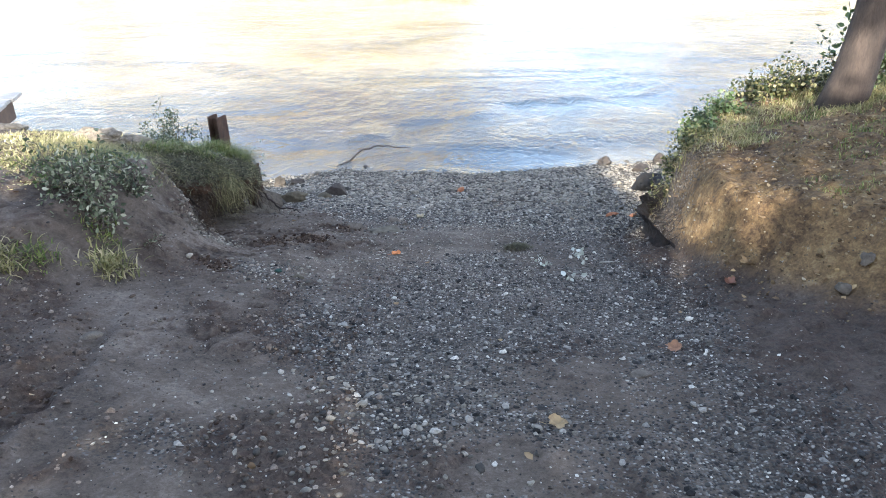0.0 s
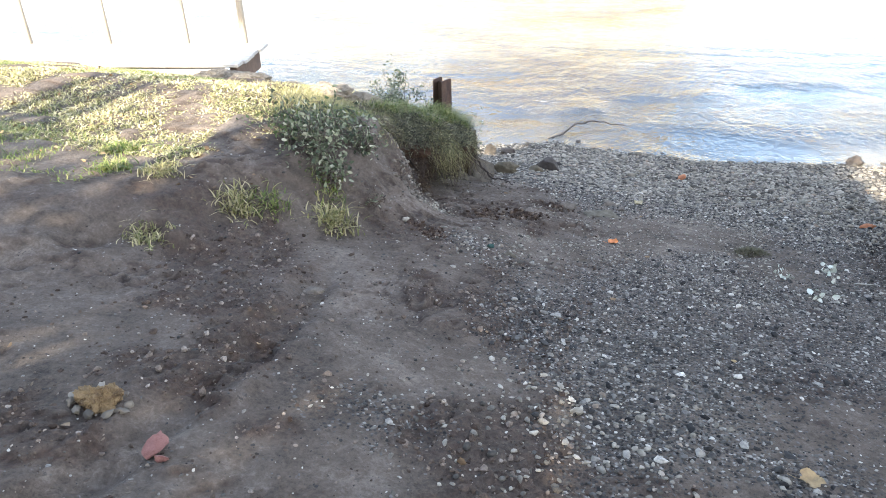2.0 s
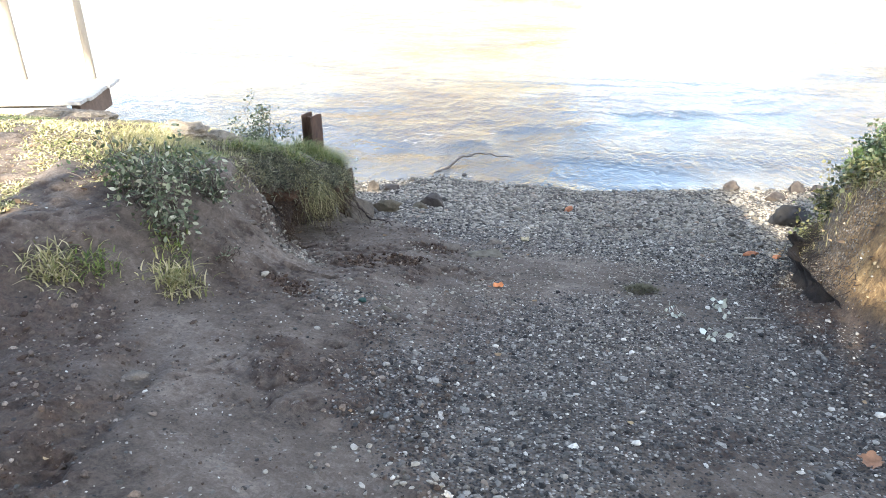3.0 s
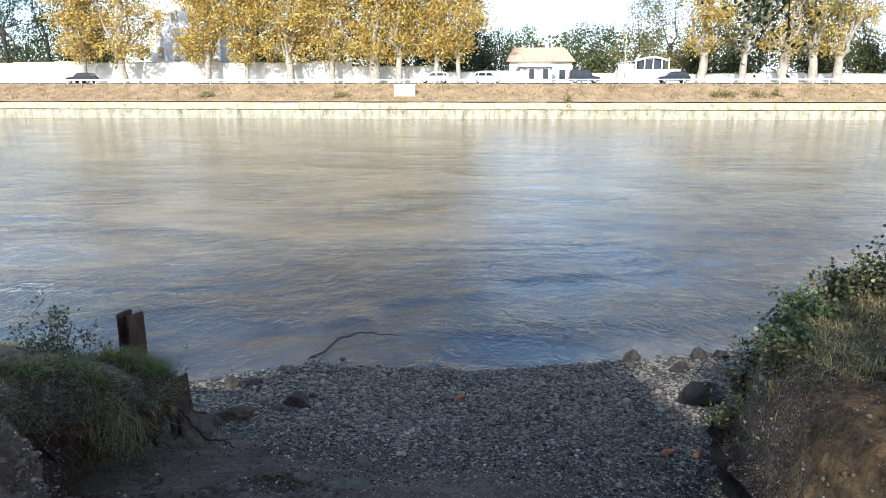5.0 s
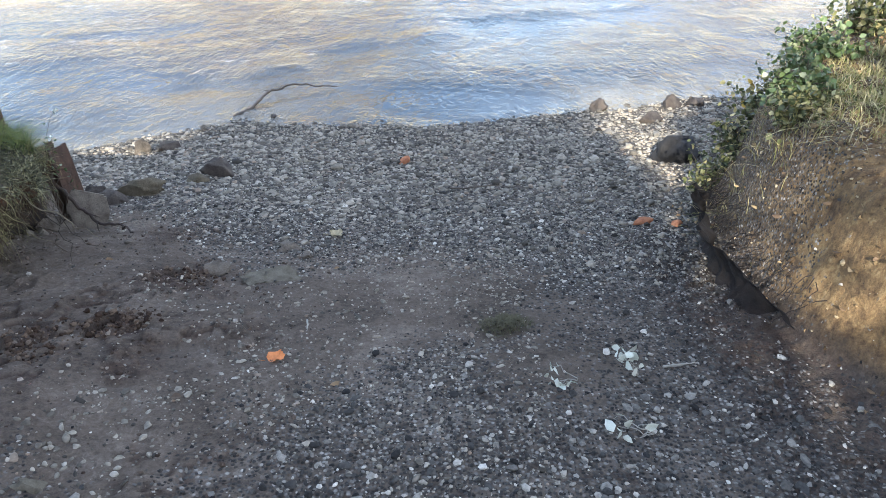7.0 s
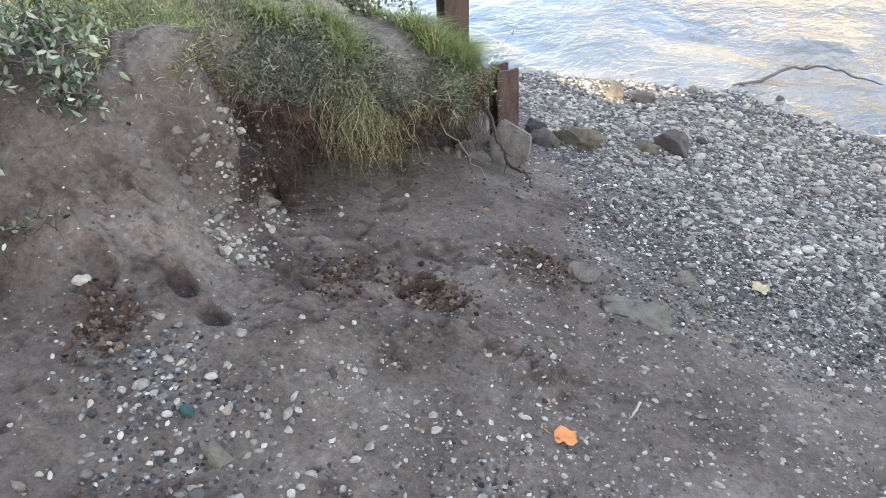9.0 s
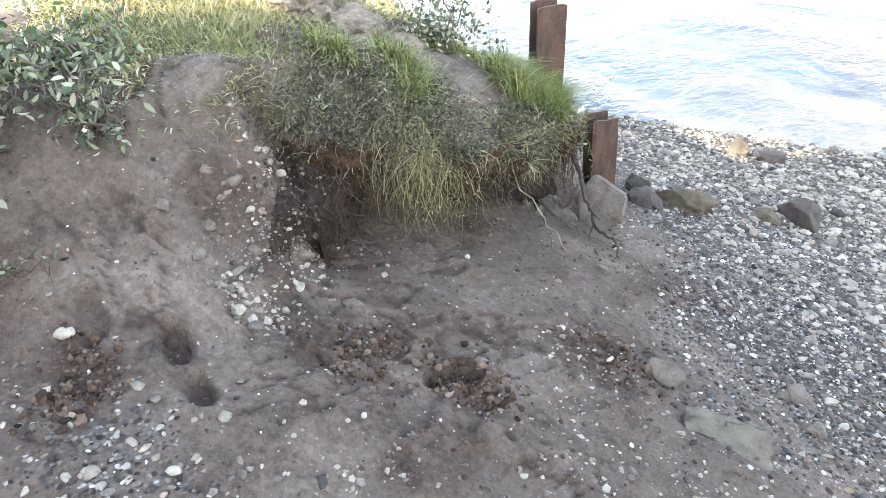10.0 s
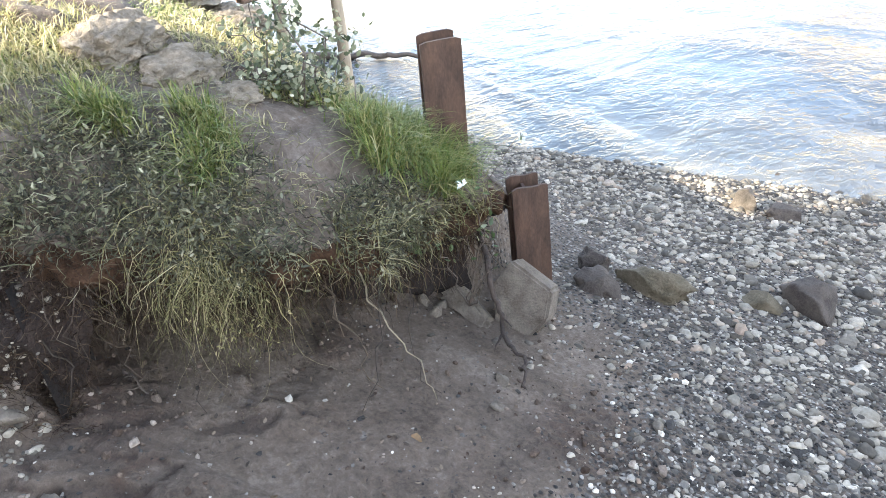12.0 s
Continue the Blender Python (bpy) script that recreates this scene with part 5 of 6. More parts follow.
def field(x0, x1, y0, y1, cover, scale, seed, keep=lambda x, y: np.ones_like(x, bool)):
    """Places over a stretch, in patches."""
    def pick(g, n):
        p = np.column_stack([g.uniform(x0, x1, n * 4), g.uniform(y0, y1, n * 4)])
        ok = (wave_noise(p[:, 0], p[:, 1], scale, seed, 3) + g.normal(size=len(p)) * 0.12 > cover) & keep(p[:, 0], p[:, 1])
        return p[ok][:n]
    return pick


on_left = lambda x, y: (np.interp(y, LEFT_Y, LEFT_X) - x > 0.30 + 1.1 * smooth(5.8, 4.7, y)) & (y < 8.1)
grass_cover("lawn_grass", "sunlit short yellow-green grass on the grassy bank", 60000, field(-10, -3.0, 4.3, 8.1, -0.45, 0.7, 81, on_left), 0.042, M_STRAW, 82, 0.014, 1.5)
grass_cover("lawn_grass", "worn green grass on the grassy bank", 15000, field(-9, -3.0, 3.6, 8.0, 0.12, 0.6, 83, on_left), 0.055, M_GRASS, 84, 0.008, 1.1)
grass_cover("bank_grass", "long green grass along the top of the bank", 1900, spots([(-3.35, 7.3), (-3.3, 7.5), (-3.3, 7.7)], 0.11), 0.12, M_GRASS, 85, 0.007, 0.9, (0.5, -0.2, 0))
grass_cover("bank_grass", "short matted grass on the bank's brow", 3800, spots([(-3.22, 5.78), (-3.3, 5.95), (-3.15, 5.92), (-3.08, 5.86), (-3.18, 5.66), (-3.42, 6.1), (-3.45, 5.85), (-3.5, 5.65), (-3.6, 5.95)], 0.11), 0.05, M_SODGRASS, 87, 0.005, 1.3)
grass_cover("bank_grass", "thin green grass on the bank's brow", 1100, spots([(-3.32, 5.9), (-3.4, 6.12), (-3.52, 5.75), (-3.6, 6.0)], 0.11), 0.07, M_GRASS, 88, 0.005, 1.1)
grass_cover("bank_grass", "straw-coloured grass along the bank's brow", 6500, spots([(-3.7, 6.1), (-3.6, 6.3), (-3.8, 6.9), (-3.7, 7.3), (-3.9, 5.9), (-4.1, 7.2), (-4.3, 6.4)], 0.20), 0.085, M_DRYGRASS, 86, 0.006, 1.1)


def tuft(name, at, n, h, mat, seed, label, spread=0.08, lean=0.8, group=""):
    g = np.random.default_rng(seed)
    p = np.array(at)[None] + np.column_stack([g.normal(size=(n, 2)) * spread, np.zeros(n)])
    p[:, 2] = land(p[:, 0], p[:, 1]) - 0.01
    return lone(name, one(blades(p, h * 0.75, g, 0.011, lean * 1.3)), mat, label, "grass tuft", group, "stuff")


for k, (x, y, n, h, m) in enumerate(((-2.82, 4.52, 260, 0.14, 1), (-3.38, 4.15, 240, 0.12, 1), (-3.2, 4.3, 160, 0.10, 0), (-3.95, 4.1, 260, 0.10, 1), (-3.6, 3.5, 160, 0.08, 1), (-4.3, 4.0, 240, 0.10, 0), (-3.0, 4.75, 120, 0.1, 0), (-4.6, 4.4, 220, 0.1, 0))):
    tuft("grass_tuft", (x, y, 0), n, h, M_DRYGRASS if m else M_GRASS, 900 + k, "pale yellow-green grass tuft in the mud" if m else "small green grass tuft on the bank", 0.07, 0.9, "tufts on the grassy bank")


def bush(at, size, n, leaf, mat, seed, label, name="bush", stems=14, lift=0.0, slim=0.6, flat=0.0):
    """Thin stems from one foot, with leaves along them."""
    g = np.random.default_rng(seed)
    b = thing(name, label, "bush", at)
    wood, places = Geo(), []
    few = stems <= 26
    for k in range(stems):
        d = g.normal(size=3)
        d[2] = abs(d[2]) + 0.5
        d /= np.linalg.norm(d)
        reach = g.uniform(0.35, 1.0) if k % 4 else g.uniform(1.0, 1.55)
        end = d * np.array(size) * reach + (0, 0, lift)
        p = wander((0, 0, -0.03), end, 9, 0.12, g)
        stalk = tube(p, np.linspace(0.006, 0.0018, 9), 5)
        if few:
            part("stem", one(stalk), M_TWIG, b)
        else:
            wood.add(*stalk)
        for q in p[2:]:
            places.append(q + g.normal(size=(g.integers(0, 2 * max(1, n // (stems * 7)) + 1), 3)) * 0.04)
    if not few:
        part("stem", wood, M_TWIG, b)
    part("foliage", one(leaves(np.concatenate(places), leaf, g, flat, slim=slim)), mat, b)
    return b


bush(ground_at(-3.02, 5.32), (0.34, 0.26, 0.28), 560, 0.046, M_SILVERLEAF, 95, "grey-green leafy shrub with pale sun-glint leaves on the bank's edge", stems=22, slim=0.42)
bush(ground_at(-3.32, 5.38), (0.36, 0.30, 0.22), 420, 0.036, M_LEAF, 96, "low green shrub on the bank's edge", stems=20)
bush(ground_at(-3.50, 5.1), (0.40, 0.34, 0.24), 380, 0.036, M_LEAF, 92, "low green shrub in the bank grass", stems=20)
bush(ground_at(-3.22, 4.98), (0.32, 0.26, 0.44), 640, 0.046, M_SILVERLEAF, 93, "grey-green leafy shrub with pale sun-glint leaves on the slope", stems=24, slim=0.5)
bush(ground_at(-3.02, 4.84), (0.24, 0.20, 0.44), 480, 0.044, M_SILVERLEAF, 97, "tall grey-green leafy shrub with pale sun-glint leaves on the slope", stems=20)
bush(ground_at(-3.50, 7.22), (0.34, 0.30, 0.46), 1150, 0.032, M_SILVERLEAF, 98, "thin leafy sapling growing beside the rusted pile", "sapling", 13)


def pile(at, high, rz, lean, seed, label, wide=0.28, deep=0.20):
    """A rusted steel H-section pile, its top torn and bent."""
    p = thing("steel_pile", label, "steel pile", at, rz, "rusted piles")
    p.matrix_world = pose(*at, lean[0], lean[1], rz)
    t = 0.014
    g = np.random.default_rng(seed)
    for name, size, off in (("flange", (wide, t), (0, -deep / 2)), ("flange", (wide * 0.92, t), (0.01, deep / 2)), ("web", (t, deep - t - 0.004), (0, 0))):
        nx, nz = 8, 16
        geo = Geo()
        xs, zs = np.linspace(-0.5, 0.5, nx), np.linspace(-0.7, high, nz)
        for side in (-1, 1):
            A, B = np.meshgrid(xs, zs)
            B = B + (B > high - 0.08) * (0.012 * wave_noise(A, B, 0.7, seed, 2) - 0.05 * np.clip(np.abs(A) - 0.36, 0, 1))
            bulge = 0.006 * wave_noise(A * 2, B * 3, 0.5, seed + 1, 2)
            if name == "flange":
                v = np.stack([A * size[0] + off[0], np.full_like(A, off[1]) + side * t / 2 + bulge, B], -1)
            else:
                v = np.stack([np.full_like(A, 0.0) + side * t / 2 + bulge, A * size[1], B - 0.03], -1)
            i, j = np.meshgrid(np.arange(nz - 1), np.arange(nx - 1), indexing="ij")
            c = i * nx + j
            geo.add(v, np.stack([c, c + 1, c + nx + 1, c + nx], -1).reshape(-1, 4))
        m = nx * nz
        rim = [[k, k + 1, m + k + 1, m + k] for k in range(m - nx, m - 1)] + [[r * nx, (r + 1) * nx, m + (r + 1) * nx, m + r * nx] for r in range(nz - 1)]
        rim += [[r * nx + nx - 1, (r + 1) * nx + nx - 1, m + (r + 1) * nx + nx - 1, m + r * nx + nx - 1] for r in range(nz - 1)]
        geo.f.append(np.array(rim))
        part(name, geo, M_RUST, p, soft=False)
    return p


pile((-3.18, 7.675, -1.0), 0.44, 72, (0, 0), 5, "rusted steel pile standing in the bank grass", 0.17, 0.13)
pile((-2.95, 7.96, -1.78), 0.56, 72, (-2, -2), 6, "short rusted steel pile behind a concrete slab", 0.165, 0.13)

slab = Geo()
v, f = prism([(-0.13, 0.03), (-0.06, 0.16), (0.14, 0.07), (0.14, -0.06), (0.06, -0.17), (-0.09, -0.14)], 0.12, 0.012)
slab.add(v @ turn(28, -24, 0).T + (-2.69, 7.68, -1.585), f)
lone("concrete_slab", slab, M_CONCRETE, "broken pale concrete slab leaning on the rusted pile", "concrete slab", soft=False)
slab = Geo()
v, f = prism([(-0.13, -0.05), (-0.08, 0.06), (0.14, 0.03), (0.16, -0.07)], 0.12, 0.02)
slab.add(v @ turn(10, -50, 18).T + (-2.83, 7.49, -1.60), f)
lone("concrete_slab", slab, M_CONCRETE, "broken concrete lump lying under the bank", "concrete slab", soft=False)


def rock(at, size, mat, seed, label, rz=0, tilt=0, chip=0.3, rough=0.35, sink=0.36):
    v, f = blob(size, (0, 0, 0), 4 if max(size) > 0.19 else 3, rough * 1.35, seed, turn(rz, tilt), chip + 0.15)
    v = v * (1 + 0.035 * wave_noise(v[:, 0] + v[:, 2], v[:, 1] - v[:, 2], 0.07, seed, 3))[:, None]
    x, y = at
    z = float(land(x, y)) + size[2] * (0.5 - sink)
    return lone("rock", one((v + (x, y, z), f)), mat, label, "rock", "rocks on the beach")


rock((-2.69, 8.52), (0.38, 0.24, 0.2), M_MOSSROCK, 11, "flat mossy brown rock on the pebble beach", 25, 0, 0.5, 0.5, 0.45)
rock((-2.25, 9.20), (0.36, 0.26, 0.24), M_DARKROCK, 12, "dark grey rounded rock on the pebble beach", -20, 0, 0.25)
rock((-2.36, 8.98), (0.2, 0.15, 0.13), M_MOSSROCK, 13, "small brown rock beside the dark one")
rock((-3.42, 10.28), (0.22, 0.2, 0.34), M_GREYROCK, 14, "upright grey rock near the water", 0, 12, 0.4)
rock((-3.15, 10.35), (0.28, 0.2, 0.16), M_DARKROCK, 15, "dark rock near the water", 30)
rock((-2.80, 8.27), (0.24, 0.2, 0.16), M_DARKROCK, 16, "dark rock beside the concrete slab", 40)
rock((-3.02, 8.42), (0.2, 0.2, 0.18), M_DARKROCK, 17, "dark rock behind the concrete slab", 10)
rock((2.12, 9.62), (0.50, 0.40, 0.38), M_BLACKROCK, 18, "black rounded boulder under the steep earth bank", 20, 0, 0.2, 0.25)
rock((2.3, 11.2), (0.35, 0.25, 0.2), M_DARKROCK, 19, "dark wet rock at the water's edge", 20)
rock((2.75, 11.9), (0.3, 0.22, 0.2), M_DARKROCK, 20, "dark wet rock at the water's edge", 50)
rock((3.1, 11.9), (0.24, 0.2, 0.18), M_DARKROCK, 21, "dark wet rock at the water's edge", 10)
rock((1.85, 12.0), (0.34, 0.24, 0.22), M_DARKROCK, 22, "dark wet rock at the water's edge", 70)
rock((-4.5, 10.9), (0.16, 0.14, 0.14), M_DARKROCK, 23, "dark wet rock at the water's edge", 70)
rock((-4.3, 11.15), (0.14, 0.12, 0.12), M_DARKROCK, 24, "dark wet rock at the water's edge", 20)
for k, (x, y) in enumerate(((-2.45, 11.75), (-2.2, 11.85), (-2.3, 11.68), (-1.9, 11.8), (-2.75, 11.75), (0.3, 12.0), (-0.2, 12.0), (-3.75, 11.2))):
    rock((x, y), (0.14, 0.11, 0.10), M_DARKROCK, 30 + k, "small dark wet rock at the water's edge", 40 * k)
rock((-2.34, 5.92), (0.10, 0.07, 0.07), M_GREYROCK, 41, "pale stone lying in the mud", 30)
rock((-2.65, 5.87), (0.09, 0.07, 0.07), M_GREYROCK, 42, "pale stone under the sod", 60)
rock((-1.52, 6.80), (0.16, 0.12, 0.10), M_GREYROCK, 43, "pale grey stone beside the gravel", 10, 0, 0.5, 0.5, 0.4)
rock((-1.16, 7.20), (0.15, 0.13, 0.08), M_CONCRETE, 44, "broken pale stone on the gravel", 10, 0, 0.5, 0.7, 0.4)
rock((-1.02, 7.08), (0.12, 0.10, 0.07), M_CONCRETE, 45, "broken pale stone on the gravel", 50, 0, 0.5, 0.7, 0.4)
rock((-2.35, 3.42), (0.13, 0.09, 0.05), M_CONCRETE, 46, "flat pale stone on the mud", 10)
rock((-1.58, 4.93), (0.14, 0.09, 0.07), M_LICHENSTONE, 47, "mossy stone in the gravel", 20, 0, 0.5, 0.6, 0.4)
rock((0.78, 3.50), (0.14, 0.08, 0.05), M_GREYROCK, 48, "flat pale stone in the gravel", 10)
rock((2.38, 4.68), (0.13, 0.11, 0.10), M_GREYROCK, 49, "rounded pale stone on the steep earth bank", 10)
rock((2.55, 4.78), (0.12, 0.11, 0.10), M_GREYROCK, 50, "rounded pale stone on the steep earth bank", 80)
rock((2.28, 4.62), (0.12, 0.08, 0.05), M_GREYROCK, 51, "flat pale stone on the steep earth bank", 30)
for k, (x, y) in enumerate(((-2.85, 5.62), (-2.72, 5.55), (-2.66, 5.68), (-2.8, 5.7), (-2.58, 5.58), (-2.62, 5.46), (-2.75, 5.42), (-2.5, 5.5), (-2.90, 7.42), (-2.84, 7.36), (-2.94, 7.36), (-2.34, 7.33), (-2.22, 7.22))):
    rock((x, y), (0.075, 0.055, 0.045), M_GREYROCK, 60 + k, "small pale stone washed out of the bank", 33 * k)
rock((1.30, 7.76), (0.17, 0.11, 0.07), M_BRICK, 55, "orange worn brick lump on the gravel", 10, 0, 0.2, 0.2)
rock((1.52, 7.70), (0.11, 0.08, 0.06), M_BRICK, 56, "small orange brick lump on the gravel", 60)
rock((-0.55, 9.75), (0.18, 0.12, 0.1), M_BRICK, 57, "orange worn brick lump on the beach", 60)
rock((-1.86, 5.47), (0.06, 0.05, 0.03), M_OLDBRICK, 58, "small red brick fragment in the mud", 60)


def moss(x, y, size, rz, seed, label):
    """A ragged cushion of dry moss."""
    g = np.random.default_rng(seed)
    p = g.normal(size=(900, 2)) * 0.42
    p = p[np.hypot(p[:, 0], p[:, 1]) < 1 + 0.5 * wave_noise(p[:, 0], p[:, 1], 0.5, seed, 3)]
    a = radians(rz)
    u, w = p[:, 0] * size[0] / 2, p[:, 1] * size[1] / 2
    q = np.column_stack([x + u * math.cos(a) - w * math.sin(a), y + u * math.sin(a) + w * math.cos(a)])
    z = land(q[:, 0], q[:, 1]) - 0.01 + size[2] * np.clip(1 - (p ** 2).sum(1), 0, 1)
    return lone("moss", one(blades(np.column_stack([q, z]), 0.028, g, 0.006, 1.1)), M_MOSS, label, "moss", kind="stuff")


moss(0.16, 6.20, (0.34, 0.2, 0.05), 10, 59, "clump of dry olive moss on the gravel")
rock((-1.19, 6.76), (0.40, 0.19, 0.05), M_LICHENSTONE, 54, "flat lichen-yellowed stone in the mud", 28, 0, 0.4, 0.8, 0.30)


def stick(name, points, r, mat, label, seed, bend=0.03, steps=16):
    g = np.random.default_rng(seed)
    geo, p = Geo(), [np.array(q, float) for q in points]
    path = np.concatenate([wander(a, b, steps, bend, g)[(0 if k == 0 else 1):] for k, (a, b) in enumerate(zip(p, p[1:]))])
    geo.add(*tube(path, np.linspace(r, r * 0.35, len(path)), 7))
    for _ in range(3):
        i = g.integers(len(path) // 3, len(path) - 3)
        d = g.normal(size=3) * (0.06, 0.06, 0.04)
        geo.add(*tube(wander(path[i], path[i] + d, 5, 0.01, g), np.linspace(r * 0.45, r * 0.15, 5), 5))
    return lone(name, geo, mat, label, "stick")


stick("branch", [(-2.80, 11.66, -2.56), (-2.50, 12.25, -2.47), (-2.18, 12.56, -2.46), (-1.62, 12.64, -2.52)], 0.022, M_TWIG, "dark bent branch reaching out of the water", 3, 0.03)
stick("stick", [(-2.86, 7.62, -1.30), ground_at(-2.56, 7.50, 0.10), ground_at(-2.24, 7.36, 0.04)], 0.015, M_BARK, "dark forked stick leaning from the bank", 4, 0.04)
stick("stick", [ground_at(0.88, 5.84, 0.01), ground_at(1.05, 5.87, 0.015)], 0.007, M_PALETWIG, "short bleached stick on the gravel", 5, 0.004)
stick("twig", [ground_at(-1.22, 6.04, 0.01), ground_at(-1.0, 6.03, 0.01)], 0.004, M_TWIG, "thin twig on the mud", 6, 0.01)
stick("twig", [ground_at(-0.87, 6.22, 0.015), ground_at(-0.85, 6.08, 0.01)], 0.006, M_PALETWIG, "short bleached twig on the mud", 7, 0.01)
stick("twig", [ground_at(-2.87, 6.18, 0.02), ground_at(-2.72, 6.22, 0.015)], 0.006, M_TWIG, "twig under the sod", 8, 0.01)
stick("stick", [ground_at(-0.1, 8.7, 0.02), ground_at(0.6, 8.75, 0.02)], 0.007, M_TWIG, "thin stick on the beach", 9, 0.02)


def drop_leaf(x, y, size, rz, seed, label, mat=M_FALLEN):
    """A dry lobed leaf, curled up at its edges."""
    g = np.random.default_rng(seed)
    n = 30
    a = np.linspace(0, 2 * np.pi, n, endpoint=False)
    lobes = 0.78 + 0.14 * np.abs(np.cos(2.5 * a + g.uniform(0, 3))) ** 0.8 - 0.18 * np.exp(-((a - np.pi) / 0.5) ** 2) + 0.09 * g.normal(size=n)
    rows = []
    for s in (0.35, 0.7, 1.0):
        r = size / 2 * s * (1 - (1 - lobes) * s)
        rows.append(np.stack([r * np.cos(a), r * np.sin(a) * 0.85, size * 0.28 * s ** 2 * (0.25 + 0.75 * np.sin(a * 1.5 + seed) ** 2)], 1))
    v = np.concatenate([[(0, 0, 0)], *rows])
    f = [[0, 1 + k, 1 + (k + 1) % n] for k in range(n)]
    for s in range(2):
        f += [[1 + s * n + k, 1 + (s + 1) * n + k, 1 + (s + 1) * n + (k + 1) % n, 1 + s * n + (k + 1) % n] for k in range(n)]
    leaf = Geo().add(v, f)
    leaf.add(*tube([(-size * 0.5, 0, 0.004), (-size * 0.8, 0.01, 0.012)], 0.0015, 4))
    ob = lone("fallen_leaf", leaf, mat, label, "leaf", "fallen leaves")
    ob.matrix_world = pose(x, y, float(land(x, y)) + 0.014, 6, -5, rz)
    return ob


drop_leaf(-0.95, 5.84, 0.095, 20, 1, "curled orange leaf on the gravel", M_ORANGELEAF)
shard = Geo().add(*blob((0.13, 0.11, 0.05), ground_at(-2.10, 1.87, 0.012), 3, 0.5, 77, turn(35, 14, -12), 0.62))
shard.add(*blob((0.06, 0.05, 0.04), ground_at(-2.045, 1.84, 0.008), 2, 0.4, 78, turn(70, -14, 8), 0.6))
lone("brick_shard", shard, M_REDSHARD, "broken red brick shard lying in the mud", "brick shard", soft=False)
v, f = blob((0.17, 0.14, 0.12), (0, 0, 0), 5, 0.45, 650, turn(20), 0.2)
k = np.array([0.30 * noise.fractal(Vector(q * 34), 0.6, 2.1, 4) for q in v])
lump = one((v * (1 + k[:, None]) + ground_at(-2.47, 1.99, 0.02), f))
lone("lump", lump, M_LICHEN, "crumbling yellow lump set with pale stones on the mud", "lump", soft=False)
for k in range(11):
    rock((-2.47 + 0.115 * math.cos(k * 1.15 + 0.4), 1.99 + 0.085 * math.sin(k * 1.15 + 0.4)), (0.05 + 0.012 * (k % 3), 0.04, 0.036), M_STONE, 660 + k, "small pale stone stuck to the crumbling yellow lump", 40 * k, 0, 0.4, 0.4, 0.1)
drop_leaf(1.94, 5.28, 0.16, 40, 5, "orange leaf on the steep earth bank")
drop_leaf(1.80, 5.20, 0.13, 90, 6, "orange leaf on the steep earth bank")
drop_leaf(-0.90, 7.47, 0.11, 0, 7, "pale dry leaf on the gravel", M_PALELEAF)
drop_leaf(0.25, 2.91, 0.11, 0, 8, "brown dry leaf on the gravel")
drop_leaf(1.05, 3.9, 0.12, 0, 9, "dry leaf on the gravel")


def sprig(at, high, n, seed, label):
    """A pale weed torn out and left on the gravel."""
    g = np.random.default_rng(seed)
    s = thing("sprig", label, "plant", ground_at(*at))
    places = []
    for k in range(4):
        end = (g.uniform(-0.10, 0.06), g.uniform(-0.06, 0.06), high * g.uniform(0.5, 1.0))
        p = wander((0.08, 0, 0), end, 8, 0.03, g)
        part("stem", one(tube(p, np.linspace(0.0028, 0.0014, 8), 5)), M_PALETWIG, s)
        places.append(p[-2:].repeat(max(1, n // 12), 0) + g.normal(size=(2 * max(1, n // 12), 3)) * 0.015)
    part("foliage", one(leaves(np.concatenate(places), 0.052, g, slim=0.8)), M_PALEPLANT, s)


sprig((0.66, 5.76), 0.16, 24, 1, "whitish withered weed with a bent stem on the gravel")
sprig((0.37, 5.71), 0.05, 24, 2, "whitish withered weed lying on the gravel")
sprig((0.62, 5.35), 0.04, 14, 3, "whitish withered weed lying on the gravel")
def flowering_weed():
    """A thin straggling weed with two pale blossoms and some broad leaves."""
    g = np.random.default_rng(94)
    w = thing("weed", "straggling weed with small white blossoms beside the rusted pile", "weed", (-2.80, 7.50, -1.60))
    places = []
    for tip in ((0.06, 0.25, 0.74), (0.20, -0.12, 0.70), (0.0, 0.12, 0.55), (0.14, 0.04, 0.45), (0.16, -0.22, 0.52), (-0.02, 0.0, 0.62)):
        p = wander((0, 0, 0), tip, 12, 0.07, g)
        part("stem", one(tube(p, np.linspace(0.0035, 0.0012, 12), 5)), M_TWIG, w, "brown wiry stem")
        places.append(p[5:] + g.normal(size=(7, 3)) * 0.02)
    part("foliage", one(leaves(np.concatenate(places), 0.035, g)), M_LEAF, w)
    part("foliage", one(leaves(np.array((0.10, -0.30, 0.50)) + g.normal(size=(9, 3)) * 0.022, 0.06, g, slim=0.9)), M_LEAF, w, "broad green leaves")
    for tip in ((0.06, 0.25, 0.74), (0.20, -0.12, 0.70)):
        part("blossom", one(leaves(np.array(tip) + g.normal(size=(7, 3)) * 0.004, 0.022, g, slim=0.9)), M_FLOWER, w, "white blossom")


flowering_weed()
g = np.random.default_rng(95)
dry = thing("weed", "small withered weed lying on the muddy slope", "weed", ground_at(-2.72, 4.92))
at = g.normal(0, 1, (90, 3)) * (0.05, 0.06, 0.004) + (0, 0, 0.012)
part("stem", one(wisps(at, 0.10, g, 0.003, (0.05, 0.02, 0.06), 0.15, 0.5)), M_HAIRROOT, dry, "dark tangled stems")
part("foliage", one(leaves(at[:40] + (0, 0, 0.015), 0.030, g, 0.5, slim=0.45)), M_SILVERLEAF, dry, "dull withered leaves")
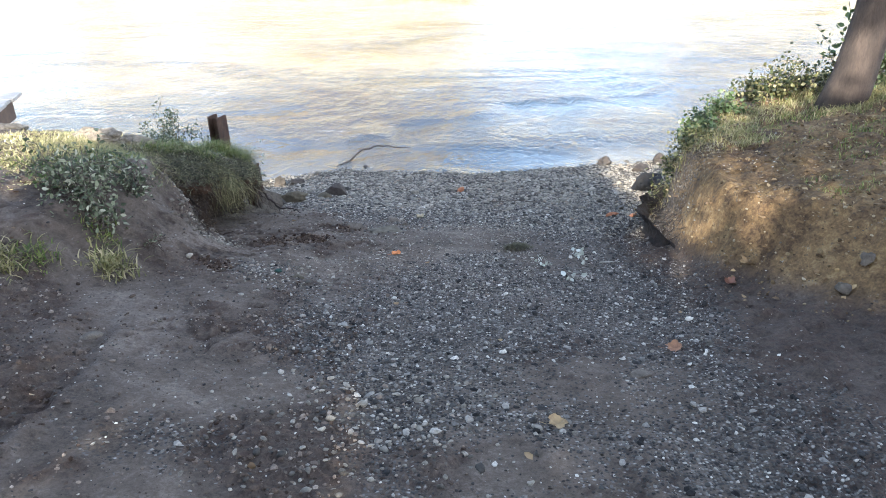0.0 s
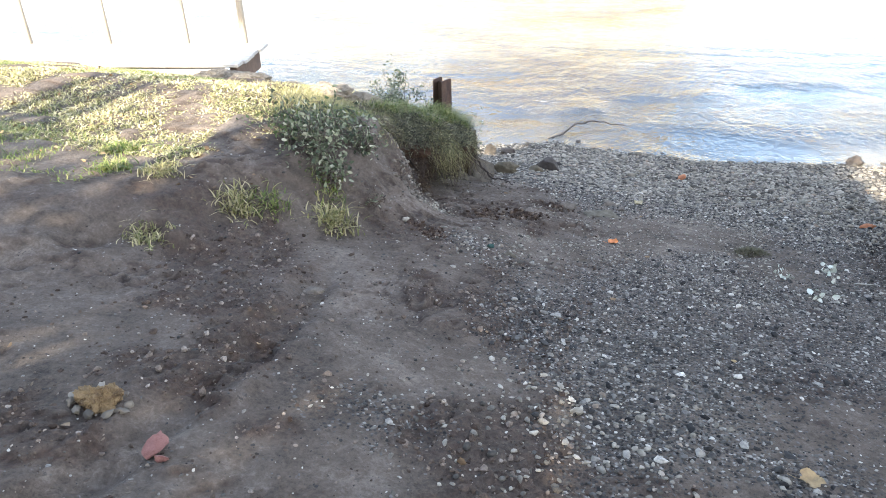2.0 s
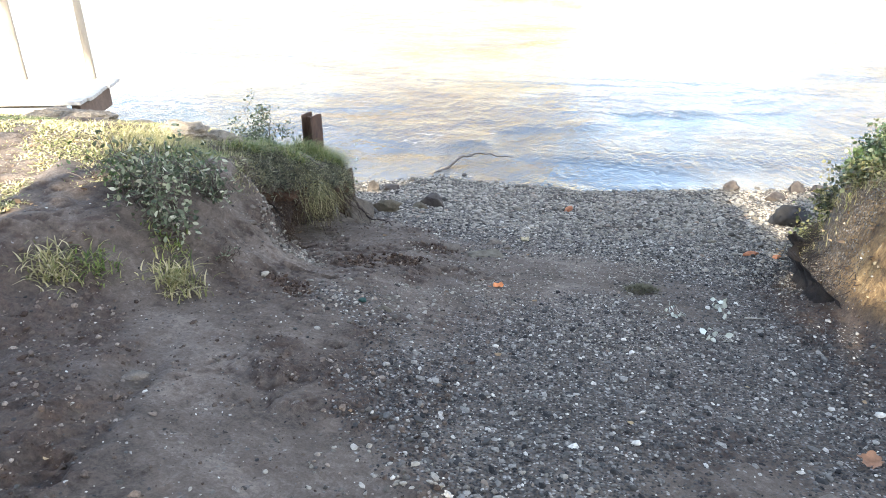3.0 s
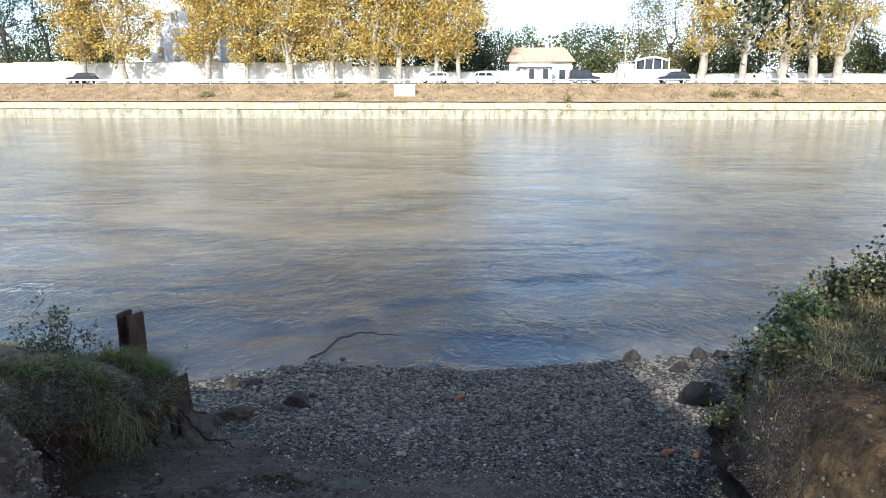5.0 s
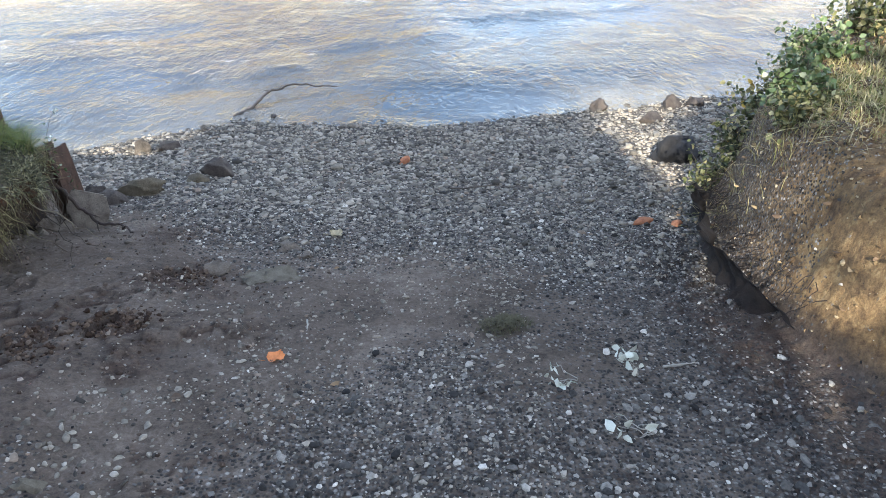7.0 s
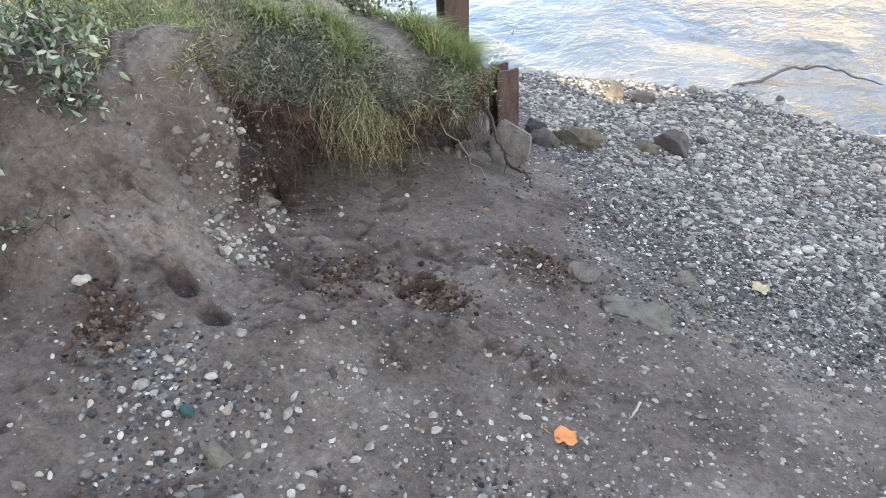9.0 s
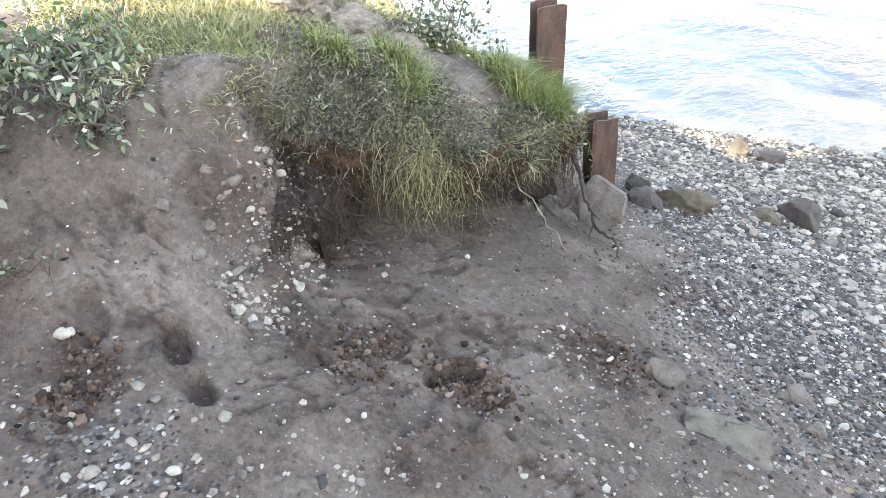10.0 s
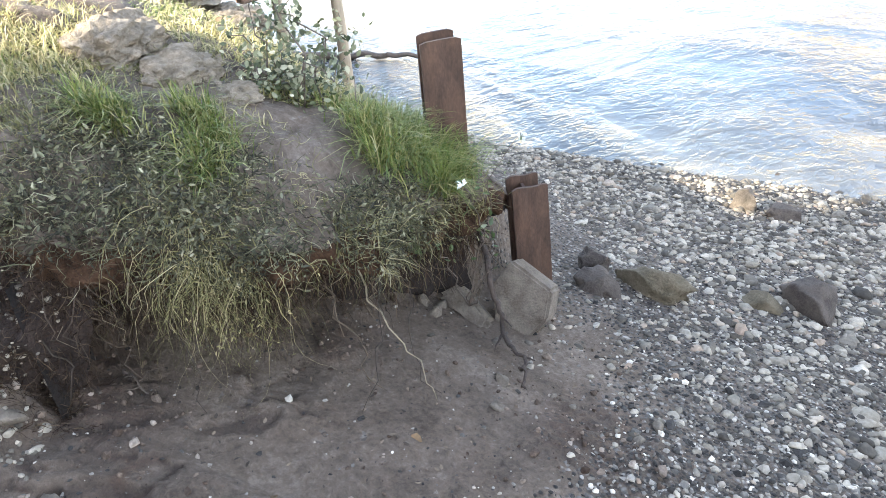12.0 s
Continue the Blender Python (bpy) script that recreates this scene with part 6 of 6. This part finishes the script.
scrap = Geo().add(*blob((0.055, 0.04, 0.03), ground_at(-1.75, 4.95, 0.015), 3, 0.7, 79, turn(20, 10), 0.3))
lone("cloth_scrap", scrap, M_SCRAP, "crumpled dark green scrap among the stones", "scrap")

# ---- deck by the river ----
deck = thing("deck", "sun-bleached timber deck with rail posts over the river", "deck", (-6.18, 8.82, -0.58), 16.5)
run, across = 6.6, 1.22
plank = one(box((2.19, 0.196, 0.04), (0, 0, -0.02), bevel=0.004)).mesh("plank", M_DECK, False)
for k in range(18):
    part("plank", plank, None, deck, at=(-1.1 - (k // 6) * 2.2 + 0.02 * math.sin(k * 2.1), -0.10 - (k % 6) * 0.204, 0.003 * math.sin(k * 1.7)))
for y in (-0.1, -across + 0.12):
    part("beam", one(box((run - 0.3, 0.12, 0.22), (-run / 2 - 0.1, y, -0.155), bevel=0.01)), M_BEAM if y > -0.5 else M_DECK, deck, soft=False)
part("end_beam", one(box((0.10, across - 0.3, 0.26), (-0.14, -across / 2, -0.172), bevel=0.01)), M_BEAM, deck, "brown timber end beam", False)
rail_post = one(tube([(0, 0, -2.9), (0.01, 0, -1.2), (0, 0.01, 0), (0, 0, 1.1)], [0.055, 0.052, 0.05, 0.045], 9)).mesh("rail_post", M_DECKPOST)
for x in (-0.33, -1.15, -2.28, -3.45, -4.6, -5.8):
    part("rail_post", rail_post, None, deck, at=(x, -0.01 if x > -1 else -0.03, 0))
part("handrail", one(box((run, 0.09, 0.05), (-run / 2, 0, 1.12), bevel=0.008)), M_DECKPOST, deck, soft=False)
frond = thing("dead_frond", "dry dark palm frond hanging beside the deck", "frond", (-8.75, 7.75, -1.05))
g = np.random.default_rng(144)
ribs = Geo()
for k in range(26):
    tip = (g.uniform(-0.1, 0.45), g.uniform(-0.25, 0.35), -g.uniform(0.25, 0.75))
    ribs.add(*tube(wander((0, 0, 0.1), tip, 6, 0.05, g), np.linspace(0.012, 0.003, 6), 4))
part("leaflets", ribs, M_BARK, frond)
hoop = [(0.24 * math.cos(a), 0.10 * math.sin(a), 0.20 * math.sin(a) + 0.05) for a in np.linspace(0.2, 3.3, 14)]
lone("blue_hose", one(tube(hoop, 0.028, 8)), M_BLUE, "bent piece of blue hose in the shallow water", "hose", at=(-10.7, 9.2, -2.55))
def crag(at, size, mat, seed, label, rz=0.0, sink=0.35):
    """A rough broken lump, furrowed at three scales."""
    v, f = ICO[5]
    g = np.random.default_rng(seed)
    off = g.uniform(-20, 20, 3)
    k = np.array([0.36 * noise.fractal(Vector(p * 1.5 + off), 0.9, 2.1, 5) + 0.07 * noise.noise(Vector(p * 8.0 - off)) for p in v])
    w = v * (1 + k[:, None])
    w = (w * np.array(size) / 2) @ turn(rz).T
    x, y = at
    return lone("rubble_lump", one((w + (x, y, float(land(x, y)) + size[2] * (0.5 - sink)), f)), mat, label, "rubble", soft=False)


for k, (x, y, sx, sy, sz) in enumerate(((-5.15, 7.42, 0.70, 0.30, 0.22), (-4.9, 7.35, 0.34, 0.24, 0.16), (-3.98, 6.60, 0.62, 0.36, 0.24), (-3.68, 6.76, 0.44, 0.30, 0.17), (-3.48, 6.88, 0.30, 0.22, 0.12), (-5.75, 7.22, 1.0, 0.55, 0.22), (-5.35, 7.12, 0.5, 0.4, 0.18))):
    crag((x, y), (sx, sy, sz), M_RUBBLE, 80 + k, "pale lump of broken rubble on the bank", (20, 40, -22, -35, 10, 18, 30)[k], 0.46)
stick("log", [(-10.6, 8.9, -2.53), (-9.5, 9.95, -2.52), (-8.5, 10.85, -2.54)], 0.07, M_TWIG, "dark half-sunken log lying in the river", 12, 0.05)

# ---- steep earth bank ----
on_right = lambda x, y: (x - np.interp(y, RIGHT_Y, RIGHT_X) > 0.55 + 0.25 * smooth(7.6, 6.2, y)) & (y < 9.4)
grass_cover("bank_grass", "straw and green grass on the steep earth bank", 13000, field(1.6, 6, 6.8, 9.3, 0.0, 0.6, 101, on_right), 0.085, M_DRYGRASS, 102, 0.007, 0.9)
grass_cover("lawn_grass", "thin green grass on the steep earth bank", 9000, field(2.0, 6, 5.2, 8.6, 0.0, 0.6, 103, on_right), 0.06, M_GRASS, 104, 0.007, 0.9)
for k, (x, y, s) in enumerate(((2.05, 8.45, 0.30), (2.15, 8.75, 0.36), (2.05, 7.55, 0.14), (2.4, 8.95, 0.36), (1.98, 7.3, 0.12), (2.2, 7.9, 0.24), (2.1, 8.3, 0.4), (2.35, 8.55, 0.45), (2.65, 8.75, 0.45), (2.95, 8.7, 0.5), (3.2, 8.6, 0.55), (2.1, 7.5, 0.15), (3.5, 8.7, 0.6), (3.9, 8.6, 0.7), (2.5, 8.15, 0.3))):
    bush(ground_at(x, y, -0.03), (s * 0.68, s * 0.65, s * 0.6), 900, 0.043, (M_IVY, M_IVY, M_LEAF)[k % 3], 110 + k, "ivy and bramble thicket on the steep bank's brow", stems=26, slim=0.85)
bush(ground_at(2.38, 8.75), (0.16, 0.14, 0.7), 110, 0.07, M_YELLOWLEAF, 130, "tall yellowing weed above the brambles", "weed", 5)
# earth strip at the bank's foot, its shadow band put into the dark colour
face = Geo()
fy, fv = np.meshgrid(np.linspace(6.0, 8.5, 150), np.linspace(0, 1, 14), indexing="ij")
fx = np.interp(fy, RIGHT_Y, RIGHT_X)
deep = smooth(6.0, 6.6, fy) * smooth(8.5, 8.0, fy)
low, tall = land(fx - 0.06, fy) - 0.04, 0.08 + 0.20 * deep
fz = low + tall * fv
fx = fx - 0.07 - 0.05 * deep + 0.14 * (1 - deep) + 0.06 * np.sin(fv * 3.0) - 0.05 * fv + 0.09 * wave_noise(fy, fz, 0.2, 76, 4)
i, j = np.meshgrid(np.arange(149), np.arange(13), indexing="ij")
c = i * 14 + j
face.add(np.stack([fx, fy, fz], -1), np.stack([c, c + 1, c + 15, c + 14], -1).reshape(-1, 4))
for k in range(90):
    a = np.array((float(np.interp(y := g.uniform(5.9, 8.3), RIGHT_Y, RIGHT_X)), y, float(land(np.interp(y, RIGHT_Y, RIGHT_X), y)) + g.uniform(0.12, 0.4)))
    face.add(*tube(wander(a + (0.05, 0, 0), a + (-g.uniform(0.03, 0.12), g.normal() * 0.06, -g.uniform(0.02, 0.15)), 6, 0.04, g), np.linspace(0.003, 0.001, 6), 4))
lone("shaded_face", face, M_SHADEEARTH, "crumbling earth face at the steep bank's foot, darkened as its shadow band", "earth face", kind="structure")
g = np.random.default_rng(131)
p = np.concatenate([np.column_stack([g.uniform(1.6, 4.2, 900), g.uniform(4.6, 8.2, 900)]), np.column_stack([g.uniform(-8.5, -3.3, 700), g.uniform(4.0, 7.6, 700)]), np.column_stack([g.uniform(-3.2, 2.5, 30), g.uniform(1.0, 7.0, 30)])])
z = land(p[:, 0], p[:, 1]) + 0.012
lone("leaf_litter", one(leaves(np.column_stack([p, z]), 0.045, g, 0.8, 0.3, 0.7)), by_object("litter", [(0.0, (0.08, 0.05, 0.028)), (0.5, (0.17, 0.105, 0.05)), (1.0, (0.33, 0.23, 0.11))], 30, 0.7, True), "dry brown and gold leaf litter on the banks", "leaf litter", kind="stuff")
p = np.column_stack([g.uniform(-4.2, 3.2, 5200), g.uniform(0.7, 7.6, 5200)])
p = p[wave_noise(p[:, 0], p[:, 1], 0.5, 133, 3) + g.normal(size=len(p)) * 0.25 > 0.05]
lone("debris", one(leaves(np.column_stack([p, land(p[:, 0], p[:, 1]) + 0.006]), 0.022, g, 0.85, 0.2, 0.5)), by_object("debris", [(0.0, (0.02, 0.015, 0.01)), (0.6, (0.06, 0.042, 0.028)), (1.0, (0.16, 0.12, 0.08))], 30, 0.8, True), "dark plant bits and crumbs strewn over the mud", "debris", kind="stuff")
grass_cover("bank_grass", "straw hanging over the brow of the steep earth bank", 1000, spots([(1.95, 7.2), (2.0, 7.6), (2.05, 7.9), (2.1, 6.9), (2.3, 8.1), (2.25, 7.3)], 0.14), 0.14, M_DRYGRASS, 132, 0.005, 1.2, (-0.6, -0.4, 0))
# crown parts reaching over the ramp are unseen, added to cut the sky light
big = tree("big ivy-clad tree leaning on the steep earth bank", ground_at(3.55, 7.9, -0.05), 5.0, 0.19, [(0.2, -0.4, 8.0, 3.6, 3.8, 2.2), (-1.6, -1.0, 7.2, 2.6, 3.0, 1.6), (-3.6, -3.2, 8.4, 3.2, 3.6, 1.4), (-1.0, -5.0, 8.8, 3.4, 3.2, 1.4), (1.6, -1.0, 7.4, 2.6, 2.8, 1.8)], M_LEAF, M_BARK, 140, 420, 44, 0.15, 0.36, (0.5, 0.2), limbs=10)
g = np.random.default_rng(141)
drooping = Geo()
places = []
for k in range(12):
    a = np.array((0.2, 0.0, 5.0))
    end = np.array((-2.12 + g.uniform(-0.26, 0.34), -0.5 + g.uniform(-0.25, 0.25), 2.15 + g.uniform(-0.16, 0.5)))
    p = wander(a, end, 14, 0.22, g, -0.35)
    drooping.add(*tube(p, np.linspace(0.03, 0.003, 14), 5))
    for q in p[9:]:
        places.append(q + g.normal(size=(44, 3)) * 0.085)
part("branch", drooping, M_BARK, big, "drooping branch")
part("branch_foliage", one(leaves(np.concatenate(places), 0.036, g, slim=0.7)), M_LEAF, big)
bush(ground_at(3.95, 8.2, 0.0), (0.5, 0.5, 1.6), 1200, 0.07, M_LEAF, 143, "ivy climbing beside the trunk", "ivy", 22)

# ---- unseen trees added behind the path, crowns shaped to shade the ramp ----
# height, radius and half-height of each added crown, set by where sun is blocked
TIERS = {
    -10.2: ((4.3, 2.1, 1.5),),
    -6.5: ((4.5, 1.8, 1.3), (8.2, 0.8, 0.15), (9.6, 2.4, 1.1)),
    -4.1: ((8.5, 0.6, 1.4),),
    -2.4: ((5.2, 2.45, 1.9), (6.7, 2.4, 0.9), (7.4, 2.4, 0.8), (8.0, 2.2, 2.2), (10.6, 2.2, 2.0)),
    -0.85: ((6.6, 0.5, 0.6), (7.35, 0.58, 0.5)),
    1.0: ((5.0, 1.9, 1.5), (5.9, 0.9, 0.5), (8.35, 0.6, 0.22), (11.4, 1.8, 1.3)),
    3.6: ((5.2, 2.1, 1.9), (7.2, 2.35, 1.2), (7.75, 2.6, 0.75), (11.3, 1.9, 1.5)),
    7.0: ((5.2, 2.1, 1.9), (8.0, 2.6, 2.2), (10.6, 1.9, 2.0)),
}
for k, (c, tiers) in enumerate(TIERS.items()):
    away = -8.2
    x, y = 0.986 * c + 0.165 * away, -0.165 * c + 0.986 * away
    tree("unseen leafy tree added to shade the ramp", ground_at(x, y, -0.1), 4.0, 0.3, [(0.1, 0.1, z, r, r, h) for z, r, h in tiers],
         M_LEAF, M_BARK, 160 + k, 120 * len(tiers), 42, 0.20, 0.36, limbs=8, group="trees above the ramp")

# ---- loose stones, laid last ----
def pebble_field(name, label, places, sizes, mat, seed, sub=1, flat=0.55, sharp=False):
    """Many worn stones joined into one mesh."""
    g = np.random.default_rng(seed)
    v0, f0 = ICO[sub]
    n, m = len(places), len(v0)
    k = g.uniform(0.66 if sharp else 0.80, 1.25 if sharp else 1.2, (24, m)) if sub == 1 else 1 + 0.32 * np.array([[noise.noise(Vector(q * 1.5 + 9.0 * j)) for q in v0] for j in range(24)])
    shapes = v0[None] * k[:, :, None]
    # flat worn faces
    for _ in range(7):
        d = g.normal(size=(24, 3))
        d /= np.linalg.norm(d, axis=1)[:, None]
        over = np.clip(np.einsum("kmc,kc->km", shapes, d) - g.uniform(0.5, 0.85, 24)[:, None], 0, None)
        shapes = shapes - over[:, :, None] * d[:, None, :]
    pick = g.integers(0, 24, n)
    scale = np.column_stack([g.uniform(0.8, 1.35, n), g.uniform(0.65, 1.0, n), flat * g.uniform(0.7, 1.25, n)]) * (sizes / 2)[:, None]
    v = shapes[pick] * scale[:, None, :]
    a, b = g.uniform(0, 2 * np.pi, n), g.normal(0, 0.25, n)
    ca, sa, cb, sb = np.cos(a), np.sin(a), np.cos(b), np.sin(b)
    x, y, z = v[..., 0], v[..., 1], v[..., 2]
    y, z = y * cb[:, None] - z * sb[:, None], y * sb[:, None] + z * cb[:, None]
    x, y = x * ca[:, None] - y * sa[:, None], x * sa[:, None] + y * ca[:, None]
    zz = trodden(places[:, 0], places[:, 1], land(places[:, 0], places[:, 1])) + scale[:, 2] * g.uniform(-0.25, 0.45, n)
    v = np.stack([x + places[:, 0, None], y + places[:, 1, None], z + zz[:, None]], -1)
    f = f0[None] + (np.arange(n) * m)[:, None, None]
    return lone(name, one((v.reshape(-1, 3), f.reshape(-1, 3))), mat, label, "clods" if name == "clods" else "pebbles", kind="stuff", soft=not sharp)


def off_banks(p, slack=0.0):
    return (p[:, 0] > np.interp(p[:, 1], LEFT_Y, LEFT_X) - slack) & (p[:, 0] < np.interp(p[:, 1], RIGHT_Y, RIGHT_X) + slack)


g = np.random.default_rng(170)
p = np.column_stack([g.uniform(-6.5, 5.0, 66000), 6.7 + 5.9 * g.uniform(0, 1, 66000) ** 1.05])
edge = np.interp(p[:, 0], BEACH_X, BEACH_Y) + 0.5 + 0.6 * wave_noise(p[:, 0], p[:, 1], 1.2, 171, 3) + g.normal(0, 0.45, len(p))
river_part = (p[:, 1] > 8.2) | off_banks(p)
p = p[(p[:, 1] > edge) & river_part & (p[:, 0] < np.interp(p[:, 1], (8.4, 9.2, 10.5, 12.4), (2.0, 2.7, 4.5, 5.5))) & ((p[:, 0] > -3.2) | (p[:, 1] > 8.7))]
p = p[p[:, 1] < np.interp(p[:, 0], SHORE_X, SHORE_Y) + 0.25]
s = np.clip(0.034 * np.exp(g.normal(0, 0.45, len(p))), 0.012, 0.13) * np.interp(p[:, 1], (7.0, 8.2, 9.6), (0.55, 0.78, 1.05))
close = (p[:, 1] < 9.3) & (p[:, 0] > -3.3) & (p[:, 0] < -0.4)
pebble_field("beach_pebbles", "rounded grey and tan river pebbles on the beach", p[close], s[close], M_PEBBLE, 172, 2, 0.45)
pebble_field("beach_pebbles", "rounded grey and tan river pebbles by the water", p[~close], s[~close], M_PEBBLE, 178, 1)
p = np.column_stack([g.uniform(-2.6, 2.0, 76000), g.uniform(1.0, 8.2, 76000)])
p = p[(gravelly(p[:, 0], p[:, 1]) ** 1.6 > g.uniform(0.05, 1.4, len(p))) & off_banks(p, 0.1)]
s = np.clip(0.0135 * np.exp(g.normal(0, 0.60, len(p))), 0.006, 0.06)
pebble_field("gravel", "loose blue-grey gravel down the middle of the ramp", p, s, M_GRIT, 174, 1, 0.6, True)
p = np.column_stack([g.uniform(-2.9, 1.6, 15000), g.uniform(6.6, 9.6, 15000)])
p = p[off_banks(p, -0.25) & (gravelly(p[:, 0], p[:, 1]) > g.uniform(0.2, 0.9, len(p)))]
pebble_field("gravel", "fine dark gravel between the beach pebbles", p, np.clip(0.016 * np.exp(g.normal(0, 0.35, len(p))), 0.008, 0.035), M_GRIT, 180, 1)
heap = np.array([(-2.42, 5.57), (-2.46, 5.55), (-2.74, 5.78), (-2.66, 5.66), (-2.88, 5.86), (-2.62, 5.82)])[g.integers(0, 6, 640)]
p = heap + g.normal(0, 1, (640, 2)) * (0.085, 0.06)
pebble_field("washed_stones", "small stones washed out of the bank beside the hollow", p, np.clip(0.013 * np.exp(g.normal(0, 0.6, 640)), 0.005, 0.055), M_PEBBLE, 181, 2, 0.7, True)
p = np.concatenate([np.column_stack([g.normal(-0.75, 0.45, 520), g.normal(2.85, 0.38, 520)]), np.column_stack([g.normal(-1.72, 0.26, 260), g.normal(4.95, 0.20, 260)])])
pebble_field("stones", "pale rounded stones gathered on the ramp", p, np.clip(np.repeat((0.020, 0.021), (520, 260)) * np.exp(g.normal(0, 0.5, 780)), 0.009, 0.065), M_PEBBLE, 175, 2)
p = np.column_stack([g.uniform(-3.8, 3.0, 22000), g.uniform(0.9, 7.8, 22000)])
p = p[wave_noise(p[:, 0], p[:, 1], 0.42, 176, 3) + 0.15 > g.uniform(-0.5, 0.75, len(p))]
pebble_field("scattered_stones", "small pale stones strewn over the mud", p, np.clip(0.0085 * np.exp(g.normal(0, 0.55, len(p))), 0.004, 0.034), M_GRIT, 177, 1, 0.55, True)
p = np.column_stack([g.uniform(-4.2, 0.2, 64000), g.uniform(1.0, 7.9, 64000)])
p = p[(cloddy(p[:, 0], p[:, 1]) * 0.62 + 0.26 * (p[:, 0] < -0.7) > g.uniform(0, 1, len(p)) ** 0.55) & off_banks(p, 0.5)]
pebble_field("clods", "dark moist crumbs of trodden mud", p, np.clip(0.0115 * np.exp(g.normal(0, 0.60, len(p))), 0.005, 0.05), M_CLOD, 182, 1, 0.75, True)
heaps = np.array([(-1.79, 6.05), (-1.72, 6.12), (-1.86, 6.0), (-2.12, 5.90), (-2.30, 4.98), (-2.2, 4.9), (-1.62, 6.72), (-2.05, 5.75)])[g.integers(0, 8, 900)]
p = heaps + g.normal(0, 1, (900, 2)) * (0.075, 0.055)
pebble_field("clods", "crumbling heaps of kicked-up brown mud", p, np.clip(0.020 * np.exp(g.normal(0, 0.45, 900)), 0.008, 0.05), M_MOISTCLOD, 188, 1, 0.85, True)
p = np.column_stack([g.uniform(1.5, 4.0, 9000), g.uniform(4.4, 8.6, 9000)])
p = p[(p[:, 0] > np.interp(p[:, 1], RIGHT_Y, RIGHT_X) + 0.05) & (wave_noise(p[:, 0], p[:, 1], 0.5, 183, 3) + 0.3 > g.uniform(-0.3, 0.9, len(p)))]
pebble_field("clods", "golden-brown crumbs and stones on the steep earth bank", p, np.clip(0.016 * np.exp(g.normal(0, 0.5, len(p))), 0.007, 0.06), M_MOUNDCLOD, 184, 1, 0.75, True)
p = np.column_stack([g.normal(-3.85, 0.30, 420), g.normal(6.68, 0.14, 420)])
pebble_field("rubble", "heap of pale broken rubble and dry clods on the bank", p, np.clip(0.024 * np.exp(g.normal(0, 0.55, 420)), 0.010, 0.08), M_RUBBLE, 179, 1, 0.6, True)
p = np.column_stack([g.uniform(-1.9, 0.3, 10000), g.uniform(4.9, 7.4, 10000)])
p = p[(wave_noise(p[:, 0], p[:, 1], 0.35, 186, 3) + 0.45 * (p[:, 0] + 1.0) > g.uniform(-0.4, 0.6, len(p)))]
pebble_field("scattered_stones", "grey stone chips thick in the mud by the beach", p, np.clip(0.0115 * np.exp(g.normal(0, 0.55, len(p))), 0.005, 0.045), M_PEBBLE, 187, 1, 0.55, True)
# the nearest larger stones, one by one
meshes = []
for k in range(14):
    v, f = blob((1.15, 0.85, 0.5), (0, 0, 0), 2, 0.5, 700 + k, None, 0.75)
    meshes.append(one((v, f)).mesh("stone", M_STONE))
for k in range(290):
    if k < 190:
        x, y, d = g.uniform(-2.4, 0.4), g.uniform(7.4, 9.8), g.uniform(0.035, 0.065)
    elif k < 240:
        x, y, d = g.normal(-0.75, 0.5), g.normal(2.75, 0.35), g.uniform(0.028, 0.048)
    else:
        x, y, d = g.uniform(-2.4, 2.6), g.uniform(1.6, 6.4), g.uniform(0.02, 0.045)
    if k < 190 and x < float(np.interp(y, LEFT_Y, LEFT_X)) + 0.35:
        x += 0.8
    st = part("stone", meshes[k % 14], None, ground)
    st.matrix_local = pose(x, y, float(land(x, y)) + d * 0.04, g.normal() * 8, g.normal() * 8, g.uniform(0, 360)) @ Matrix.Diagonal((d, d, d, 1))
